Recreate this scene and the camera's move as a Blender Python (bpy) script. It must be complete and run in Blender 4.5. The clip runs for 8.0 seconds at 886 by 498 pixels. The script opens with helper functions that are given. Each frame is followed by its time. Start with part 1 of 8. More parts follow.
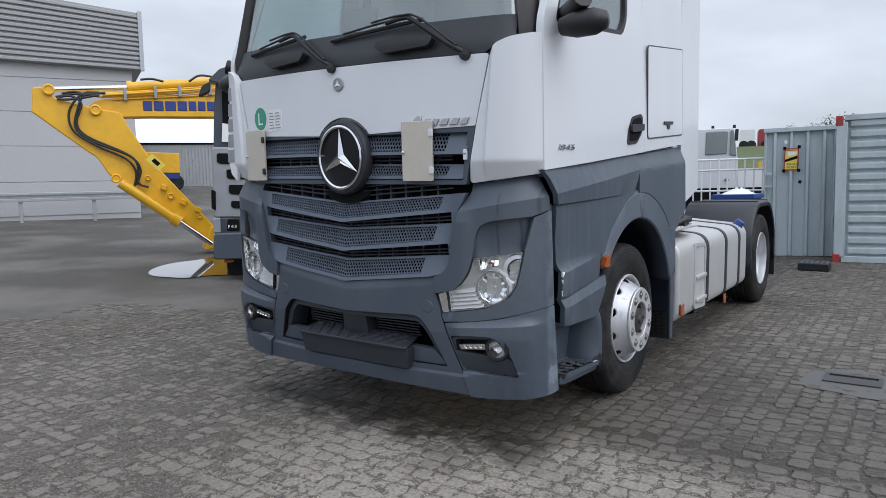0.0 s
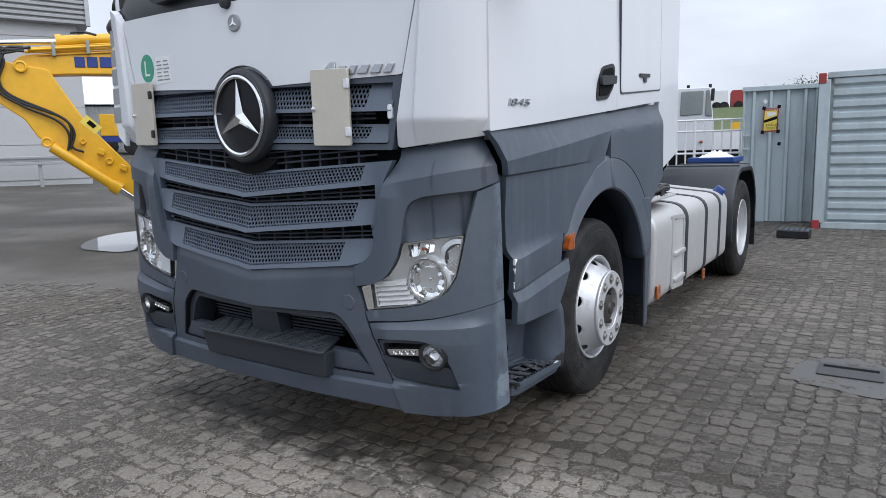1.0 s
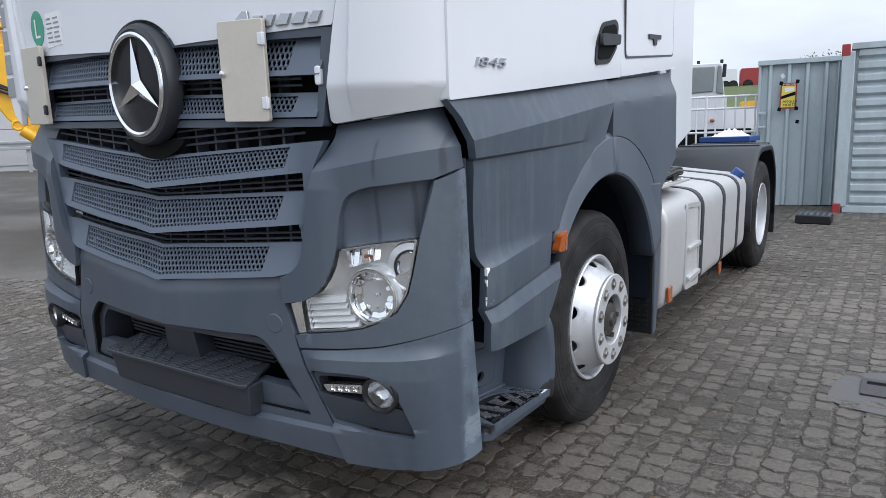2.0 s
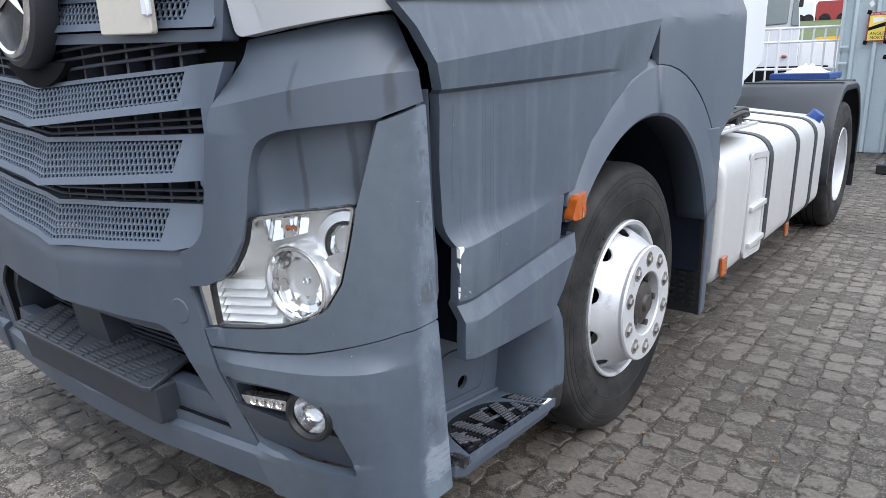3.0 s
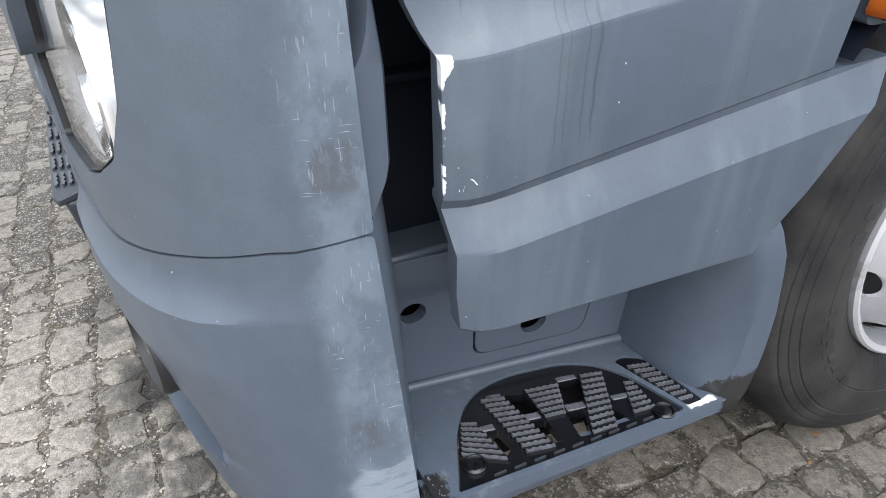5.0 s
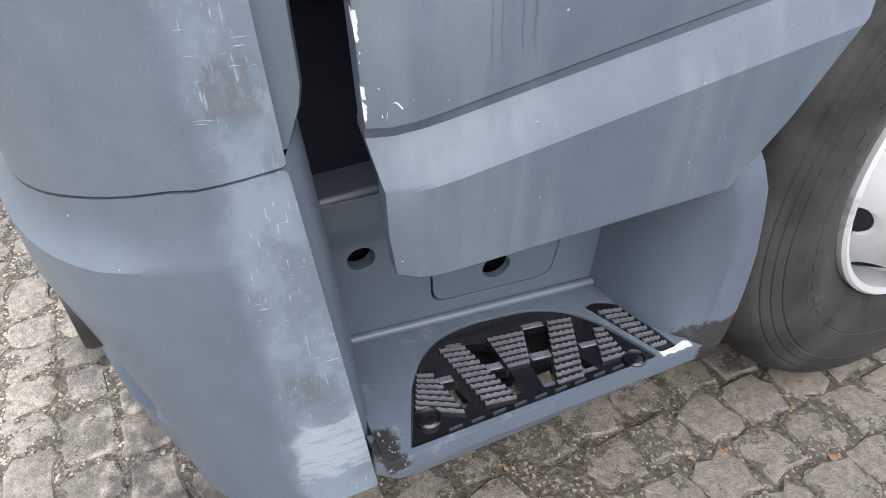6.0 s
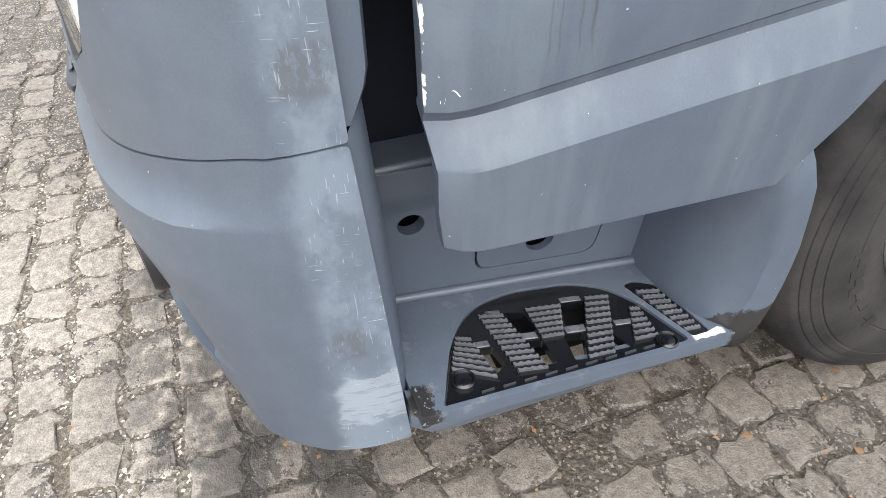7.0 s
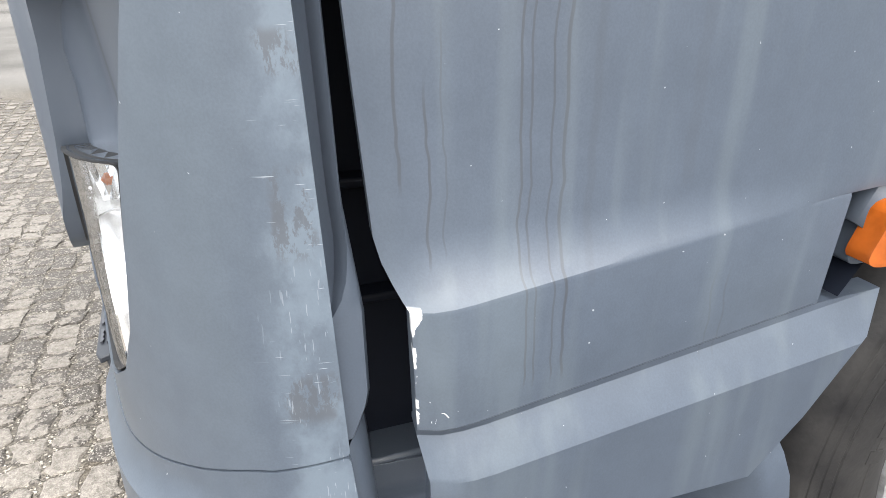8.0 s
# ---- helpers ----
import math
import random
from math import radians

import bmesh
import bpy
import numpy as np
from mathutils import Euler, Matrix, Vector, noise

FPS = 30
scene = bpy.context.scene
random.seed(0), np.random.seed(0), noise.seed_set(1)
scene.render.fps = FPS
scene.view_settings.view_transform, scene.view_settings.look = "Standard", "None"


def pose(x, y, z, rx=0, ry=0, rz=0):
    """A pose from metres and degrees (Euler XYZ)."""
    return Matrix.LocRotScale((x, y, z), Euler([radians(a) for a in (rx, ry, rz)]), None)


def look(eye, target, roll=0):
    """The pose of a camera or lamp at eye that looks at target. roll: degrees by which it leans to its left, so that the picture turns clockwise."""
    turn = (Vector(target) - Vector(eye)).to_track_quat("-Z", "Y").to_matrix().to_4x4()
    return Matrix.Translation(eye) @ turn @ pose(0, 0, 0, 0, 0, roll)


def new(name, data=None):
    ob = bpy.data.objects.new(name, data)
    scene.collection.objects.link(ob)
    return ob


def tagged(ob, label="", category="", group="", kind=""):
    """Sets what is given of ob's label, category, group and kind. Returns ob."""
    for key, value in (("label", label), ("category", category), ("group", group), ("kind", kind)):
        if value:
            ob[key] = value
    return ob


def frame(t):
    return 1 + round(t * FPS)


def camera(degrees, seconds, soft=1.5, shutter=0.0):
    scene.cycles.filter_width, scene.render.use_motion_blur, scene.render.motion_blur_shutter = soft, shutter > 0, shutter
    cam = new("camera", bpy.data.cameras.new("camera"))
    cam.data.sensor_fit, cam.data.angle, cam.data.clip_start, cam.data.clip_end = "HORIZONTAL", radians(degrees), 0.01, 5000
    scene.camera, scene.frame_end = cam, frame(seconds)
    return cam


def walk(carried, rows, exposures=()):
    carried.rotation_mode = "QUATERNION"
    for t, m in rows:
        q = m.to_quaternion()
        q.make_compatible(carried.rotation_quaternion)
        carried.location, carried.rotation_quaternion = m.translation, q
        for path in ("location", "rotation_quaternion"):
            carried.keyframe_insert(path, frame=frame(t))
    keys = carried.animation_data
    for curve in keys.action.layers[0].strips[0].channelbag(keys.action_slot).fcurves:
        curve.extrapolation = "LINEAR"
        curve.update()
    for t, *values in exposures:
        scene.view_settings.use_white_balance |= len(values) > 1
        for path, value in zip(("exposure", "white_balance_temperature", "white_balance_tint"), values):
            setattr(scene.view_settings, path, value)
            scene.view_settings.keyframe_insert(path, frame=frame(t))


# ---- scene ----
cam = camera(66.7, 8.0, soft=0.7)
PATH = [
    (0, (2.686, -2.797, 1.387), (1.523, -1.181, 1.2), -1.5),
    (0.5, (2.553, -2.454, 1.377), (1.433, -0.817, 1.123), -1.6),
    (1, (2.449, -2.086, 1.394), (1.353, -0.44, 1.096), -1.7),
    (1.5, (2.33, -1.747, 1.387), (1.239, -0.101, 1.066), -1.7),
    (1.7, (2.281, -1.625, 1.382), (1.188, 0.019, 1.056), -1.9),
    (2.8, (2.126, -0.896, 1.328), (0.939, 0.639, 0.843), -1.8),
    (3, (2.055, -0.775, 1.32), (0.847, 0.732, 0.801), -1.7),
    (3.2, (1.983, -0.684, 1.291), (0.726, 0.768, 0.734), -1.5),
    (3.5, (1.947, -0.499, 1.286), (0.53, 0.679, 0.509), -1.7),
    (3.8, (1.888, -0.325, 1.252), (0.369, 0.564, 0.303), -1.7),
    (4, (1.878, -0.195, 1.229), (0.311, 0.538, 0.227), -1.5),
    (4.2, (1.822, -0.118, 1.207), (0.295, 0.649, 0.168), -1.1),
    (4.5, (1.743, 0.039, 1.151), (0.207, 0.743, 0.081), -1.7),
    (4.7, (1.681, 0.127, 1.12), (0.147, 0.82, 0.04), -1.4),
    (5.8, (1.588, 0.277, 1.034), (0.135, 0.935, -0.173), -1.7),
    (6, (1.596, 0.288, 1.033), (0.16, 0.935, -0.2), -1.9),
    (6.5, (1.609, 0.3, 1.047), (0.197, 0.832, -0.267), -0.8),
    (7, (1.611, 0.284, 1.075), (0.205, 0.765, -0.263), -1.0),
    (7.4, (1.606, 0.28, 1.118), (0.15, 0.779, -0.159), -1.0),
    (7.5, (1.622, 0.283, 1.129), (0.108, 0.793, -0.074), -1.1),
    (7.8, (1.632, 0.284, 1.174), (-0.023, 0.853, 0.206), -1.4),
    (7.9, (1.631, 0.287, 1.198), (-0.06, 0.868, 0.302), -1.4),
    (8, (1.64, 0.29, 1.197), (-0.098, 0.88, 0.402), -1.1),
]

# ---------------------------------------------------------------- light
EXPO = [(0.0, 0.18, 6270, 12), (1.0, 0.345, 6280, 12), (1.7, 0.41, 6260, 12), (3.0, 1.02, 6290, 12), (3.5, 1.34, 6420, 12), (4.0, 1.42, 6500, 11), (4.5, 1.34, 6500, 11), (6.0, 1.72, 6740, 11), (7.0, 1.82, 6940, 12), (8.0, 1.84, 6930, 11)]
walk(cam, [(t, look(eye, target, roll)) for t, eye, target, roll in PATH], EXPO)

SUN_EL, SUN_AZ = 48.0, 98.0
world = bpy.data.worlds.new("overcast_sky")
scene.world = world
world.use_nodes = True
wn, wl = world.node_tree.nodes, world.node_tree.links
bg = wn["Background"]
sky = wn.new("ShaderNodeTexSky")
sky.sky_type, sky.sun_disc = "NISHITA", False
sky.sun_elevation, sky.sun_rotation = radians(SUN_EL), radians(SUN_AZ)
sky.air_density, sky.dust_density = 1.0, 4.0
flat = wn.new("ShaderNodeHueSaturation")
flat.inputs["Saturation"].default_value = 0.18
wl.new(sky.outputs[0], flat.inputs["Color"])
tc = wn.new("ShaderNodeTexCoord")
cmap = wn.new("ShaderNodeMapping")
cmap.inputs["Scale"].default_value = (1.2, 1.2, 4.0)
wl.new(tc.outputs["Generated"], cmap.inputs[0])
cn = wn.new("ShaderNodeTexNoise")
cn.inputs["Scale"].default_value, cn.inputs["Detail"].default_value = 2.4, 6
wl.new(cmap.outputs[0], cn.inputs["Vector"])
cr = wn.new("ShaderNodeMapRange")
cr.inputs["From Min"].default_value, cr.inputs["From Max"].default_value = 0.3, 0.7
cr.inputs["To Min"].default_value, cr.inputs["To Max"].default_value = 0.78, 1.08
wl.new(cn.outputs["Fac"], cr.inputs["Value"])
cloud = wn.new("ShaderNodeMix")
cloud.data_type, cloud.blend_type = "RGBA", "MIX"
cloud.inputs[0].default_value = 0.75
cloud.inputs[7].default_value = (7.05, 7.7, 8.5, 1)
wl.new(flat.outputs[0], cloud.inputs[6])
# an overcast sky is brighter overhead than at the horizon
up = wn.new("ShaderNodeSeparateXYZ")
wl.new(tc.outputs["Generated"], up.inputs[0])
zen = wn.new("ShaderNodeMapRange")
zen.inputs["From Min"].default_value, zen.inputs["From Max"].default_value = 0.25, 1.0
zen.inputs["To Min"].default_value, zen.inputs["To Max"].default_value = 0.86, 1.62
wl.new(up.outputs[2], zen.inputs["Value"])
lift = wn.new("ShaderNodeMath")
lift.operation = "MULTIPLY"
wl.new(cr.outputs[0], lift.inputs[0])
wl.new(zen.outputs[0], lift.inputs[1])
mul = wn.new("ShaderNodeVectorMath")
mul.operation = "SCALE"
wl.new(cloud.outputs[2], mul.inputs[0])
wl.new(lift.outputs[0], mul.inputs["Scale"])
wl.new(mul.outputs[0], bg.inputs["Color"])
bg.inputs["Strength"].default_value = 0.128

sun_data = bpy.data.lights.new("sun", "SUN")
sun_data.energy, sun_data.angle, sun_data.color = 1.1, radians(70), (1.0, 0.98, 0.96)
sun = new("sun", sun_data)
sun.matrix_world = look((12 * math.sin(radians(SUN_AZ)) * math.cos(radians(SUN_EL)), 12 * math.cos(radians(SUN_AZ)) * math.cos(radians(SUN_EL)), 12 * math.sin(radians(SUN_EL))), (0, 0, 0))


# ---------------------------------------------------------------- materials
def material(name, color, rough=0.5, metal=0.0, vary=0.12, scale=6.0, grain=60.0, bump=0.15, bump_dist=0.002,
             dirt=None, dirt_amount=0.3, dirt_scale=3.0, coat=0.0, island=0.0, obrand=0.0, rough_vary=0.1, streak=1.0, dirt_edge=(0.45, 0.7)):
    """A node material with variation at two scales, optional dirt and relief."""
    m = bpy.data.materials.new(name)
    m.use_nodes = True
    n, l = m.node_tree.nodes, m.node_tree.links
    b = n["Principled BSDF"]
    c = n.new("ShaderNodeTexCoord")
    mp = n.new("ShaderNodeMapping")
    mp.inputs["Scale"].default_value = (1, 1, streak)
    l.new(c.outputs["Object"], mp.inputs[0])
    big, fine = n.new("ShaderNodeTexNoise"), n.new("ShaderNodeTexNoise")
    big.inputs["Scale"].default_value, big.inputs["Detail"].default_value = scale, 5
    fine.inputs["Scale"].default_value, fine.inputs["Detail"].default_value = grain, 3
    l.new(mp.outputs[0], big.inputs["Vector"])
    l.new(c.outputs["Object"], fine.inputs["Vector"])
    add = n.new("ShaderNodeMath")
    add.operation = "ADD"
    l.new(big.outputs["Fac"], add.inputs[0])
    l.new(fine.outputs["Fac"], add.inputs[1])
    mr = n.new("ShaderNodeMapRange")
    mr.inputs["From Min"].default_value, mr.inputs["From Max"].default_value = 0.6, 1.4
    mr.inputs["To Min"].default_value, mr.inputs["To Max"].default_value = 1 - vary, 1 + vary
    l.new(add.outputs[0], mr.inputs["Value"])
    value = mr.outputs[0]
    if island or obrand:
        src = n.new("ShaderNodeObjectInfo").outputs["Random"] if obrand else n.new("ShaderNodeNewGeometry").outputs["Random Per Island"]
        m2 = n.new("ShaderNodeMapRange")
        k = island or obrand
        m2.inputs["To Min"].default_value, m2.inputs["To Max"].default_value = 1 - k, 1 + k
        l.new(src, m2.inputs["Value"])
        m3 = n.new("ShaderNodeMath")
        m3.operation = "MULTIPLY"
        l.new(value, m3.inputs[0])
        l.new(m2.outputs[0], m3.inputs[1])
        value = m3.outputs[0]
    sc = n.new("ShaderNodeVectorMath")
    sc.operation = "SCALE"
    sc.inputs[0].default_value = color
    l.new(value, sc.inputs["Scale"])
    col = sc.outputs[0]
    if dirt:
        dn = n.new("ShaderNodeTexNoise")
        dn.inputs["Scale"].default_value, dn.inputs["Detail"].default_value, dn.inputs["Roughness"].default_value = dirt_scale, 7, 0.65
        l.new(mp.outputs[0], dn.inputs["Vector"])
        dr = n.new("ShaderNodeMapRange")
        dr.inputs["From Min"].default_value, dr.inputs["From Max"].default_value = dirt_edge
        dr.inputs["To Max"].default_value = dirt_amount
        l.new(dn.outputs["Fac"], dr.inputs["Value"])
        mx = n.new("ShaderNodeMix")
        mx.data_type = "RGBA"
        mx.inputs[7].default_value = (*dirt, 1)
        l.new(dr.outputs[0], mx.inputs[0])
        l.new(col, mx.inputs[6])
        col = mx.outputs[2]
    l.new(col, b.inputs["Base Color"])
    rr = n.new("ShaderNodeMapRange")
    rr.inputs["To Min"].default_value, rr.inputs["To Max"].default_value = max(0.02, rough - rough_vary), min(1, rough + rough_vary)
    l.new(big.outputs["Fac"], rr.inputs["Value"])
    l.new(rr.outputs[0], b.inputs["Roughness"])
    b.inputs["Metallic"].default_value = metal
    b.inputs["Coat Weight"].default_value = coat
    b.inputs["Coat Roughness"].default_value = 0.08
    if bump:
        bp = n.new("ShaderNodeBump")
        bp.inputs["Strength"].default_value, bp.inputs["Distance"].default_value = bump, bump_dist
        l.new(fine.outputs["Fac"], bp.inputs["Height"])
        l.new(bp.outputs[0], b.inputs["Normal"])
    return m


def glass(name, color=(1, 1, 1), rough=0.02, least=0.045):
    """A thin pane: clear, with the gloss of glass."""
    m = bpy.data.materials.new(name)
    m.use_nodes = True
    n, l = m.node_tree.nodes, m.node_tree.links
    n.remove(n["Principled BSDF"])
    t, g, f, mx = n.new("ShaderNodeBsdfTransparent"), n.new("ShaderNodeBsdfGlossy"), n.new("ShaderNodeLayerWeight"), n.new("ShaderNodeMixShader")
    t.inputs[0].default_value = (*color, 1)
    g.inputs["Roughness"].default_value = rough
    f.inputs["Blend"].default_value = 0.5
    p, k = n.new("ShaderNodeMath"), n.new("ShaderNodeMapRange")
    p.operation, p.inputs[1].default_value = "POWER", 4.0
    k.inputs["To Min"].default_value, k.inputs["To Max"].default_value = least, 0.9
    l.new(f.outputs["Facing"], p.inputs[0])
    l.new(p.outputs[0], k.inputs["Value"])
    l.new(k.outputs[0], mx.inputs[0])
    l.new(t.outputs[0], mx.inputs[1])
    l.new(g.outputs[0], mx.inputs[2])
    l.new(mx.outputs[0], n["Material Output"].inputs[0])
    return m


M = {}
GREY = (0.0558, 0.0712, 0.0960)
M["grey"] = material("grey_plastic", GREY, 0.41, vary=0.10, scale=2.2, grain=420, bump=0.12, bump_dist=0.0006,
                     dirt=(0.112, 0.125, 0.145), dirt_amount=0.35, dirt_scale=2.0, streak=0.35)
M["grey_dark"] = material("dark_grey_plastic", (0.017, 0.0195, 0.025), 0.5, grain=380, bump=0.15, bump_dist=0.0006)
M["black"] = material("black_plastic", (0.008, 0.0085, 0.010), 0.5, grain=300, bump=0.2, bump_dist=0.0008, vary=0.2)
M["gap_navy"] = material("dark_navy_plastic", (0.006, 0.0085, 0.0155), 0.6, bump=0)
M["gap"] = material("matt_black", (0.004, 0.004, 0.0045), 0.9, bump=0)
M["white"] = material("white_paint", (0.62, 0.64, 0.68), 0.32, vary=0.03, scale=1.5, grain=250, bump=0.02, bump_dist=0.0004, coat=0.4,
                      dirt=(0.55, 0.55, 0.54), dirt_amount=0.25, dirt_scale=1.6, streak=0.25)
M["chrome"] = material("chrome", (0.75, 0.76, 0.78), 0.12, 1.0, vary=0.03, bump=0, rough_vary=0.05)
M["tyre"] = material("tyre_rubber", (0.0105, 0.0105, 0.0115), 0.62, vary=0.3, scale=7, grain=140, bump=0.3, bump_dist=0.002,
                     dirt=(0.050, 0.048, 0.046), dirt_amount=0.75, dirt_scale=4, dirt_edge=(0.40, 0.70))
M["rim"] = material("painted_silver_rim", (0.55, 0.56, 0.58), 0.36, 0.4, vary=0.06, scale=7, grain=180, bump=0.06, bump_dist=0.001,
                    dirt=(0.10, 0.085, 0.07), dirt_amount=0.7, dirt_scale=9, dirt_edge=(0.58, 0.72))
M["steel"] = material("dull_steel", (0.30, 0.29, 0.28), 0.45, 0.8, vary=0.2, dirt=(0.07, 0.05, 0.04), dirt_amount=0.7, dirt_scale=20)
M["tank"] = material("tank_aluminium", (0.50, 0.50, 0.50), 0.42, 0.35, vary=0.05, scale=3, bump=0.04, dirt=(0.35, 0.33, 0.30), dirt_amount=0.35)
M["orange"] = material("orange_lens", (0.34, 0.080, 0.012), 0.16, vary=0.3, scale=28, bump=0.05, coat=0.6)
M["beige"] = material("beige_sheet", (0.50, 0.47, 0.41), 0.42, 0.2, vary=0.05, scale=8, bump=0.05)
M["green"] = material("green_sticker", (0.02, 0.27, 0.16), 0.35, bump=0)
M["paper"] = material("white_paper", (0.72, 0.73, 0.74), 0.6, bump=0, vary=0.03)
M["ink"] = material("grey_ink", (0.25, 0.26, 0.28), 0.6, bump=0)
M["glass"] = glass("window_glass", (0.66, 0.76, 0.76), 0.02, 0.20)
M["lens"] = glass("lamp_lens", (0.96, 0.97, 0.98))
M["reflector"] = material("lamp_reflector", (0.92, 0.92, 0.92), 0.09, 1.0, vary=0.03, bump=0.0, rough_vary=0.06)
M["interior"] = material("cab_interior", (0.34, 0.34, 0.33), 0.7)
M["yellow"] = material("yellow_paint", (0.76, 0.41, 0.009), 0.38, vary=0.06, scale=3, dirt=(0.35, 0.20, 0.03), dirt_amount=0.25, dirt_scale=4, coat=0.2)
M["blue"] = material("blue_paint", (0.015, 0.04, 0.22), 0.4)
M["hose"] = material("hydraulic_hose", (0.012, 0.012, 0.013), 0.45)
M["wall_grey"] = material("grey_cladding", (0.40, 0.405, 0.42), 0.55, vary=0.05, scale=0.5, grain=12, bump=0.03)
M["rib_grey"] = material("grey_ribbed_sheet", (0.30, 0.305, 0.315), 0.45, 0.1, vary=0.05, scale=0.6, bump=0.03)
M["galv"] = material("galvanised_steel", (0.36, 0.38, 0.40), 0.42, 0.6, vary=0.12, scale=7)
M["container"] = material("grey_blue_container_paint", (0.42, 0.49, 0.52), 0.5, vary=0.06, scale=2.5, grain=30, bump=0.05,
                          dirt=(0.16, 0.15, 0.13), dirt_amount=0.4, dirt_scale=2.5, streak=0.25)
M["red"] = material("red_paint", (0.30, 0.035, 0.035), 0.5, vary=0.15)
M["tent"] = material("white_sheeting", (0.70, 0.71, 0.73), 0.6, vary=0.03, bump=0)
M["scania"] = material("dark_blue_grey_paint", (0.035, 0.045, 0.06), 0.35, coat=0.3)
M["silver"] = material("silver_grey_plastic", (0.27, 0.285, 0.30), 0.4, 0.2)
M["binblue"] = material("blue_bin_plastic", (0.015, 0.05, 0.20), 0.45)
M["leaf"] = material("foliage", (0.06, 0.085, 0.03), 0.7, island=0.4, vary=0.2)
M["bark"] = material("bark", (0.09, 0.07, 0.05), 0.85)
M["grass"] = material("rough_grass", (0.075, 0.10, 0.035), 0.85, vary=0.3, scale=0.5, grain=3)


# ---------------------------------------------------------------- building helpers
def thing(name, loc, label, category, group="", kind=""):
    e = new(name)
    e.location = loc
    e.empty_display_size = 0.2
    return tagged(e, label, category, group, kind)


def part(name, bm, mat, parent=None, label="", bevel=0.0, angle=38, segs=2):
    """Links a bmesh, built in world places, as one mesh object under a thing or a part."""
    bmesh.ops.recalc_face_normals(bm, faces=bm.faces)
    me = bpy.data.meshes.new(name)
    bm.to_mesh(me)
    bm.free()
    me.materials.append(M[mat] if isinstance(mat, str) else mat)
    me.shade_smooth()
    me.set_sharp_from_angle(angle=radians(angle))
    ob = new(name, me)
    if parent is not None:
        ob.parent = parent
        if parent.data is None:
            ob.matrix_parent_inverse = Matrix.Translation(-parent.location)
    if bevel:
        bv = ob.modifiers.new("bevel", "BEVEL")
        bv.width, bv.segments, bv.limit_method, bv.angle_limit = bevel, segs, "ANGLE", radians(40)
        bv.harden_normals = False
    if label:
        ob["label"] = label
    return ob


def box(bm, x0, x1, y0, y1, z0, z1, m=None):
    vs = [bm.verts.new((x, y, z)) for z in (z0, z1) for x, y in ((x0, y0), (x1, y0), (x1, y1), (x0, y1))]
    for q in ((0, 1, 2, 3), (4, 5, 6, 7), (0, 1, 5, 4), (1, 2, 6, 5), (2, 3, 7, 6), (3, 0, 4, 7)):
        bm.faces.new([vs[i] for i in q])
    if m is not None:
        bmesh.ops.transform(bm, matrix=m, verts=vs)
    return vs


def prism(bm, poly, d0, d1, place):
    """A flat outline poly of (u, v), extruded from depth d0 to d1; place(u, v, d) gives the point."""
    a = [bm.verts.new(place(u, v, d0)) for u, v in poly]
    b = [bm.verts.new(place(u, v, d1)) for u, v in poly]
    bm.faces.new(a)
    bm.faces.new(list(reversed(b)))
    for i in range(len(poly)):
        j = (i + 1) % len(poly)
        bm.faces.new((a[i], a[j], b[j], b[i]))


def lathe(bm, profile, place, segs=48, arc=(0.0, 360.0)):
    """Turns a profile of (radius, depth) round an axis; place(u, v, d)."""
    full = abs(arc[1] - arc[0]) >= 360
    count = segs if full else segs + 1
    rings = []
    for i in range(count):
        a = radians(arc[0] + (arc[1] - arc[0]) * i / segs)
        rings.append([bm.verts.new(place(r * math.cos(a), r * math.sin(a), d)) for r, d in profile])
    for i in range(segs):
        p, q = rings[i], rings[(i + 1) % count]
        for k in range(len(profile) - 1):
            bm.faces.new((p[k], p[k + 1], q[k + 1], q[k]))


def tube(bm, pts, r, n=8):
    """A round bar along points."""
    pts = [Vector(p) for p in pts]
    rings = []
    for i, p in enumerate(pts):
        t = (pts[min(i + 1, len(pts) - 1)] - pts[max(i - 1, 0)]).normalized()
        u = t.orthogonal().normalized() if not rings else (rings[-1][1] - t * rings[-1][1].dot(t)).normalized()
        w = t.cross(u)
        rings.append(([bm.verts.new(p + (u * math.cos(k * 2 * math.pi / n) + w * math.sin(k * 2 * math.pi / n)) * r) for k in range(n)], u))
    for i in range(len(rings) - 1):
        a, b = rings[i][0], rings[i + 1][0]
        for k in range(n):
            bm.faces.new((a[k], a[(k + 1) % n], b[(k + 1) % n], b[k]))
    bm.faces.new(rings[0][0])
    bm.faces.new(list(reversed(rings[-1][0])))


def smooth_path(pts, n=6):
    """Catmull-Rom points through pts."""
    p = [Vector(v) for v in pts]
    p = [p[0] * 2 - p[1]] + p + [p[-1] * 2 - p[-2]]
    out = []
    for i in range(1, len(p) - 2):
        for k in range(n):
            t = k / n
            out.append(0.5 * ((2 * p[i]) + (p[i + 1] - p[i - 1]) * t + (2 * p[i - 1] - 5 * p[i] + 4 * p[i + 1] - p[i + 2]) * t * t
                              + (3 * p[i] - p[i - 1] - 3 * p[i + 1] + p[i + 2]) * t ** 3))
    return out + [p[-2]]


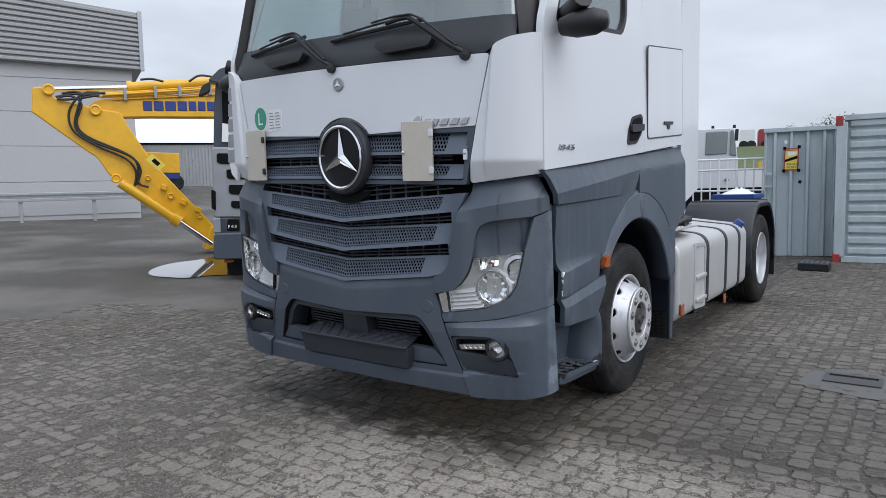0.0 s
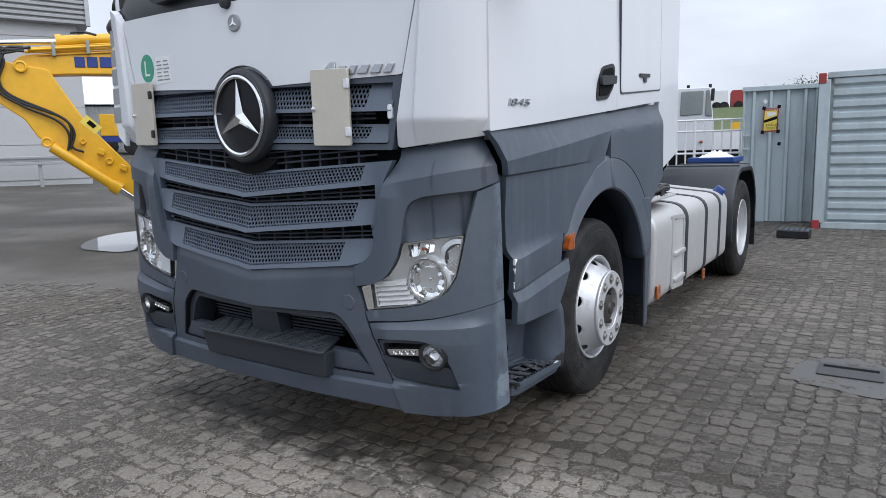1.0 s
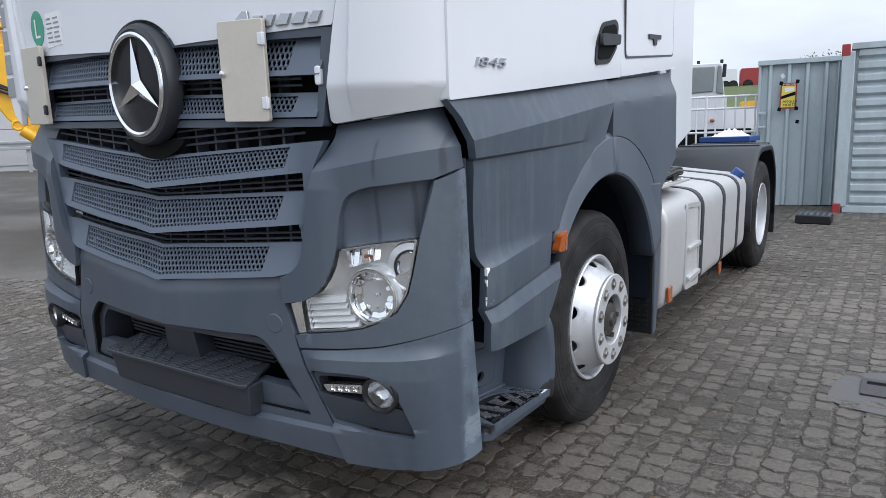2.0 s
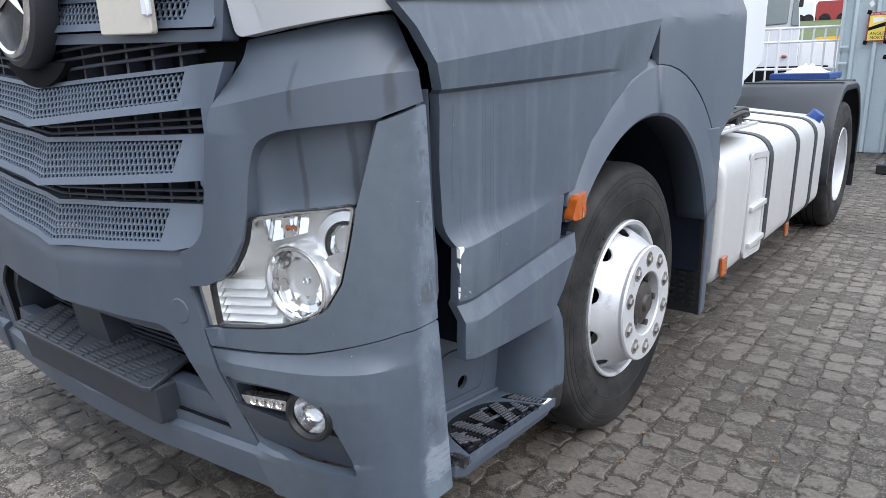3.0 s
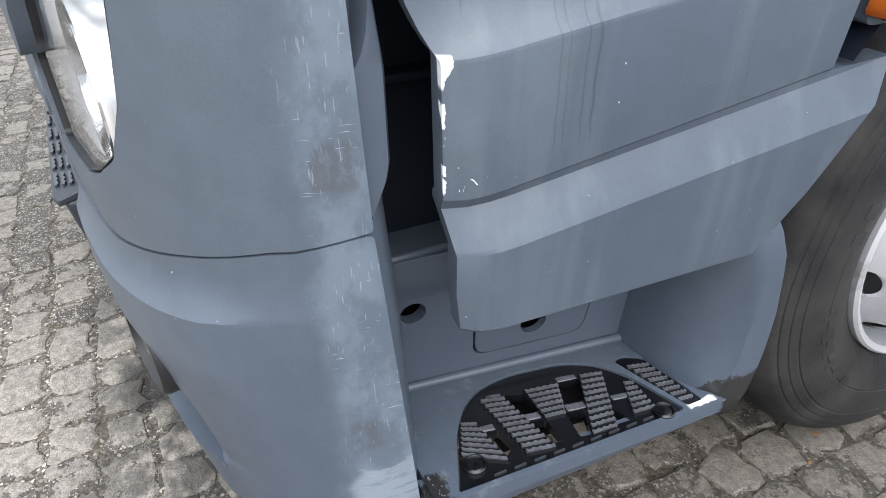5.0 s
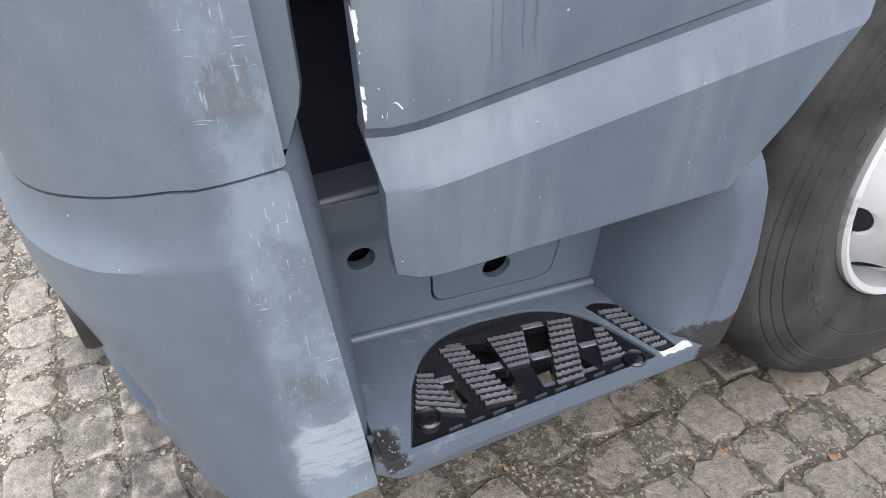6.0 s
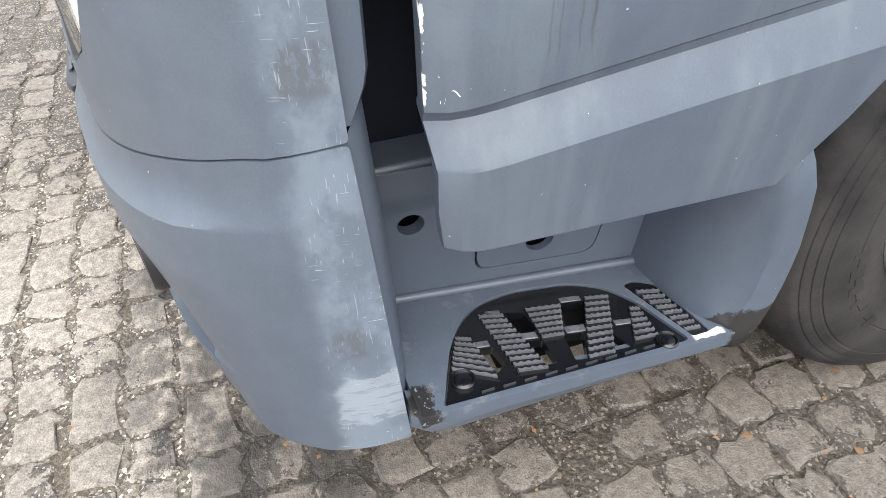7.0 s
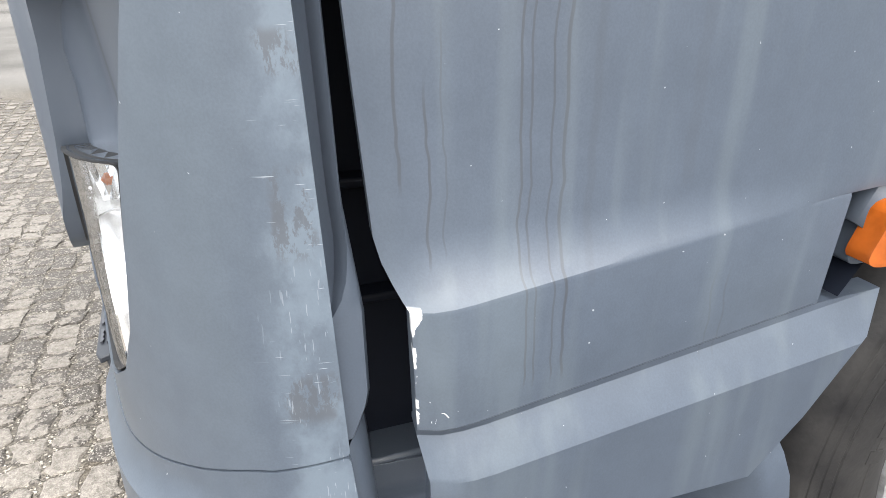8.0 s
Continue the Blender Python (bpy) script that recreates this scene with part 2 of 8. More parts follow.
def rounded(poly, r, n=4):
    """Rounds the corners of an outline; r: one radius, or one for each corner."""
    out, k = [], len(poly)
    for i in range(k):
        p, a, b = Vector(poly[i]), Vector(poly[i - 1]), Vector(poly[(i + 1) % k])
        rr = r[i] if isinstance(r, (list, tuple)) else r
        la, lb = (a - p).length, (b - p).length
        rr = min(rr, la * 0.45, lb * 0.45)
        if rr < 1e-4:
            out.append((p.x, p.y))
            continue
        s, e = p + (a - p) / la * rr, p + (b - p) / lb * rr
        for j in range(n + 1):
            t = j / n
            q = s * (1 - t) ** 2 + p * 2 * t * (1 - t) + e * t * t
            out.append((q.x, q.y))
    return out


def sheet(loops, place, thick, du=0.04, dv=0.0):
    """A bent plate with an outline and holes, given in (u, v) and cut into strips so that it bends; place(u, v, d) with d from 0 to thick."""
    bm = bmesh.new()
    edges = []
    for loop in loops:
        vs = [bm.verts.new((u, 0, v)) for u, v in loop]
        edges += [bm.edges.new((vs[i], vs[(i + 1) % len(vs)])) for i in range(len(vs))]
    bmesh.ops.triangle_fill(bm, use_beauty=True, use_dissolve=False, edges=edges)
    us, vv = [v.co.x for v in bm.verts], [v.co.z for v in bm.verts]
    for step, lo, hi, axis in ((du, min(us), max(us), 0), (dv, min(vv), max(vv), 2)):
        if step:
            for k in range(math.ceil(lo / step), math.floor(hi / step) + 1):
                co, no = [0, 0, 0], [0, 0, 0]
                co[axis], no[axis] = k * step + 1e-5, 1
                bmesh.ops.bisect_plane(bm, geom=bm.verts[:] + bm.edges[:] + bm.faces[:], plane_co=co, plane_no=no, dist=1e-5)
    faces, rim = bm.faces[:], [e for e in bm.edges if len(e.link_faces) == 1]
    flatco = {v: (v.co.x, v.co.z) for v in bm.verts}
    back = {v: bm.verts.new((0, 0, 0)) for v in list(flatco)}
    for f in faces:
        bm.faces.new([back[v] for v in reversed(f.verts)])
    for e in rim:
        a, b = e.verts
        bm.faces.new((a, b, back[b], back[a]))
    for v, (u, w) in flatco.items():
        v.co, back[v].co = place(u, w, 0.0), place(u, w, thick)
    return bm
M["black_shiny"] = material("wet_black_plastic", (0.0045, 0.005, 0.0065), 0.2, vary=0.3, scale=20, grain=150, bump=0.2, bump_dist=0.001)
M["tread_light"] = material("worn_tread_teeth", (0.072, 0.076, 0.087), 0.27, vary=0.3, scale=25)
M["lamp_grey"] = material("lamp_housing", (0.80, 0.80, 0.79), 0.18, 0.6, vary=0.06, scale=12, bump=0.4, grain=26, bump_dist=0.007)
M["reflector_facet"] = material("faceted_reflector", (0.82, 0.82, 0.83), 0.10, 0.85, vary=0.1, scale=30, grain=34, bump=0.5, bump_dist=0.010)
M["fog_mirror"] = material("dull_reflector", (0.50, 0.50, 0.51), 0.16, 0.9, vary=0.1, scale=30, grain=34, bump=0.4, bump_dist=0.008)
M["silver_lamp"] = material("satin_lamp_ring", (0.84, 0.84, 0.84), 0.22, 0.6, bump=0)
M["lens_white"] = material("bright_lamp_facet", (0.78, 0.78, 0.77), 0.25, 0.15, bump=0)
M["mesh_black"] = material("black_mesh", (0.006, 0.0066, 0.009), 0.45, scale=40, grain=260, bump=0.5, bump_dist=0.002)
M["hub_dirty"] = material("greasy_hub", (0.065, 0.06, 0.057), 0.5, 0.5, vary=0.4, scale=20, grain=60, bump=0.5, dirt=(0.05, 0.035, 0.025), dirt_amount=0.8, dirt_scale=18)
M["recess_grey"] = material("recess_aluminium", (0.5, 0.5, 0.5), 0.5, 0.3)


def nodes_of(name, rough=0.5):
    m = bpy.data.materials.new(name)
    m.use_nodes = True
    n, l = m.node_tree.nodes, m.node_tree.links
    n["Principled BSDF"].inputs["Roughness"].default_value = rough
    return m, n, l, n["Principled BSDF"]


class Maker:
    """Short ways to add and join shader nodes."""
    def __init__(self, n, l):
        self.n, self.l = n, l
        self.pos = n.new("ShaderNodeNewGeometry").outputs["Position"]
        sep = n.new("ShaderNodeSeparateXYZ")
        l.new(self.pos, sep.inputs[0])
        self.x, self.y, self.z = sep.outputs

    def put(self, sock, v):
        if isinstance(v, bpy.types.NodeSocket):
            self.l.new(v, sock)
        else:
            sock.default_value = v

    def noise(self, scale, detail=4, rough=0.55, stretch=(1, 1, 1), at=(0, 0, 0)):
        mp = self.n.new("ShaderNodeMapping")
        mp.inputs["Scale"].default_value, mp.inputs["Location"].default_value = stretch, at
        self.l.new(self.pos, mp.inputs[0])
        t = self.n.new("ShaderNodeTexNoise")
        t.inputs["Scale"].default_value, t.inputs["Detail"].default_value, t.inputs["Roughness"].default_value = scale, detail, rough
        self.l.new(mp.outputs[0], t.inputs["Vector"])
        return t.outputs["Fac"]

    def grains(self, scale):
        """A random value for each small grain."""
        t = self.n.new("ShaderNodeTexVoronoi")
        t.inputs["Scale"].default_value = scale
        self.l.new(self.pos, t.inputs["Vector"])
        s = self.n.new("ShaderNodeSeparateXYZ")
        self.l.new(t.outputs["Color"], s.inputs[0])
        return s.outputs[0]

    def math(self, op, a, b=0.0, c=None):
        t = self.n.new("ShaderNodeMath")
        t.operation = op
        self.put(t.inputs[0], a)
        self.put(t.inputs[1], b)
        if c is not None:
            self.put(t.inputs[2], c)
        return t.outputs[0]

    def ramp(self, v, a, b, lo=0.0, hi=1.0):
        t = self.n.new("ShaderNodeMapRange")
        t.interpolation_type = "SMOOTHSTEP"
        for k, w in zip(("Value", "From Min", "From Max", "To Min", "To Max"), (v, a, b, lo, hi)):
            self.put(t.inputs[k], w)
        return t.outputs[0]

    def mix(self, f, a, b):
        t = self.n.new("ShaderNodeMix")
        t.data_type = "RGBA"
        self.put(t.inputs[0], f)
        self.put(t.inputs[6], a if isinstance(a, bpy.types.NodeSocket) else (*a, 1))
        self.put(t.inputs[7], b if isinstance(b, bpy.types.NodeSocket) else (*b, 1))
        return t.outputs[2]

    def scale(self, col, f):
        t = self.n.new("ShaderNodeVectorMath")
        t.operation = "SCALE"
        self.put(t.inputs[0], col)
        self.put(t.inputs["Scale"], f)
        return t.outputs[0]

    def bump(self, h, strength, dist, bsdf):
        t = self.n.new("ShaderNodeBump")
        t.inputs["Strength"].default_value, t.inputs["Distance"].default_value = strength, dist
        self.put(t.inputs["Height"], h)
        self.l.new(t.outputs[0], bsdf.inputs["Normal"])


def paving_material(name, own, light, dark):
    """Worn concrete block: a pale crust with ragged edges over darker bared grit, damp and oily areas of the yard,
    shade painted under the truck.
    """
    m, n, l, b = nodes_of(name)
    k = Maker(n, l)
    rnd = n.new("ShaderNodeObjectInfo").outputs["Random"] if own else n.new("ShaderNodeNewGeometry").outputs["Random Per Island"]
    zone = k.ramp(k.math("SQRT", k.math("ADD", k.math("POWER", k.math("SUBTRACT", k.x, 1.3), 2.0), k.math("POWER", k.math("ADD", k.y, 0.3), 2.0))), 2.4, 0.8, -0.03, 0.085)
    patchy = k.math("MULTIPLY", k.math("SUBTRACT", k.noise(0.8, 3, at=(4, 1, 0)), 0.5), 0.25)
    # the crust has gone first along each block's edges
    att = n.new("ShaderNodeAttribute")
    att.attribute_name = "crust"
    rim = k.math("MULTIPLY", k.math("SUBTRACT", att.outputs["Fac"], 0.72), 0.16)
    skin = k.math("ADD", k.math("ADD", k.noise(19, 6, 0.68), k.math("MULTIPLY", k.math("SUBTRACT", rnd, 0.5), 0.26)), k.math("ADD", rim, k.math("ADD", zone, patchy)))
    crust = k.ramp(skin, 0.475, 0.515)
    col = k.mix(crust, dark, light)
    cells = k.grains(260)
    soft = k.noise(300, 2, 0.7)
    col = k.scale(col, k.ramp(soft, 0.25, 0.75, 0.68, 1.30))
    col = k.scale(col, k.ramp(k.noise(55, 5, 0.62), 0.3, 0.7, 0.70, 1.26))
    bare = k.ramp(crust, 0, 1, 0.75, 0.22)
    col = k.mix(k.math("MULTIPLY", k.ramp(cells, 0.86, 0.90), bare), col, (0.46, 0.43, 0.38))
    col = k.mix(k.math("MULTIPLY", k.ramp(cells, 0.12, 0.08), bare), col, (0.045, 0.042, 0.04))
    col = damp_and_shade(k, b, l, col)
    k.bump(k.math("ADD", k.math("MULTIPLY", soft, 0.7), k.math("ADD", k.noise(60, 4), k.math("MULTIPLY", crust, 0.35))), 0.7, 0.005, b)
    return m


def damp_and_shade(k, b, l, col, wet=0.46):
    """Darkens col by wet in damp patches and by zone, with oil and shade painted under the truck's front."""
    damp = k.ramp(k.noise(0.55, 5, 0.6, at=(3.1, 1.7, 0)), 0.48, 0.57)
    far = k.ramp(k.math("ADD", k.x, k.math("MULTIPLY", k.y, -0.55)), -1.6, -4.2)
    # right: a darker tone beside the truck
    right = k.math("MULTIPLY", k.ramp(k.math("ADD", k.y, k.math("MULTIPLY", k.noise(1.6, 4), 0.6)), 0.40, 1.0, 0.0, 0.9), k.ramp(k.x, 0.6, 1.0))
    # under: the shade below the truck painted in together with the wet
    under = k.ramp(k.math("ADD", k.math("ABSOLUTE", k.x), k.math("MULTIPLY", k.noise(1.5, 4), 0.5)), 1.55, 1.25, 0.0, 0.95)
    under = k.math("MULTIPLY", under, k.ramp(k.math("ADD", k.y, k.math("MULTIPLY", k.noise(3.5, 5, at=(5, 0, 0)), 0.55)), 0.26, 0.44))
    # wide: a darker tone away from the bumper's corner
    dist = k.math("SQRT", k.math("ADD", k.math("POWER", k.math("SUBTRACT", k.x, 1.35), 2.0), k.math("POWER", k.math("ADD", k.y, 0.2), 2.0)))
    wide = k.ramp(k.math("ADD", dist, k.math("MULTIPLY", k.noise(1.3, 4, at=(2, 8, 0)), 1.0)), 1.4, 2.6, 0.0, 0.50)
    damp = k.math("MAXIMUM", k.math("MULTIPLY", damp, 0.48), wide)
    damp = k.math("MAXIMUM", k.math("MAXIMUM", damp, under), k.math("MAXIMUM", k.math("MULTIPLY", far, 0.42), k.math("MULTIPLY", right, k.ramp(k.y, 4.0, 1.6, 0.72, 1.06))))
    # oil spots under the bumper, their near-black also painting its shade
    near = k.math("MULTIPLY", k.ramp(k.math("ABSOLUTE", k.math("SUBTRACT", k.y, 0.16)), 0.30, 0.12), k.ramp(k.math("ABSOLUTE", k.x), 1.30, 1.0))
    oil_shade = k.math("MULTIPLY", k.ramp(k.noise(5.5, 4, 0.6, at=(7, 2, 0)), 0.44, 0.53), near)
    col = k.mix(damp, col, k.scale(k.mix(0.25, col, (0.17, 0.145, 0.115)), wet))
    col = k.mix(k.math("MULTIPLY", oil_shade, 0.68), col, (0.016, 0.015, 0.015))
    l.new(col, b.inputs["Base Color"])
    l.new(k.ramp(k.math("MAXIMUM", damp, oil_shade), 0, 1, 0.9, 0.48), b.inputs["Roughness"])
    b.inputs["Specular IOR Level"].default_value = 0.25
    return col


def grit_material(name):
    """Sand and small pebbles in the joints."""
    m, n, l, b = nodes_of(name)
    k = Maker(n, l)
    cells = k.grains(170)
    col = k.mix(k.ramp(cells, 0.1, 0.95), (0.078, 0.069, 0.059), (0.225, 0.200, 0.167))
    col = k.mix(k.ramp(cells, 0.90, 0.93), col, (0.50, 0.46, 0.39))
    col = k.mix(k.ramp(k.noise(3.5, 3), 0.56, 0.68, 0.0, 0.35), col, (0.10, 0.075, 0.045))
    col = k.scale(col, k.ramp(k.noise(400, 2), 0.25, 0.75, 0.7, 1.3))
    asphalt = k.ramp(k.math("ADD", k.math("ADD", k.x, k.math("MULTIPLY", k.y, -0.55)), k.noise(0.9, 4)), -4.4, -5.0)
    col = k.mix(asphalt, col, k.scale(k.mix(k.ramp(k.noise(0.35, 5, 0.6), 0.4, 0.65), (0.115, 0.108, 0.098), (0.235, 0.222, 0.205)), k.ramp(k.noise(90, 3), 0.3, 0.7, 0.75, 1.25)))
    damp_and_shade(k, b, l, col, 0.34)
    k.bump(k.math("ADD", k.math("MULTIPLY", cells, 0.6), k.noise(120, 3)), 0.9, 0.006, b)
    return m


LIGHT, DARK = (0.264, 0.239, 0.210), (0.108, 0.097, 0.087)
M["paver"] = paving_material("worn_paving_block", True, LIGHT, DARK)
M["paver_field"] = paving_material("worn_paving_field", False, LIGHT, DARK)
M["paving"] = grit_material("joint_grit")


def worn_plastic(name, kind):
    """Faded slate-grey plastic with scuffs, chips and dried drips that have shapes of their own."""
    m, n, l, b = nodes_of(name, 0.46)
    k = Maker(n, l)
    haze = k.ramp(k.noise(2.2, 5, 0.6, (1, 1, 0.35)), 0.42, 0.72)
    col = k.mix(k.math("MULTIPLY", haze, 0.28), GREY, (0.132, 0.156, 0.172))
    col = k.scale(col, k.ramp(k.noise(420, 2), 0.2, 0.8, 0.94, 1.06))
    col = k.scale(col, k.ramp(k.noise(26, 5, 0.6), 0.3, 0.7, 0.95, 1.05))
    dust = k.ramp(k.noise(150, 1, 0.5, at=(3, 3, 3)), 0.80, 0.83)
    col = k.mix(k.math("MULTIPLY", dust, 0.7), col, (0.40, 0.42, 0.44))
    rough = k.ramp(haze, 0, 1, 0.42, 0.54)
    if kind == "cover":
        # rubbed band along the rear edge with bruises, cross scratches and a bared patch low down
        edge = k.math("ADD", k.y, k.math("MULTIPLY", k.math("SUBTRACT", k.noise(11, 6, 0.62), 0.5), 0.065))
        band = k.ramp(edge, 0.300, 0.332)
        pale = k.math("MULTIPLY", band, k.ramp(k.noise(15, 6, 0.66, (1, 1, 0.7)), 0.40, 0.58, 0.35, 1.0))
        col = k.mix(k.math("MULTIPLY", pale, 0.42), col, (0.165, 0.208, 0.25))
        spot = None
        for zc, hw in ((1.20, 0.02), (1.135, 0.022), (1.005, 0.050), (0.825, 0.034), (0.49, 0.030)):
            d = k.ramp(k.math("ABSOLUTE", k.math("SUBTRACT", k.z, zc)), hw, hw * 0.5)
            spot = d if spot is None else k.math("MAXIMUM", spot, d)
        spot = k.math("MULTIPLY", spot, k.ramp(k.math("ABSOLUTE", k.math("SUBTRACT", edge, 0.340)), 0.022, 0.013))
        bruise = k.math("MULTIPLY", spot, k.ramp(k.noise(48, 6, 0.78, (1, 1, 0.45), (2, 5, 1)), 0.46, 0.53))
        col = k.mix(k.math("MULTIPLY", bruise, 0.70), col, (0.058, 0.063, 0.073))
        scr = k.math("MULTIPLY", k.ramp(k.noise(60, 2, 0.5, (0.45, 0.45, 9.0)), 0.70, 0.72), k.math("MULTIPLY", band, k.ramp(k.noise(10, 2), 0.47, 0.53)))
        col = k.mix(k.math("MULTIPLY", scr, 0.75), col, (0.34, 0.37, 0.40))
        # thin upright and slanting scrapes in the rubbed band
        slant = k.math("MULTIPLY", k.ramp(k.noise(75, 2, 0.5, (1.2, 5.5, 0.55), (4, 1, 7)), 0.665, 0.685), k.math("MULTIPLY", band, k.math("MULTIPLY", k.ramp(k.noise(13, 2, 0.5, at=(1, 8, 3)), 0.46, 0.52), k.ramp(k.z, 1.02, 0.90))))
        col = k.mix(k.math("MULTIPLY", slant, 0.38), col, (0.30, 0.33, 0.37))
        ragged = k.math("ADD", k.z, k.math("MULTIPLY", k.math("SUBTRACT", k.noise(20, 5, 0.7, (1, 1, 2.2)), 0.5), 0.10))
        low = k.math("MULTIPLY", k.ramp(k.math("ABSOLUTE", k.math("SUBTRACT", ragged, 0.385)), 0.050, 0.042), k.ramp(edge, 0.318, 0.330))
        low = k.math("MULTIPLY", low, k.ramp(k.noise(60, 3, 0.6, (0.5, 0.5, 4.0)), 0.34, 0.46, 0.3, 1.0))
        col = k.mix(k.math("MULTIPLY", low, 0.36), col, (0.28, 0.315, 0.35))
        rough = k.ramp(pale, 0, 1, 0.42, 0.55)
    if kind == "skirt":
        wob = k.math("MULTIPLY", k.math("SUBTRACT", k.noise(14, 2, 0.5, (0.2, 0.2, 1)), 0.5), 0.018)
        yy = k.math("ADD", k.y, wob)
        total = None
        for y0, w, lo, hi, amount in ((0.428, 0.0022, 1.02, 1.24, 0.8), (0.452, 0.0018, 0.95, 1.10, 0.9), (0.466, 0.0013, 0.96, 1.15, 0.6), (0.533, 0.0018, 0.82, 1.24, 0.9), (0.542, 0.0016, 0.82, 1.24, 0.8),
                                      (0.561, 0.0016, 0.82, 1.20, 0.8), (0.573, 0.0024, 0.82, 1.24, 0.9), (0.60, 0.006, 0.92, 1.24, 0.25), (0.70, 0.010, 1.0, 1.26, 0.2), (0.745, 0.002, 0.80, 0.90, 0.4), (0.762, 0.002, 0.80, 0.90, 0.4)):
            d = k.ramp(k.math("ABSOLUTE", k.math("SUBTRACT", yy, y0)), w * 0.9, w * 0.35, 0.0, amount)
            d = k.math("MULTIPLY", d, k.math("MULTIPLY", k.ramp(k.z, lo - 0.01, lo + 0.01), k.ramp(k.z, hi + 0.02, hi - 0.02)))
            total = d if total is None else k.math("MAXIMUM", total, d)
        col = k.mix(k.math("MULTIPLY", total, 0.88), col, (0.042, 0.047, 0.056))
        streak = k.ramp(k.noise(22, 3, 0.5, (1, 1, 0.05)), 0.48, 0.66)
        col = k.mix(k.math("MULTIPLY", streak, 0.15), col, (0.16, 0.192, 0.205))
        nick = k.ramp(k.noise(230, 1, 0.5), 0.835, 0.85)
        col = k.mix(nick, col, (0.6, 0.62, 0.64))
        rub = k.math("ADD", k.math("ADD", k.y, k.math("MULTIPLY", k.z, 0.036)), k.math("MULTIPLY", k.math("SUBTRACT", k.noise(70, 4, 0.7), 0.5), 0.007))
        # a three-cornered chip at the crease, running out into a thin broken line
        rub = k.math("SUBTRACT", rub, k.ramp(k.z, 0.890, 0.913, 0.0010, 0.008))
        chip = k.math("MULTIPLY", k.ramp(rub, 0.4622, 0.4614), k.math("MULTIPLY", k.ramp(k.z, 0.784, 0.790), k.ramp(k.z, 0.918, 0.914)))
        chip = k.math("MULTIPLY", chip, k.math("MAXIMUM", k.ramp(k.noise(26, 3, 0.6), 0.50, 0.53), k.ramp(k.z, 0.886, 0.892)))
        chip = k.math("MULTIPLY", chip, k.ramp(k.x, 1.128, 1.132))
        col = k.mix(chip, col, (0.78, 0.79, 0.80))
    if kind == "rail":
        wob = k.math("MULTIPLY", k.math("SUBTRACT", k.noise(55, 5, 0.75), 0.5), 0.05)
        yy = k.math("ADD", k.y, wob)
        tear = k.math("MAXIMUM", k.math("MULTIPLY", k.ramp(yy, 0.434, 0.431), k.math("MULTIPLY", k.ramp(k.math("ADD", k.x, wob), 1.106, 1.112), k.ramp(k.math("ADD", k.z, k.math("MULTIPLY", wob, 0.4)), 0.346, 0.350))), k.ramp(yy, 0.868, 0.872))
        fleck = k.ramp(k.noise(180, 2), 0.62, 0.68)
        col = k.mix(tear, col, k.mix(fleck, (0.012, 0.012, 0.013), (0.14, 0.15, 0.16)))
        strip = k.math("ADD", k.x, k.math("MULTIPLY", k.math("SUBTRACT", k.noise(60, 3), 0.5), 0.010))
        bright = k.math("MULTIPLY", k.ramp(k.math("ABSOLUTE", k.math("SUBTRACT", k.y, 0.838)), 0.028, 0.020), k.ramp(k.math("ABSOLUTE", k.math("SUBTRACT", strip, 1.1425)), 0.0065, 0.0045))
        bright = k.math("MULTIPLY", bright, k.ramp(k.z, 0.338, 0.341))
        col = k.mix(bright, col, (0.75, 0.77, 0.78))
        dust = k.math("MULTIPLY", k.ramp(k.noise(34, 5, 0.7, (1, 1, 1)), 0.56, 0.66), k.ramp(k.z, 0.34, 0.35))
        col = k.mix(k.math("MULTIPLY", dust, 0.18), col, (0.25, 0.25, 0.25))
    if kind == "lip":
        wob = k.math("MULTIPLY", k.math("SUBTRACT", k.noise(40, 5, 0.75), 0.5), 0.06)
        torn = k.ramp(k.math("ADD", k.math("SUBTRACT", k.z, k.math("MULTIPLY", k.math("SUBTRACT", k.x, 1.10), 0.9)), wob), 0.335, 0.330)
        torn = k.math("MULTIPLY", torn, k.ramp(k.x, 1.10, 1.125))
        col = k.mix(torn, col, (0.016, 0.016, 0.017))
        fleck = k.math("MULTIPLY", k.ramp(k.noise(160, 3, 0.7), 0.72, 0.75), k.ramp(k.x, 1.138, 1.148))
        col = k.mix(fleck, col, (0.5, 0.52, 0.54))
    l.new(col, b.inputs["Base Color"])
    l.new(rough, b.inputs["Roughness"])
    k.bump(k.noise(420, 2), 0.12, 0.0006, b)
    return m


for key in ("tyre", "gap", "gap_navy", "mesh_black"):
    M[key].node_tree.nodes["Principled BSDF"].inputs["Specular IOR Level"].default_value = 0.2
M["grey_worn"] = worn_plastic("scuffed_grey_plastic", "cover")
M["grey_streak"] = worn_plastic("rain_streaked_grey_plastic", "skirt")
M["grey_edge"] = worn_plastic("edge_worn_grey_plastic", "lip")
M["rail_worn"] = worn_plastic("torn_grey_plastic", "rail")
M["water"] = material("standing_water", (0.03, 0.03, 0.03), 0.04, vary=0.1, bump=0.0, rough_vary=0.02)
M["chrome_letter"] = material("satin_chrome", (0.42, 0.43, 0.45), 0.2, 1.0, vary=0.05, bump=0)
M["sign_yellow"] = material("sign_yellow", (0.75, 0.60, 0.10), 0.45, bump=0)
M["glass_dark"] = material("dark_glass", (0.20, 0.23, 0.23), 0.08, vary=0.1, bump=0, rough_vary=0.03)
M["film"] = material("thin_water_film", (0.085, 0.082, 0.078), 0.48, vary=0.25, scale=4, bump=0.1, rough_vary=0.2)
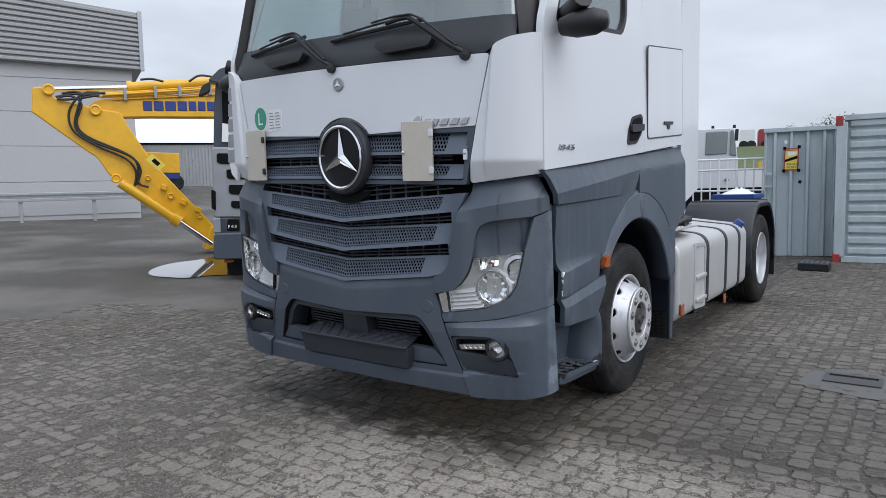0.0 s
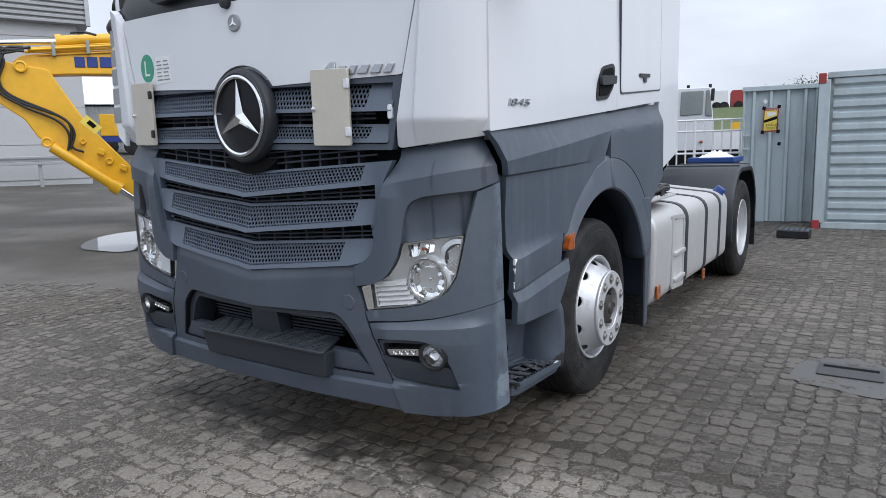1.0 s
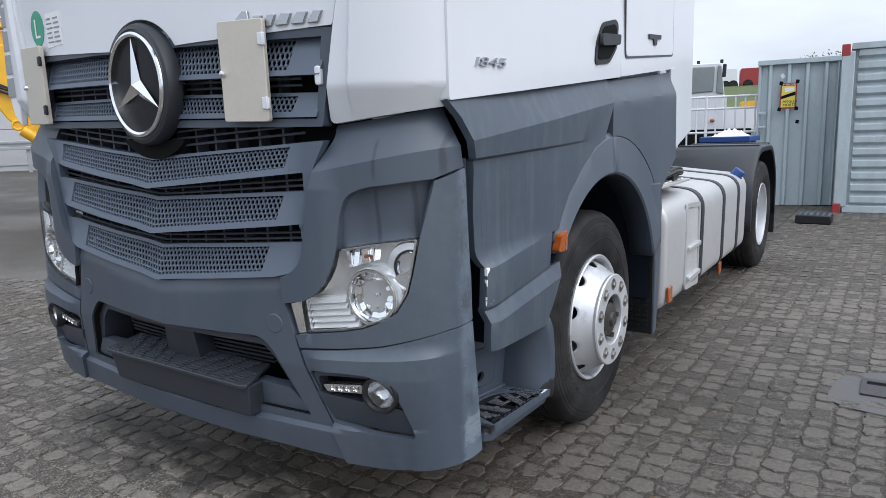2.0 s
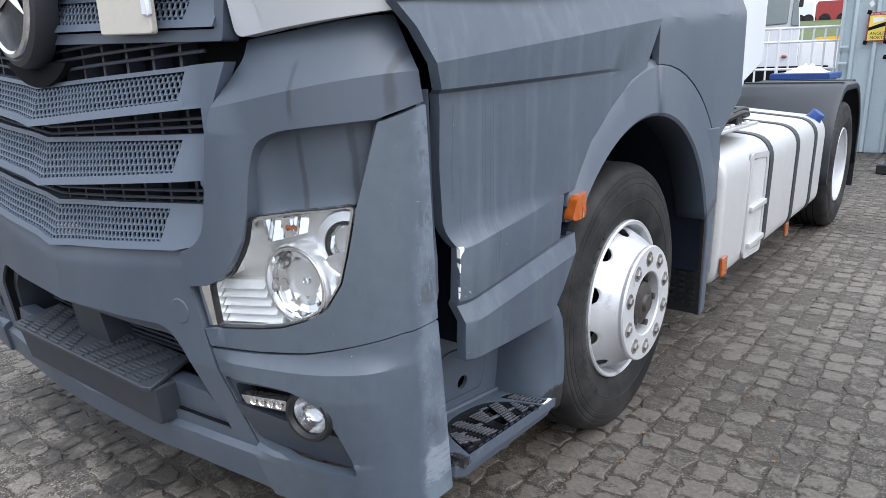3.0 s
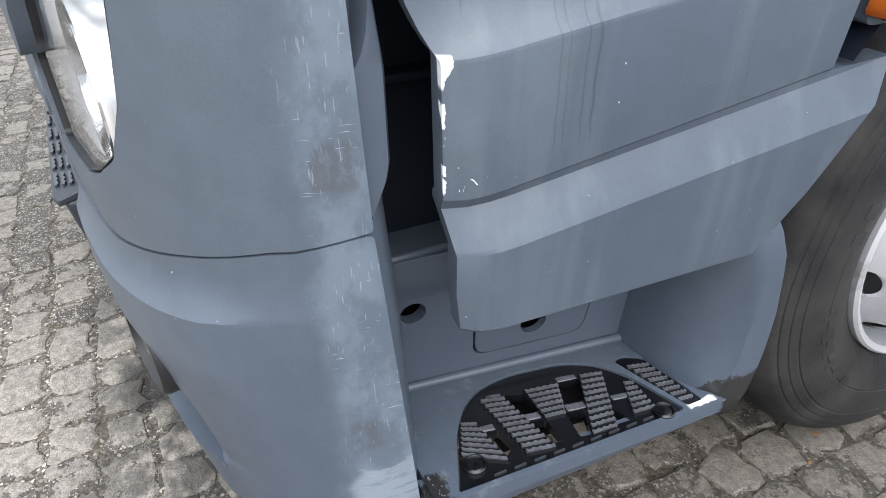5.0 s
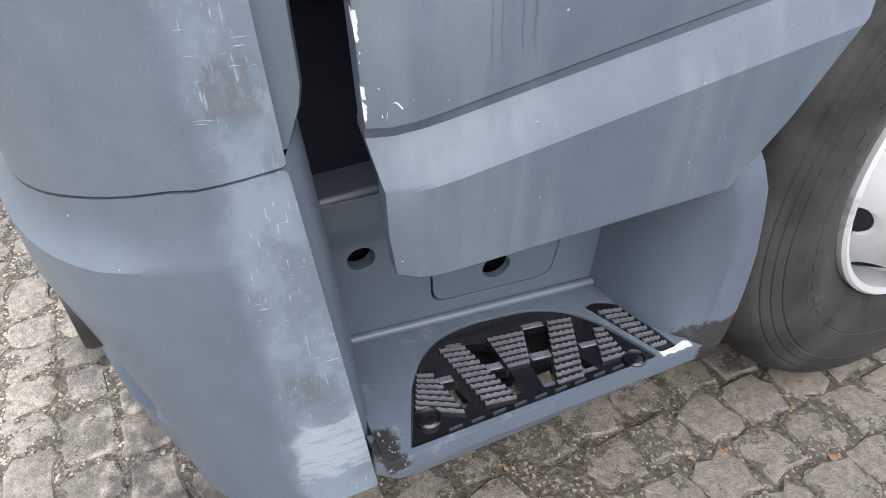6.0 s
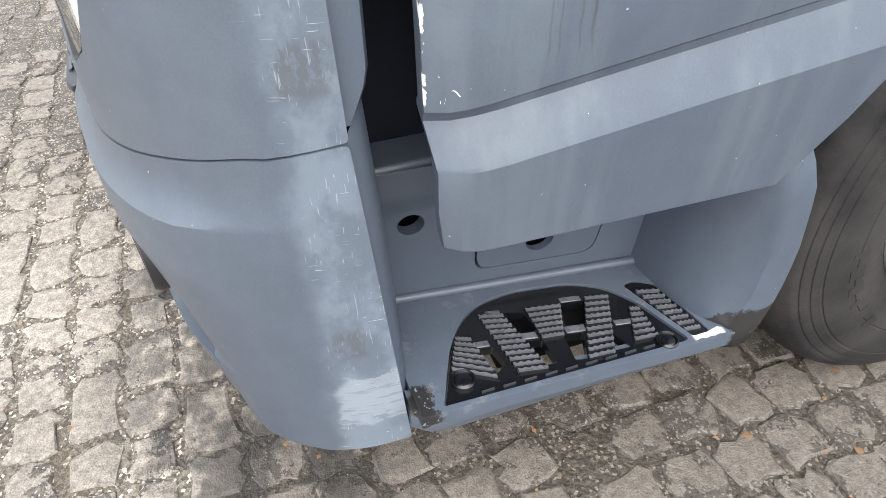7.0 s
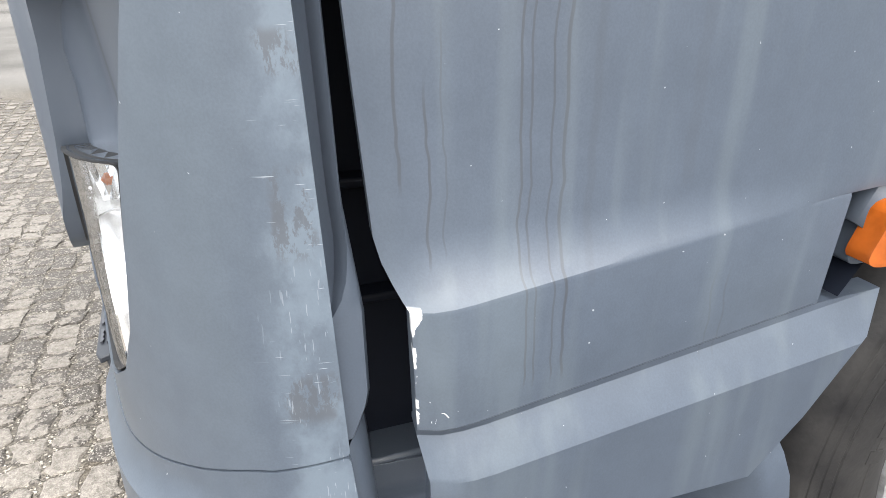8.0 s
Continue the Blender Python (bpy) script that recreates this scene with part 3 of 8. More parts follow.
M["drain_iron"] = material("wet_iron", (0.045, 0.043, 0.042), 0.38, 0.3, vary=0.3, scale=12)


def stained_material(name):
    """Slate-grey plastic with two dark water stains running down."""
    m, n, l, b = nodes_of(name, 0.46)
    k = Maker(n, l)
    haze = k.ramp(k.noise(2.2, 5, 0.6, (1, 1, 0.35)), 0.42, 0.72)
    col = k.mix(k.math("MULTIPLY", haze, 0.28), GREY, (0.11, 0.125, 0.145))
    wob = k.math("MULTIPLY", k.math("SUBTRACT", k.noise(9, 4, 0.6), 0.5), 0.02)
    xx = k.math("ADD", k.x, wob)
    for x0, w, lo, hi in ((0.911, 0.0050, 1.205, 1.335), (1.084, 0.0050, 1.21, 1.395), (0.882, 0.0060, 0.96, 1.185), (0.996, 0.0055, 0.96, 1.20)):
        d = k.ramp(k.math("ABSOLUTE", k.math("SUBTRACT", xx, x0)), w * 1.7, w * 0.5)
        d = k.math("MULTIPLY", d, k.math("MULTIPLY", k.ramp(k.z, lo, lo + 0.05), k.ramp(k.z, hi + 0.02, hi - 0.01)))
        col = k.mix(k.math("MULTIPLY", d, 0.72), col, (0.034, 0.039, 0.050))
    l.new(col, b.inputs["Base Color"])
    k.bump(k.noise(420, 2), 0.12, 0.0006, b)
    return m


M["grey_stain"] = stained_material("water_stained_grey_plastic")
# the body grey raised for the grille, its stronger light put into the colour
M["grey_lit"] = material("brightened_grille_plastic", tuple(c * 1.38 for c in GREY), 0.42, vary=0.10, scale=3, grain=420, bump=0.12, bump_dist=0.0006)
M["grey_mid"] = material("dark_slate_plastic", (0.036, 0.043, 0.057), 0.45, vary=0.12, scale=6, grain=380, bump=0.12, bump_dist=0.0006)
M["holder"] = material("weathered_black_plastic", (0.023, 0.027, 0.035), 0.5, vary=0.2, scale=8, grain=300, bump=0.15, bump_dist=0.0008)
M["holder_rib"] = material("worn_black_ribs", (0.040, 0.044, 0.053), 0.4, vary=0.25, scale=20)
M["pebble"] = material("loose_grit", (0.19, 0.168, 0.138), 0.85, vary=0.2, scale=20, island=0.5, bump=0)
M["dead_leaf"] = material("dry_leaf_scraps", (0.16, 0.09, 0.045), 0.8, vary=0.2, island=0.4, bump=0)


# ---------------------------------------------------------------- ground
def rise(x, y):
    """The yard is level round the truck and climbs gently away from the drain on its far side."""
    d = max(0.0, -x - 2.2)
    return 0.026 * min(d, 21) * min(1.0, d / 3.0) + min(max(0.0, d - 21) * 0.12, 1.25)


bm = bmesh.new()
xs = [-400, -150, -70, -45, -36, -32, -28, -24, -18, -14, -11, -9, -7.5, -6.2, -5.2, -4.4, -3.6, -3, -2.4, -1.5, 0, 1.5, 3, 5, 8, 14, 30, 80, 400]
ys = [-400, -80, -30, -12, -6, -3, 0, 3, 6, 9, 12, 18, 30, 60, 150, 400]
grid = [[bm.verts.new((x, y, rise(x, y) - 0.0045)) for x in xs] for y in ys]
for j in range(len(ys) - 1):
    for i in range(len(xs) - 1):
        bm.faces.new((grid[j][i], grid[j][i + 1], grid[j + 1][i + 1], grid[j + 1][i]))
ground = part("ground", bm, "paving", None, "", angle=80)
tagged(ground, "worn grey concrete block paving of the yard, damp with puddles", "ground", kind="structure")


# ---------------------------------------------------------------- the tractor unit
XC = -0.04
TRUCK = thing("tractor_unit", (XC, 2.8, 0.0), "white tractor truck with slate-grey bumper, parked on paving", "truck")
_px = [0, .3, .55, .75, .92, 1.0, 1.068, 1.122, 1.150, 1.156]
_py = [.03, .033, .056, .08, .103, .125, .162, .22, .283, .36]
_hx = np.concatenate([np.linspace(a, b, 60, endpoint=False) for a, b in zip(_px[:-1], _px[1:])] + [[_px[-1]]])
_hy = np.interp(_hx, _px, _py)
_cx, _cy = np.concatenate([-_hx[::-1], _hx[1:]]), np.concatenate([_hy[::-1], _hy[1:]])
_arc = np.concatenate([[0], np.cumsum(np.hypot(np.diff(_cx), np.diff(_cy)))])
_ga = np.linspace(0, _arc[-1], 1200)
_gx, _gy = np.interp(_ga, _arc, _cx), np.interp(_ga, _arc, _cy)
_win = np.ones(41) / 41
_gx[20:-20], _gy[20:-20] = np.convolve(_gx, _win, "valid"), np.convolve(_gy, _win, "valid")
_ga = _ga - _ga[-1] / 2
_gy = _gy + 0.04 * _gx


def AR(s):
    """The length along the front's curve at the sideways place s."""
    if abs(s) > 5:
        return math.copysign(abs(s) - 10, s)
    return float(np.interp(s, _gx, _ga))


def END(y):
    """The end of a plate that wraps round the corner as far back as y."""
    i = int(np.argmax((_gx > 1.0) & (_gy >= y))) or len(_ga) - 1
    return 10 + float(_ga[i])


def front_at(a, z, d=0.0, lean=0.028):
    """A point of the truck's front: a along its curve, z up, d inwards."""
    x, y = float(np.interp(a, _ga, _gx)), float(np.interp(a, _ga, _gy))
    tx = float(np.interp(a + 0.01, _ga, _gx)) - float(np.interp(a - 0.01, _ga, _gx))
    ty = float(np.interp(a + 0.01, _ga, _gy)) - float(np.interp(a - 0.01, _ga, _gy))
    k = math.hypot(tx, ty) or 1
    d += 0.19 * max(0.0, 0.60 - z) * max(0.0, min(1.0, (1.150 - abs(x)) / 0.14))
    return Vector((XC + x - d * ty / k, y + d * tx / k, z + lean * (0.6 - x)))


def fpanel(name, loops, mat, d=0.0, thick=0.02, shape=None, parent=None, label="", bevel=0.004, dv=0.0, du=0.04, side=1, angle=38, skew=0.0):
    """A plate on the truck's front. loops: outline and holes in (s, z); shape(s, z): how far it sinks in; side -1 mirrors it."""
    flat = lambda s: math.copysign(float(np.interp(AR(s * side), _ga, _gx)), 1.0)
    conv = [[(AR(s * side), z - skew * abs(flat(s))) for s, z in loop] for loop in loops]

    def place(a, z, t):
        s = float(np.interp(a, _ga, _gx)) * side
        z += skew * abs(s)
        return front_at(a, z, d + t + (shape(s, z) if shape else 0.0))
    return part(name, sheet(conv, place, thick, du, dv), mat, parent or TRUCK, label, bevel, angle)


# white front flap, with a bow round the emblem
STAR_Z, STAR_S = 1.545, 0.012
bow = [(STAR_S + 0.226 * math.cos(radians(a)), STAR_Z + 0.226 * math.sin(radians(a))) for a in range(34, 147, 7)]
flap = [(-0.925, 2.052), (0.925, 2.052), (0.845, 1.695)] + bow + [(-0.845, 1.695)]
fpanel("front_flap", [rounded(flap, [0.02, 0.02, 0.01] + [0] * len(bow) + [0.01])], "white", 0.0, 0.03)
for side in (1, -1):
    fpanel("corner_deflector", [rounded([(0.935, 2.045), (0.955, 2.09), (1.02, 2.121), (1.10, 2.14), (END(0.30), 2.15), (END(0.30), 1.452), (0.797, 1.404), (0.853, 1.69)], [0, .03, .03, 0, 0, 0.01, 0.02, 0])],
           "white", -0.012, 0.04, lambda s, z: max(0, 1.515 - z) * 0.42 - 0.016 * max(0.0, min(1.0, (s - 0.885 - (z - 1.5) * 0.09) / 0.012)) * max(0.0, min(1.0, (z - 1.40) / 0.115)), side=side, dv=0.0125, du=0.0065, angle=24)
# dark band under the windscreen, and the windscreen
fpanel("cowl", [rounded([(-1.02, 2.06), (0.90, 2.06), (0.955, 2.1), (1.05, 2.135), (1.075, 2.25), (-1.075, 2.25), (-1.05, 2.135)], 0.01)], "grey_dark", 0.02, 0.03,
       lambda s, z: 0.35 * max(0, z - 2.10), dv=0.05)
fpanel("windscreen", [[(-1.07, 2.235), (1.07, 2.235), (1.04, 3.15), (-1.04, 3.15)]], "glass", 0.075, 0.006, lambda s, z: 0.22 * (z - 2.235), bevel=0, dv=0.2)
for side in (1, -1):
    fpanel("windscreen_pillar", [[(1.065, 2.14), (END(0.33), 2.153), (END(0.33), 3.2), (1.04, 3.2)]], "black", 0.02, 0.05, lambda s, z: 0.22 * max(0, z - 2.2), side=side, dv=0.2)
fpanel("windscreen_header", [[(-1.06, 3.10), (1.06, 3.10), (1.04, 3.45), (-1.04, 3.45)]], "white", 0.25, 0.05, lambda s, z: 0.45 * max(0, z - 3.1), dv=0.1)
# upper grille
fpanel("grille_frame", [rounded([(-0.842, 1.69), (-0.25, 1.70), (0.25, 1.70), (0.842, 1.69), (0.785, 1.395), (-0.785, 1.395)], 0.008),
                        [(-0.80, 1.665), (0.80, 1.665), (0.765, 1.42), (-0.765, 1.42)]], "grey", 0.006, 0.05)
# a matt-black sheet stands in for the shade behind the grille
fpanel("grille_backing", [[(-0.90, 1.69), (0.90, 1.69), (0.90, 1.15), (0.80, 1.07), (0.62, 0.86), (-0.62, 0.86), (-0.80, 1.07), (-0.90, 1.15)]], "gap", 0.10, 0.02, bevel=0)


def slat_part(name, z0, z1, s_end0, s_end1, hole, rows, d=0.0, mat="grey_lit"):
    """A grille bar of V shape with a perforated field. z0, z1: its lower and upper edge as functions of s; hole: half-length of the field."""
    n = 14
    fr = [i / n for i in range(-n, n + 1)]
    outer = [(f * s_end0, z0(abs(f) * s_end0)) for f in fr] + [(f * s_end1, z1(abs(f) * s_end1)) for f in reversed(fr)]
    e = 0.011
    inner = [(f * (hole - 0.015), z0(abs(f) * hole) + e * 1.6) for f in fr] + [(f * hole, z1(abs(f) * hole) - e) for f in reversed(fr)]
    bar = fpanel(name, [outer, inner], mat, d, 0.035, lambda s, z: -0.012 * max(0, 1 - abs(s) / 0.10) + 0.40 * (z - (z0(abs(s)) + z1(abs(s))) / 2), du=0.05)
    perforated(z0, z1, hole, rows, d, mat, bar)
    return bar


def perforated(z0, z1, hole, rows, d, mat, bar):
    """A field of hexagonal holes across a grille bar."""
    bm = bmesh.new()
    pitch = 0.0182
    cols = int(hole * 2 / pitch) + 2

    def at(s, w, t):
        lo, hi = z0(abs(s)) + 0.008, z1(abs(s)) - 0.005
        return front_at(AR(s), lo + (hi - lo) * w, d + t + 0.006 - 0.012 * max(0, 1 - abs(s) / 0.10) + 0.40 * (hi - lo) * (w - 0.5))
    for r in range(rows):
        for c in range(cols):
            s0 = -hole - 0.006 + (c + (0.5 if r % 2 else 0.0)) * pitch
            if s0 + pitch > hole + 0.01 or s0 < -hole - 0.012:
                continue
            w0, w1 = r / rows, (r + 1) / rows
            sm, wm = s0 + pitch / 2, (w0 + w1) / 2
            rim = [(s0, w0), (sm, w0), (s0 + pitch, w0), (s0 + pitch, wm), (s0 + pitch, w1), (sm, w1), (s0, w1), (s0, wm)]
            hs, hw = pitch * 0.40, (w1 - w0) * 0.42
            inn = [(sm + hs * x, wm + hw * y) for x, y in ((-.62, -.75), (0, -1), (.62, -.75), (1, 0), (.62, .75), (0, 1), (-.62, .75), (-1, 0))]
            vo, vi, vb = ([bm.verts.new(at(s, w, t)) for s, w in q] for q, t in ((rim, 0.0), (inn, 0.002), (inn, 0.007)))
            for k in range(8):
                j = (k + 1) % 8
                bm.faces.new((vo[k], vo[j], vi[j], vi[k]))
                bm.faces.new((vi[k], vi[j], vb[j], vb[k]))
    part("perforated_field", bm, mat, bar, angle=30)


slat_part("grille_bar", lambda s: 1.555 - 0.004 * s, lambda s: 1.678 - 0.01 * s, 0.795, 0.81, 0.69, 5, 0.012)
slat_part("grille_bar", lambda s: 1.425, lambda s: 1.508 - 0.01 * s, 0.768, 0.785, 0.69, 4, 0.012)
# lower grille: one frame with rounded lower corners, two long slots and three perforated fields
BARS = ((lambda s: 1.180 + 0.105 * s, lambda s: 1.290 + 0.080 * s, 0.650, 6), (lambda s: 1.015 + 0.105 * s, lambda s: 1.142 + 0.068 * s, 0.606, 6), (lambda s: 0.838 + 0.115 * s, lambda s: 0.963 + 0.085 * s, 0.528, 6))
EDGE = [(0.786, 1.352), (0.740, 1.268), (0.721, 1.190), (0.696, 1.050), (0.686, 0.985), (0.664, 0.945), (0.625, 0.918), (0.585, 0.908)]
FR = [i / 14 for i in range(-14, 15)]


def bar_slope(s, z):
    """Each bar leans back towards its upper edge, less so near the frame's ends, and swells to a ridge in the middle."""
    s = abs(s)
    ease = max(0.0, min(1.0, (0.70 - s) / 0.08))
    lean = 0.0
    for lo, hi, _, _ in BARS:
        if lo(s) - 0.012 < z < hi(s) + 0.012:
            lean = 0.40 * (z - (lo(s) + hi(s)) / 2)
    return lean * ease - 0.012 * max(0.0, 1 - s / 0.10)


outline = [(s, z) for s, z in EDGE] + [(f * 0.57, BARS[2][0](abs(f) * 0.57)) for f in reversed(FR)] + [(-s, z) for s, z in reversed(EDGE)] + [(f * 0.77, BARS[0][1](abs(f) * 0.77)) for f in FR]
cuts = []
for up_, dn, end in ((BARS[0][0], BARS[1][1], 0.698), (BARS[1][0], BARS[2][1], 0.676)):
    cuts.append([(f * end, dn(abs(f) * end) + 0.002) for f in FR] + [(f * end, up_(abs(f) * end) - 0.002) for f in reversed(FR)])
for lo, hi, hole, rows in BARS:
    cuts.append([(f * (hole - 0.015), lo(abs(f) * hole) + 0.0176) for f in FR] + [(f * hole, hi(abs(f) * hole) - 0.011) for f in reversed(FR)])
unit = fpanel("grille_frame", [outline] + cuts, "grey_lit", 0.004, 0.035, bar_slope, du=0.05, dv=0.0125, angle=24, bevel=0.0035)
for lo, hi, hole, rows in BARS:
    perforated(lo, hi, hole, rows, 0.004, "grey_lit", unit)
fpanel("emblem_bowl", [[(STAR_S + 0.262 * math.cos(radians(a)), STAR_Z + 0.262 * math.sin(radians(a))) for a in range(228, 313, 6)]], "gap", 0.010, 0.02, bevel=0)
for s in (-0.6, -0.5, -0.4, -0.3, -0.2, -0.1, 0.0, 0.1, 0.2, 0.3, 0.4, 0.5, 0.6):
    bm = bmesh.new()
    for za, zb in ((0.95, 1.42), (1.5, 1.57)):
        prism(bm, [(s - 0.005, za), (s + 0.005, za), (s + 0.005, zb), (s - 0.005, zb)], 0.05, 0.10, lambda u, v, d: front_at(AR(u), v, d))
    part("grille_rib", bm, "grey_mid", TRUCK)
for z in (1.545, 1.525, 1.37, 1.345, 1.32, 1.172, 1.153, 1.000, 0.981):
    bm = bmesh.new()
    tube(bm, [front_at(AR(s * 0.1), z + 0.08 * abs(s * 0.1) * (z < 1.5), 0.034) for s in range(-7, 8)], 0.0045, 6)
    part("grille_crossbar", bm, "grey_mid", TRUCK)


# emblem: dark bowl, bright ring, fine mesh disc and three blades
def star_at(u, v, d):
    return front_at(AR(STAR_S), STAR_Z + v * 0.97, 0, 0.028) + Vector((u * 0.95, -0.06 * u + d - 0.024, -0.028 * u))


bm = bmesh.new()
lathe(bm, [(0.150, 0.03), (0.183, -0.004), (0.197, -0.010), (0.211, -0.004), (0.220, 0.015), (0.216, 0.05)], star_at, 64)
emblem = part("emblem", bm, "grey_dark", TRUCK, "dark round emblem with a bright three-armed star")
bm = bmesh.new()
lathe(bm, [(0.168, 0.004), (0.170, -0.014), (0.178, -0.020), (0.187, -0.016), (0.190, -0.006)], star_at, 64)
part("ring", bm, "chrome", emblem, "chrome ring")
bm = bmesh.new()
lathe(bm, [(0.001, -0.004), (0.10, -0.003), (0.171, 0.001)], star_at, 48)
part("mesh_disc", bm, "mesh_black", emblem)
bm = bmesh.new()
for k in range(3):
    a = radians(90 + 120 * k)
    tip = (0.168 * math.cos(a), 0.168 * math.sin(a))
    w = 0.034
    l1, l2 = (w * math.cos(a + radians(60)), w * math.sin(a + radians(60))), (w * math.cos(a - radians(60)), w * math.sin(a - radians(60)))
    vt, vl, vr, vc = bm.verts.new(star_at(*tip, -0.011)), bm.verts.new(star_at(*l1, -0.006)), bm.verts.new(star_at(*l2, -0.006)), bm.verts.new(star_at(0, 0, -0.027))
    vb = bm.verts.new(star_at(0, 0, 0.012))
    for f in ((vt, vl, vc), (vc, vr, vt), (vl, vt, vb), (vr, vb, vt)):
        bm.faces.new(f)
part("star", bm, "chrome", emblem, "bright three-armed star", angle=10)

# grey surround between grille and headlamps, with the sunken field over the lamp
SUR = [(0.795, 1.398), (0.97, 1.42), (END(0.325), 1.448), (END(0.345), 1.30), (END(0.350), 1.268), (1.105, 1.235), (0.91, 1.208), (0.850, 1.180), (0.828, 1.12), (0.813, 1.018), (0.795, 0.955), (0.774, 0.914),
       (0.735, 0.862), (0.675, 0.830), (0.598, 0.816), (0.594, 0.905), (0.645, 0.925), (0.680, 0.965), (0.700, 1.05), (0.725, 1.19), (0.745, 1.27), (0.800, 1.36)]
LAMP = [(0.672, 0.717), (0.80, 0.738), (0.882, 0.757), (0.95, 0.785), (1.001, 0.820), (1.035, 0.88), (1.050, 0.948), (1.069, 1.055), (0.94, 1.036), (0.810, 1.010), (0.795, 0.955), (0.774, 0.914), (0.735, 0.862), (0.660, 0.826)]
COVER = [(0.628, 0.704), (0.643, 0.662), (0.80, 0.680), (0.945, 0.705), (1.06, 0.736), (1.13, 0.759), (END(0.368), 0.770), (END(0.352), 1.262), (1.108, 1.232), (1.072, 1.055), (1.053, 0.948), (1.038, 0.88), (1.004, 0.818), (0.95, 0.782), (0.882, 0.754), (0.80, 0.735), (0.672, 0.714)]
LOWER = [(0.646, 0.655), (0.80, 0.674), (0.945, 0.700), (1.06, 0.733), (1.13, 0.756), (END(0.368), 0.767), (END(0.404), 0.300), (1.13, 0.290), (1.05, 0.276), (0.90, 0.265), (0.776, 0.258), (0.730, 0.400)]
FOG = [(0.674, 0.588), (0.80, 0.604), (0.898, 0.608), (0.945, 0.596), (0.980, 0.568), (1.008, 0.50), (1.044, 0.392), (0.88, 0.400), (0.738, 0.408)]


def ledge(s, z):
    c = z - 0.195 * s - 1.108
    return 0.52 * max(0.0, c) - 0.02 * max(0.0, min(1.0, (0.83 - s) / 0.06)) * max(0.0, min(1.0, (1.30 - z) / 0.10))


CREASE = 0.538 / 38


def lowbulge(s, z):
    t = max(0.0, min(1.0, (43.4 * CREASE - z + 0.10 * s) / (3.4 * CREASE)))
    deep = 0.012 + 0.008 * max(0.0, min(1.0, (s - 0.64) / 0.15))
    # flush with the middle of the bumper at the seam, above the lower band
    deep *= 1.0 - (1.0 - max(0.0, min(1.0, (s - 0.646 - 0.33 * (0.655 - z)) / 0.07))) * max(0.0, min(1.0, (z - 0.372) / 0.02))
    return -deep * max(0.0, min(1.0, (1.146 - s) / 0.07)) * t ** 2.0 + 0.002 - 0.013 * max(0.0, min(1.0, (0.322 + 0.10 * s - z) / 0.008)) * max(0.0, min(1.0, (1.08 - s) / 0.10))


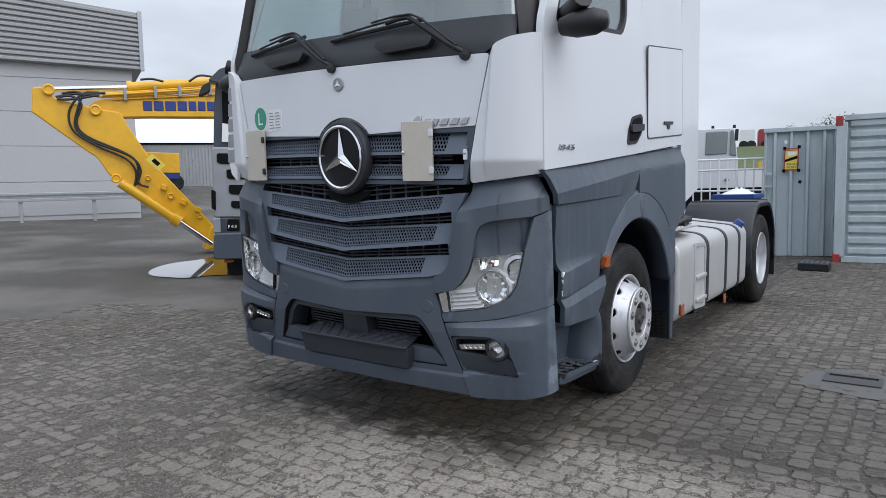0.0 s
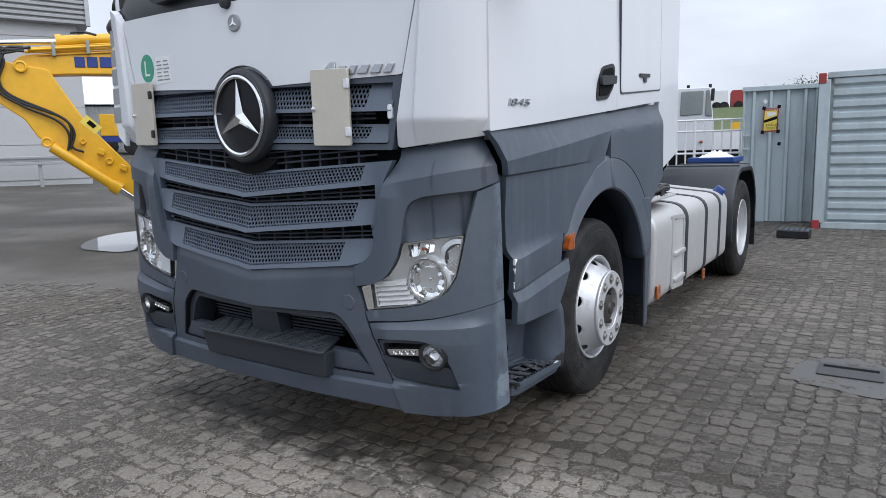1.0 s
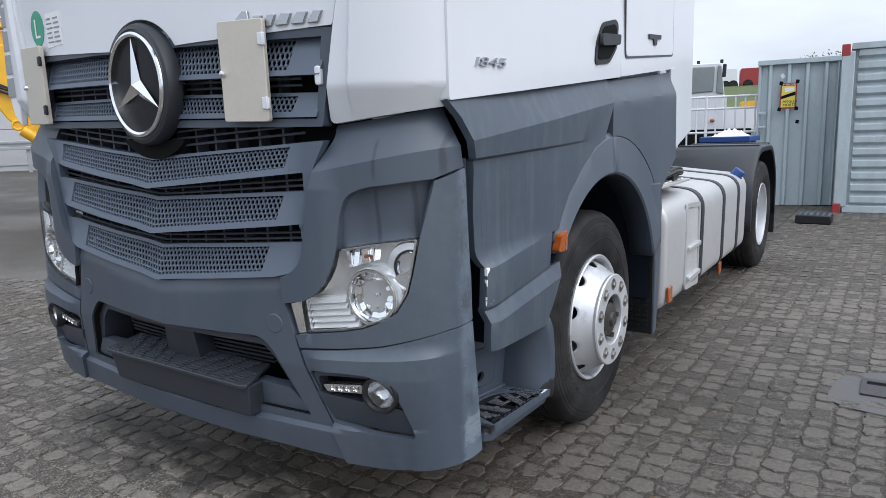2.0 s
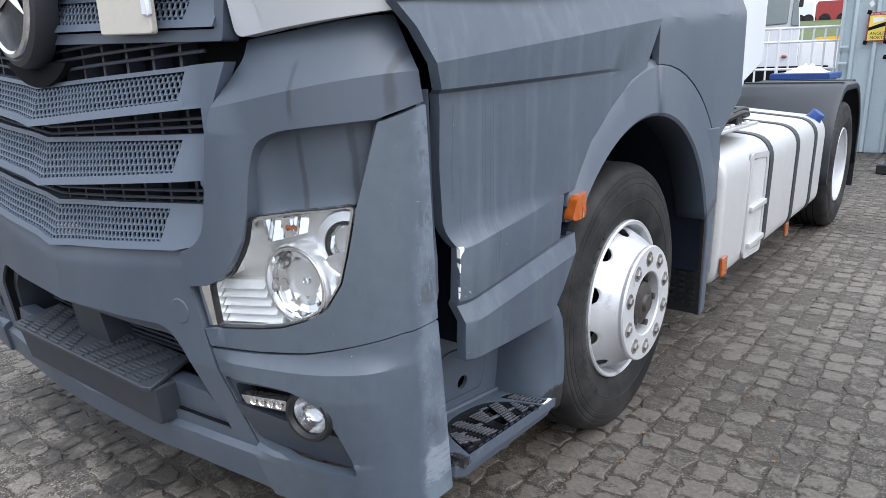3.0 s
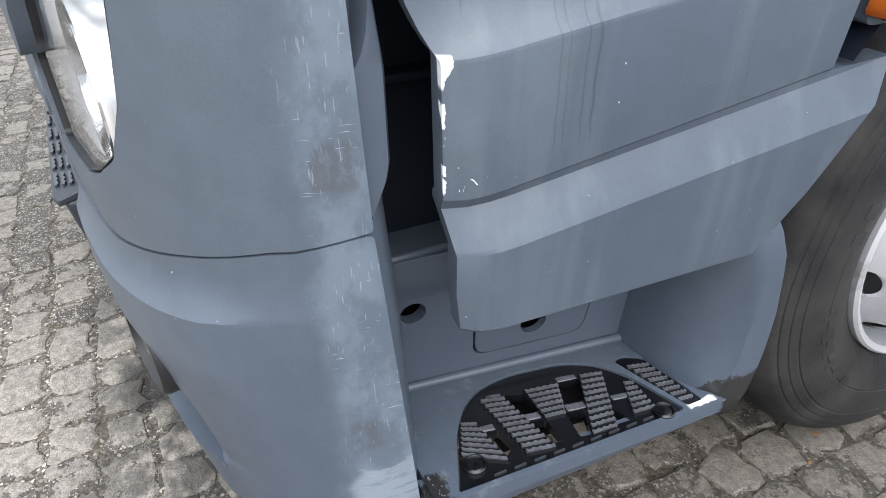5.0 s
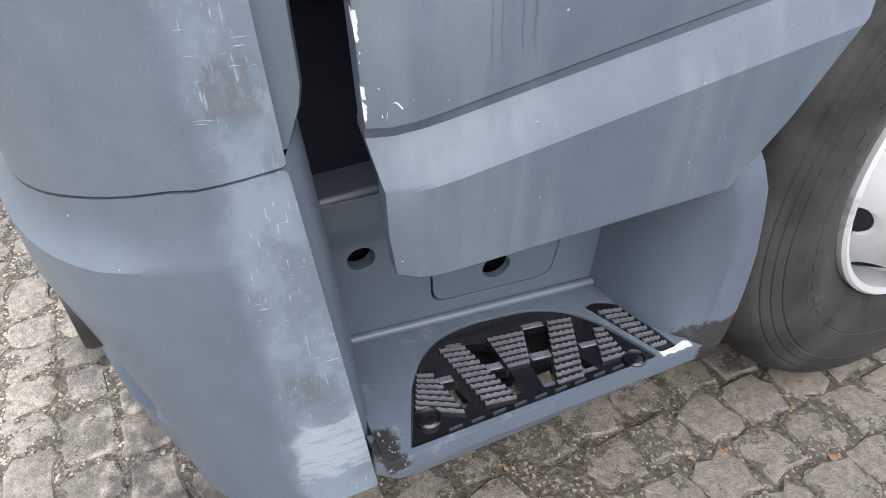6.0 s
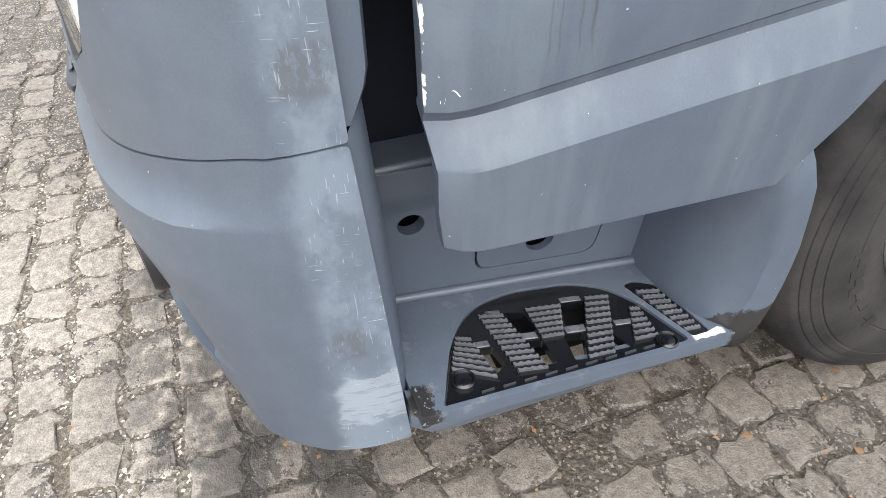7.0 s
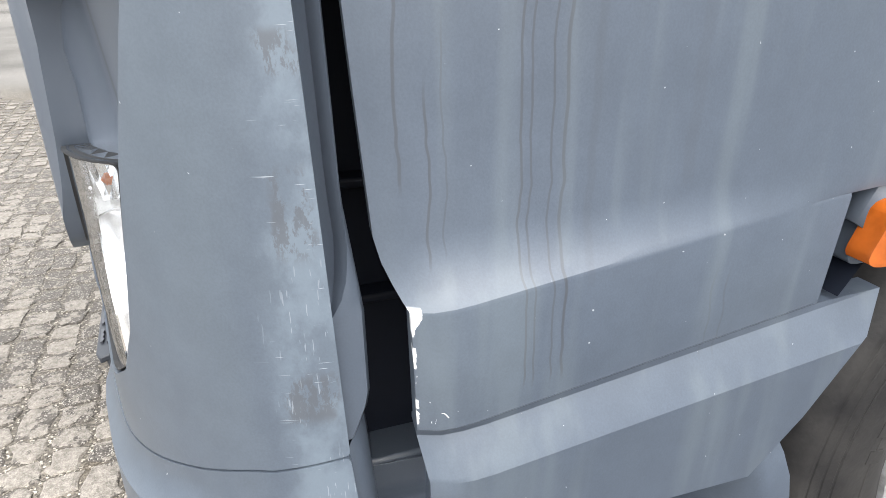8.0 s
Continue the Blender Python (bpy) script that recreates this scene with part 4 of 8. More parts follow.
for side in (1, -1):
    fpanel("grille_surround", [rounded(SUR, [.01, 0, .005, 0, 0, 0, .05, .03, .02, 0, 0, .03, .03, .01, .01, .01, .04, .03, .03, .03, .03, .03])], "grey_stain" if side > 0 else "grey", 0.0, 0.05, ledge, dv=1.108 / 53, du=0.02, side=side, bevel=0.003, angle=17, skew=0.195)
    fpanel("lamp_recess", [rounded([(0.74, 0.99), (1.085, 1.05), (1.125, 1.25), (0.90, 1.23), (0.77, 1.21)], 0.02)], "grey_stain" if side > 0 else "grey", 0.046, 0.02,
           lambda s, z: 0.012 * max(0, min(1, (1.2 - z) / 0.12)) - 0.030 * max(0.0, min(1.0, (0.90 - s) / 0.07)) ** 2, dv=0.04, du=0.012, side=side, bevel=0)
    fpanel("corner_cover", [rounded(COVER, 0.006)], "grey_worn" if side > 0 else "grey", -0.004, 0.03, side=side, du=0.02, dv=0.06)
    low = fpanel("bumper_corner", [rounded(LOWER, 0.006), rounded(FOG, 0.02)], "grey_worn" if side > 0 else "grey", -0.006, 0.03, lowbulge, side=side, du=0.02, dv=CREASE / 2.5, angle=24, skew=0.10)
    fpanel("fog_recess", [[(0.66, 0.60), (0.99, 0.62), (1.05, 0.38), (0.72, 0.39)]], "black", 0.072, 0.01, side=side, parent=low, bevel=0)
    fpanel("fog_filler", [rounded([(0.690, 0.512), (0.985, 0.494), (1.006, 0.488), (1.040, 0.396), (0.741, 0.411)], 0.008)], "grey_mid", 0.000, 0.06, lambda s, z: -0.010 * max(0, min(1, (z - 0.42) / 0.06)), side=side, parent=low, dv=0.03)
    fpanel("fog_bezel", [rounded([(0.855 + (s - 0.855) * 0.968, 0.495 + (z - 0.495) * 0.945) for s, z in FOG], 0.018), rounded([(0.70, 0.57), (0.80, 0.582), (0.898, 0.588), (0.935, 0.578), (0.962, 0.552), (0.99, 0.48), (0.71, 0.49)], 0.015)], "grey_mid", 0.001, 0.07, side=side, parent=low, bevel=0.003)
    # a black strip stands in for the shade in the bumper's seam
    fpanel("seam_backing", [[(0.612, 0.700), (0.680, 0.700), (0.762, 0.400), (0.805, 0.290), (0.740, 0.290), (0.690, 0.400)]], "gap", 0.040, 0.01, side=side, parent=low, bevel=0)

    # headlamp: housing, bowls, fluted corner, clear lens
    lamp = fpanel("headlamp", [LAMP], "lamp_grey", 0.062, 0.02, side=side, bevel=0)
    fpanel("seal", [rounded(LAMP, 0.01), rounded([(s * 0.992 + 0.0070, z * 0.992 + 0.0070) for s, z in LAMP], 0.01)], "black", -0.001, 0.03, side=side, parent=lamp, bevel=0)
    lens = fpanel("lens", [rounded(LAMP, 0.01)], "lens", 0.004, 0.003, side=side, parent=lamp, bevel=0, du=0.03)
    lens.visible_shadow = False
    fpanel("lamp_rim", [rounded(LAMP, 0.01), rounded([(s * 0.955 + 0.0395, z * 0.955 + 0.0395) for s, z in LAMP], 0.01)], "reflector", 0.012, 0.062, side=side, parent=lamp, bevel=0)
    fpanel("lamp_block", [rounded([(0.606, 0.808), (0.630, 0.708), (0.668, 0.716), (0.652, 0.822)], 0.004)], "reflector", 0.012, 0.05, side=side, parent=lamp, bevel=0.003)

    def bowl_at(cs, cz, tilt):
        base, right = front_at(AR(cs * side), cz, 0.0), (front_at(AR(cs * side + 0.03), cz, 0) - front_at(AR(cs * side - 0.03), cz, 0)).normalized()
        right = right.lerp(Vector((1, 0, 0)), tilt).normalized()
        inn = Vector((0, 0, 1)).cross(right)
        return lambda u, v, d: base + right * u + Vector((0, 0, 1)) * v + inn * d
    for cs, cz, r, dd, small in ((0.912, 0.858, 0.080, 0.012, False), (1.040, 0.957, 0.050, 0.026, True)):
        at0 = bowl_at(cs, cz, 0.40)
        at = lambda u, v, d, at0=at0, dd=dd: at0(u, v, d + dd)
        # mirror facets, each tilted its own way, round a dark well with a bright bulb cap
        rnd = random.Random(5 if small else 11)
        bm = bmesh.new()
        rings = ((1.03, 0.018), (0.93, 0.028), (0.74, 0.044), (0.48, 0.060), (0.20, 0.068))
        n = 10 if small else 15
        for (ra, da), (rb, db) in zip(rings, rings[1:]):
            turn = rnd.uniform(0, 0.4)
            for i in range(n):
                a0, a1 = (2 * math.pi * (i + q) / n + turn for q in (0.02, 1.0))
                tilt, roll = rnd.uniform(-0.005, 0.005) if ra > 0.8 else rnd.uniform(-0.004, 0.012), rnd.uniform(-0.006, 0.006)
                bm.faces.new([bm.verts.new(at(r * f * math.cos(a), r * f * math.sin(a), d + e)) for f, d, a, e in ((ra, da, a0, tilt + roll), (ra, da, a1, tilt - roll), (rb, db, a1, -tilt - roll), (rb, db, a0, -tilt + roll))])
        bowl = part("reflector_bowl", bm, "reflector", lamp, "bright faceted reflector bowl", angle=5)
        bm = bmesh.new()
        lathe(bm, [(r * 1.04, 0.030), (r * 0.95, 0.056), (r * 0.6, 0.084), (r * 0.2, 0.094), (0.001, 0.094)], at, 30)
        part("bowl_back", bm, "silver_lamp", bowl)
        bm = bmesh.new()
        lathe(bm, [(r * 0.14, 0.085), (r * 0.13, 0.046), (r * 0.08, 0.041), (0.001, 0.040)], at, 16)
        part("bulb_cap", bm, "reflector", bowl)
        bm = bmesh.new()
        lathe(bm, [(r * 1.70 if small else r * 1.24, 0.07), (r * 1.68 if small else r * 1.23, 0.022), (r * 1.58 if small else r * 1.18, 0.010), (r * 1.16, 0.006), (r * 1.10, 0.016)], at, 40)
        part("bowl_ring", bm, "silver_lamp", bowl, "satin ring")
        bm = bmesh.new()
        lathe(bm, [(r * 1.12, 0.010), (r * 1.11, 0.004), (r * 1.03, 0.004), (r * 1.01, 0.02)], at, 40)
        part("trim_ring", bm, "black" if small else "reflector", bowl)
    # long bright steps in the lamp's inner corner, each leaning back to the sky
    for r in range(5):
        z0 = lambda s, r=r: 0.7275 + 0.0212 * r + 0.15 * (s - 0.68)
        left = 0.683 - 0.0025 * r
        reach = lambda s, r=r: (s - 0.912) ** 2 + (z0(s, r) + 0.010 - 0.858) ** 2
        right = next(q / 1000 for q in range(860, 700, -4) if reach(q / 1000) > 0.0093)
        fpanel("lamp_step", [[(left, z0(left)), (right, z0(right)), (right - 0.002, z0(right) + 0.0185), (left - 0.002, z0(left) + 0.0185)]], "lens_white", 0.020, 0.03, lambda s, z, z0=z0: 0.95 * max(0.0, z - z0(s)), side=side, parent=lamp, bevel=0.0015, dv=0.006)
    # upright mirror flutes of the turn signal
    for q in range(6):
        u = 0.828 + 0.0185 * q
        fpanel("flute", [[(u, 0.945 + 0.30 * (u - 0.828)), (u + 0.0175, 0.950 + 0.30 * (u - 0.828)), (u + 0.0175, 1.004 + 0.17 * (u - 0.828)), (u, 1.000 + 0.17 * (u - 0.828))]], "reflector", 0.036, 0.02, lambda s, z, u=u, q=q: (0.55 if q % 2 else -0.5) * (s - u) + (0.35 if q % 3 else -0.2) * (z - 0.96), side=side, parent=lamp, bevel=0, du=0.01)
    for cs, cz, rr in ((0.893, 0.988, 0.009),):
        at = bowl_at(cs, cz, 0.2)
        bm = bmesh.new()
        lathe(bm, [(0.001, 0.030), (rr * 0.8, 0.034), (rr, 0.060)], at, 16)
        part("turn_bulb", bm, "orange", lamp, "orange bulb")
    fpanel("lamp_cheek", [rounded([(0.995, 0.835), (1.03, 0.89), (1.043, 0.95), (0.995, 0.93), (0.985, 0.88)], 0.01)], "reflector_facet", 0.03, 0.02, side=side, parent=lamp)
    # fog lamp and running light
    fog0 = bowl_at(0.940, 0.545, 0.15)
    at = lambda u, v, d: fog0(u, v, d - 0.022)
    bm = bmesh.new()
    lathe(bm, [(0.066, 0.08), (0.065, 0.002), (0.060, -0.006), (0.053, -0.006), (0.047, 0.006)], at, 36)
    fog = part("fog_lamp", bm, "black", low, "round fog lamp in a black ring")
    bm = bmesh.new()
    lathe(bm, [(0.048, 0.012), (0.04, 0.035), (0.02, 0.052), (0.001, 0.056)], at, 32)
    part("reflector_bowl", bm, "fog_mirror", fog)
    bm = bmesh.new()
    lathe(bm, [(0.048, 0.006), (0.03, 0.0), (0.001, -0.003)], at, 32)
    part("lens", bm, "lens", fog).visible_shadow = False
    drl = fpanel("running_light", [rounded([(0.722, 0.545), (0.874, 0.566), (0.874, 0.534), (0.735, 0.520)], 0.006)], "fog_mirror", -0.010, 0.03, side=side, parent=low, bevel=0.003)
    for k in range(4):
        led0 = bowl_at(0.765 + 0.028 * k, 0.5385 + 0.0034 * k, 0.0)
        at = lambda u, v, d, led0=led0: led0(u, v, d - 0.022)
        bm = bmesh.new()
        lathe(bm, [(0.010, 0.008), (0.008, 0.011), (0.001, 0.013)], at, 14)
        part("diode", bm, "reflector", drl)

# middle of the bumper with its intake, tow caps, tread and plate holder
CENTRE = [(-0.588, 0.905), (0.0, 0.832), (0.588, 0.905), (0.594, 0.812), (0.636, 0.656), (0.722, 0.402), (0.768, 0.262), (0.40, 0.272), (0.0, 0.284), (-0.40, 0.272), (-0.768, 0.262), (-0.722, 0.402), (-0.636, 0.656), (-0.594, 0.812)]
INTAKE = [(-0.48, 0.684), (0.0, 0.666), (0.48, 0.684), (0.545, 0.62), (0.642, 0.405), (-0.642, 0.405), (-0.545, 0.62)]


def vridge(s, z):
    top = 0.79 + 0.12 * abs(s)
    return -0.02 * max(0, 1 - abs(s) / 0.5) + (0.25 * max(0.0, z - top)) - 0.020 * max(0.0, min(1.0, (0.372 - z) / 0.010))


centre = fpanel("bumper_centre", [rounded(CENTRE, 0.006), rounded(INTAKE, [.03, 0, .05, .05, .01, .01, .05])], "grey", -0.004, 0.04, vridge, dv=0.0125, du=0.04, angle=22)
# a matt-black sheet stands in for the shade deep in the intake
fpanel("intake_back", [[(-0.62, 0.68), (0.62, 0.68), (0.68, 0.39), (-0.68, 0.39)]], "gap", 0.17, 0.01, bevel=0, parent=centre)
fpanel("intake_lining", [rounded([(-0.50, 0.695), (0.0, 0.680), (0.50, 0.695), (0.66, 0.395), (-0.66, 0.395)], 0.02), rounded([(-0.46, 0.645), (0.0, 0.632), (0.46, 0.645), (0.51, 0.605), (0.60, 0.43), (-0.60, 0.43), (-0.50, 0.60)], 0.02)], "grey_mid", 0.024, 0.13, parent=centre)
fpanel("intake_seal", [rounded(INTAKE, [.03, 0, .05, .05, .01, .01, .05]), rounded([(s * 0.986, 0.545 + (z - 0.545) * 0.962) for s, z in INTAKE], [.03, 0, .05, .05, .01, .01, .05])], "gap", 0.003, 0.022, parent=centre, bevel=0)
for side in (1, -1):
    fpanel("intake_filler", [rounded([(0.40, 0.500), (0.56, 0.495), (0.645, 0.406), (0.40, 0.406)], 0.01)], "grey", 0.012, 0.05, side=side, parent=centre)
    for k in range(6):
        bm = bmesh.new()
        z = 0.535 + 0.017 * k
        prism(bm, [(0.12 * side, z), (0.43 * side, z + 0.002), (0.43 * side, z + 0.010), (0.12 * side, z + 0.008)], 0.10, 0.14, lambda u, v, d: front_at(AR(u), v, d))
        part("intake_slat", bm, "holder", centre)
    bm = bmesh.new()
    lathe(bm, [(0.034, 0.006), (0.034, -0.0015), (0.031, -0.004), (0.001, -0.004)], lambda u, v, d: front_at(AR(0.545 * side + u), 0.737 + v, d - 0.003), 32)
    part("tow_cap", bm, "grey", centre, "round tow-eye cap")
for k in range(6):
    fpanel("lining_rib", [[(-0.47, 0.678 - 0.007 * k), (0.0, 0.662 - 0.007 * k), (0.47, 0.678 - 0.007 * k), (0.47, 0.682 - 0.007 * k), (0.0, 0.666 - 0.007 * k), (-0.47, 0.682 - 0.007 * k)]], "holder", 0.016 + 0.004 * k, 0.02, parent=centre, bevel=0, du=0.08)
fpanel("intake_block", [rounded([(-0.07, 0.635), (0.10, 0.635), (0.11, 0.52), (-0.08, 0.52)], 0.012)], "holder", 0.03, 0.08, parent=centre)
def straight(u, v, d):
    """A point on a flat plane across the middle of the front."""
    base = front_at(0.0, 0.62, 0.0)
    return Vector((base.x + u, base.y + 0.04 * u + d + 0.016 + 0.03 * u * u, v + 0.028 * (0.6 - u)))


bm = bmesh.new()
prism(bm, rounded([(-0.385, 0.498), (0.430, 0.498), (0.412, 0.372), (-0.367, 0.372)], 0.012), -0.040, 0.05, lambda u, v, d: straight(u, v, d + (0.15 * (0.5 - v) if d < 0 else 0)))
holder = part("plate_holder", bm, "holder", TRUCK, "blank black plate holder under a ribbed tread", bevel=0.006)
TP_ = [(-0.385, -0.048), (-0.36, -0.056), (0.405, -0.056), (0.432, -0.048), (0.405, 0.095), (-0.36, 0.095)]


def tread_at(u, v, d):
    return straight(u, 0.504 + 0.22 * (v + 0.055) + d, v)


bm = bmesh.new()
prism(bm, TP_, -0.014, 0.0, tread_at)
tread = part("tread", bm, "holder", TRUCK, "black ribbed tread plate", bevel=0.003)
for k in range(10):
    s0 = -0.352 + 0.0755 * k
    for r in range(11):
        bm = bmesh.new()
        d0 = -0.048 + 0.0125 * r
        sk = 0.0065 * r * (1 if k > 4 else -1)
        w = 0.052
        if s0 + sk < -0.37 or s0 + sk + w > 0.415:
            continue
        line = [(s0 + sk, d0), (s0 + sk + w, d0)] + [(s0 + sk + w * (6 - t) / 6, d0 + 0.0045 + (0.003 if t % 2 else 0)) for t in range(7)]
        prism(bm, line, 0.0, 0.005, tread_at)
        part("tread_rib", bm, "holder_rib", tread)

# two folded plate holders hung over the upper grille
for s0, s1, hs in ((0.430, 0.612, 1), (-0.845, -0.655, 1)):
    bm = bmesh.new()
    prism(bm, rounded([(s0, 1.412), (s1, 1.412), (s1, 1.728), (s0, 1.728)], 0.01), -0.03, -0.012, lambda u, v, d: front_at(AR(u), v, d))
    pl = part("plate_box", bm, "beige", TRUCK, "beige sheet-metal folding plate with two hinges", bevel=0.003)
    for z in (1.47, 1.665):
        bm = bmesh.new()
        prism(bm, [(s1 - 0.018, z - 0.018), (s1 + 0.008, z - 0.018), (s1 + 0.008, z + 0.018), (s1 - 0.018, z + 0.018)], -0.037, -0.028, lambda u, v, d: front_at(AR(u), v, d))
        tube(bm, [front_at(AR(s1), z - 0.020, -0.034), front_at(AR(s1), z + 0.020, -0.034)], 0.005)
        part("hinge", bm, "white" if s0 > 0 else "black", pl, bevel=0.002)
    bm = bmesh.new()
    lathe(bm, [(0.012, -0.028), (0.010, -0.038), (0.001, -0.040)], lambda u, v, d: front_at(AR(s0 + 0.012 + u), 1.565 + v, d), 14)
    part("latch", bm, "chrome", pl)
bm = bmesh.new()
prism(bm, rounded([(0.776, 1.520), (0.797, 1.520), (0.797, 1.578), (0.776, 1.578)], 0.01), -0.01, 0.03, lambda u, v, d: front_at(AR(u), v, d))
part("catch", bm, "white", TRUCK, "small white catch", bevel=0.004)


# ---------------------------------------------------------------- the truck's side
def interp(v, *pts):
    return float(np.interp(v, [p[0] for p in pts], [p[1] for p in pts]))


WY, WZ, WR = 1.445, 0.485, 0.505


def arch_pt(r, a):
    return (1.485 + r * math.cos(radians(a)), 0.475 + r * math.sin(radians(a)))


def arch_out(a):
    return interp(a, (20, 0.93), (50, 0.90), (90, 0.845), (120, 0.775), (142, 0.715))


def side_skirt():
    """The skirt under the door: rows along its creases, columns from its front edge to the wheel arch."""
    def rows_at(y):
        k = max(0.0, min(1.0, (y - 0.43) / 0.46))
        lip = max(0.0, min(1.0, (1.32 - y) / 0.9)) ** 0.7
        up = 1.128 + 0.028 * k
        z1, z1t = 0.913 + 0.118 * min(y - 0.43, 0.46), 0.975 + 0.03 * k
        p1 = 1.160 - 0.004 * k
        w = z1t - z1
        zb, zr = 1.266 + 0.035 * (y - 0.37), 1.338 + 0.108 * (y - 0.36)
        return [(0.621 - 0.030 * (y - 0.44), 1.150), (0.627 - 0.030 * (y - 0.44), 1.156), (0.675 + 0.03 * (y - 0.43), 1.160), (0.722 + 0.11 * (y - 0.43), 1.1640), (0.727 + 0.11 * (y - 0.43), 1.1620), (0.766 + 0.122 * (y - 0.43), 1.142), (0.775 + 0.122 * (y - 0.43), p1 - 0.014), (0.779 + 0.122 * (y - 0.43), p1 - 0.010),
                (z1 - 0.004, p1), (z1, p1 - 0.001), (z1 + 0.12 * w, p1 + (up - p1) * 0.30), (z1 + 0.35 * w, p1 + (up - p1) * 0.62), (z1 + 0.65 * w, p1 + (up - p1) * 0.87), (z1 + w, up), (1.10, up + 0.002), (zb - 0.03, up + 0.004), (zb, up + 0.004),
                (zb + 0.010, up + 0.004 + 0.020 * lip), (zr - 0.006, up + 0.012 + 0.018 * lip), (zr, up + 0.010 + 0.018 * lip), (zr + 0.07, 1.140), (zr + 0.128, 1.118)]
    fronts = [0.448, 0.447, 0.441, 0.440, 0.439, 0.434, 0.433, 0.433, 0.4285, 0.428, 0.424, 0.418, 0.411, 0.406, 0.397, 0.386, 0.384, 0.370, 0.350, 0.347, 0.31, 0.268]
    backs = [0.830, 0.838, 0.900, 0.960, 0.968, 0.996, 0.900, 0.898, 0.900, 0.900]
    bm = bmesh.new()
    cols = 26
    grid = []
    for i, yf in enumerate(fronts):
        z0 = rows_at(1.0)[i][0]
        if i < len(backs):
            yr = backs[i]
        elif z0 < 1.30:
            yr = 0.902
            for _ in range(6):
                zc = rows_at(yr)[i][0]
                a = math.degrees(math.asin(max(0.4, min(1.0, (zc - 0.475) / 0.80))))
                for _ in range(4):
                    a = math.degrees(math.asin(max(0.4, min(0.999, (zc - 0.475) / arch_out(180 - a)))))
                yr = max(0.90, arch_pt(arch_out(180 - a) - 0.012, 180 - a)[0])
        else:
            yr = 1.538
        line = []
        for j in range(cols + 1):
            y = yf + (yr - yf) * (j / cols)
            z, x = rows_at(y)[i]
            x -= ((0.018, 0.006, 0.0015)[j] if j < 3 else 0.0) * (1.0 if i < 15 else 0.3)
            line.append((x, y, z))
        grid.append(line)
    vs = [[bm.verts.new(p) for p in line] for line in grid]
    bk = [[bm.verts.new((x - 0.03, y + (0.004 if j == 0 else 0), z)) for j, (x, y, z) in enumerate(line)] for line in grid]
    for i in range(len(grid) - 1):
        for j in range(cols):
            bm.faces.new((vs[i][j], vs[i][j + 1], vs[i + 1][j + 1], vs[i + 1][j]))
            bm.faces.new((bk[i][j], bk[i + 1][j], bk[i + 1][j + 1], bk[i][j + 1]))
        for j in (0, cols):
            bm.faces.new((vs[i][j], vs[i + 1][j], bk[i + 1][j], bk[i][j]))
    for i in (0, len(grid) - 1):
        for j in range(cols):
            bm.faces.new((vs[i][j], bk[i][j], bk[i][j + 1], vs[i][j + 1]))
    return part("side_skirt", bm, "grey_streak", TRUCK, "slate-grey side skirt, rain-streaked and chipped at its edge", 0.0, angle=20)


side_skirt()
for pts in (((0.440, 0.853), (0.449, 0.846), (0.452, 0.832), (0.447, 0.822), (0.441, 0.817)), ((0.448, 0.790), (0.450, 0.800), (0.455, 0.803), (0.460, 0.797)), ((0.441, 0.868), (0.4425, 0.845), (0.4425, 0.826)), ((0.443, 0.815), (0.446, 0.800), (0.445, 0.790))):
    bm = bmesh.new()
    tube(bm, smooth_path([(1.1500 + 0.0095 * (z - 0.782) / 0.13 - 0.0002 + interp(y, (0.434, -0.017), (0.4515, -0.006), (0.469, -0.0015), (0.486, 0.0)), y, z) for y, z in pts]), 0.0006, 5)
    part("scratch", bm, "paper", TRUCK, "bare white scratch")
REAR = [(1.545, 1.552), (2.56, 1.640), (2.575, 1.16), (2.30, 1.00)] + [arch_pt(arch_out(a) - 0.012, a) for a in range(36, 86, 6)] + [(1.545, 1.31)]
part("rear_skirt", sheet([REAR], lambda y, z, d: Vector((1.160 - 0.038 * max(0.0, min(1.0, (z - 1.46 - 0.06 * (y - 1.54)) / 0.09)) - d, y, z)), 0.025, 0.1, 0.03), "grey", TRUCK, "", 0.003, angle=20)
# wheel arch band
for a0, a1 in ((16, 85.6), (86, 141)):
    bm = bmesh.new()
    steps = [a0 + (a1 - a0) * i / 18 for i in range(19)]
    rows = []
    for a in steps:
        ro = arch_out(a)
        prof = [(ro + 0.012, 1.120), (ro, 1.146), (ro - 0.02, 1.160), (0.668 + 0.45 * (ro - 0.668), 1.170), (0.678, 1.180), (0.668, 1.172), (0.666, 1.05)]
        rows.append([bm.verts.new((x, *arch_pt(r, a))) for r, x in prof])
    for p, q in zip(rows[:-1], rows[1:]):
        for k in range(len(p) - 1):
            bm.faces.new((p[k], p[k + 1], q[k + 1], q[k]))
    ob = part("wheel_arch", bm, "grey", TRUCK, "", 0.0, angle=25)
    sol = ob.modifiers.new("thick", "SOLIDIFY")
    sol.thickness, sol.offset = 0.01, -1
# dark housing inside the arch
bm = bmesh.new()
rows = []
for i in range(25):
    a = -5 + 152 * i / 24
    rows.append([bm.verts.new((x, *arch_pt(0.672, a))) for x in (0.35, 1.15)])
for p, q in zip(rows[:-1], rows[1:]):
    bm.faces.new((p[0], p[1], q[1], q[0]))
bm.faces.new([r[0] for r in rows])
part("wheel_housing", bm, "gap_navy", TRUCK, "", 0)
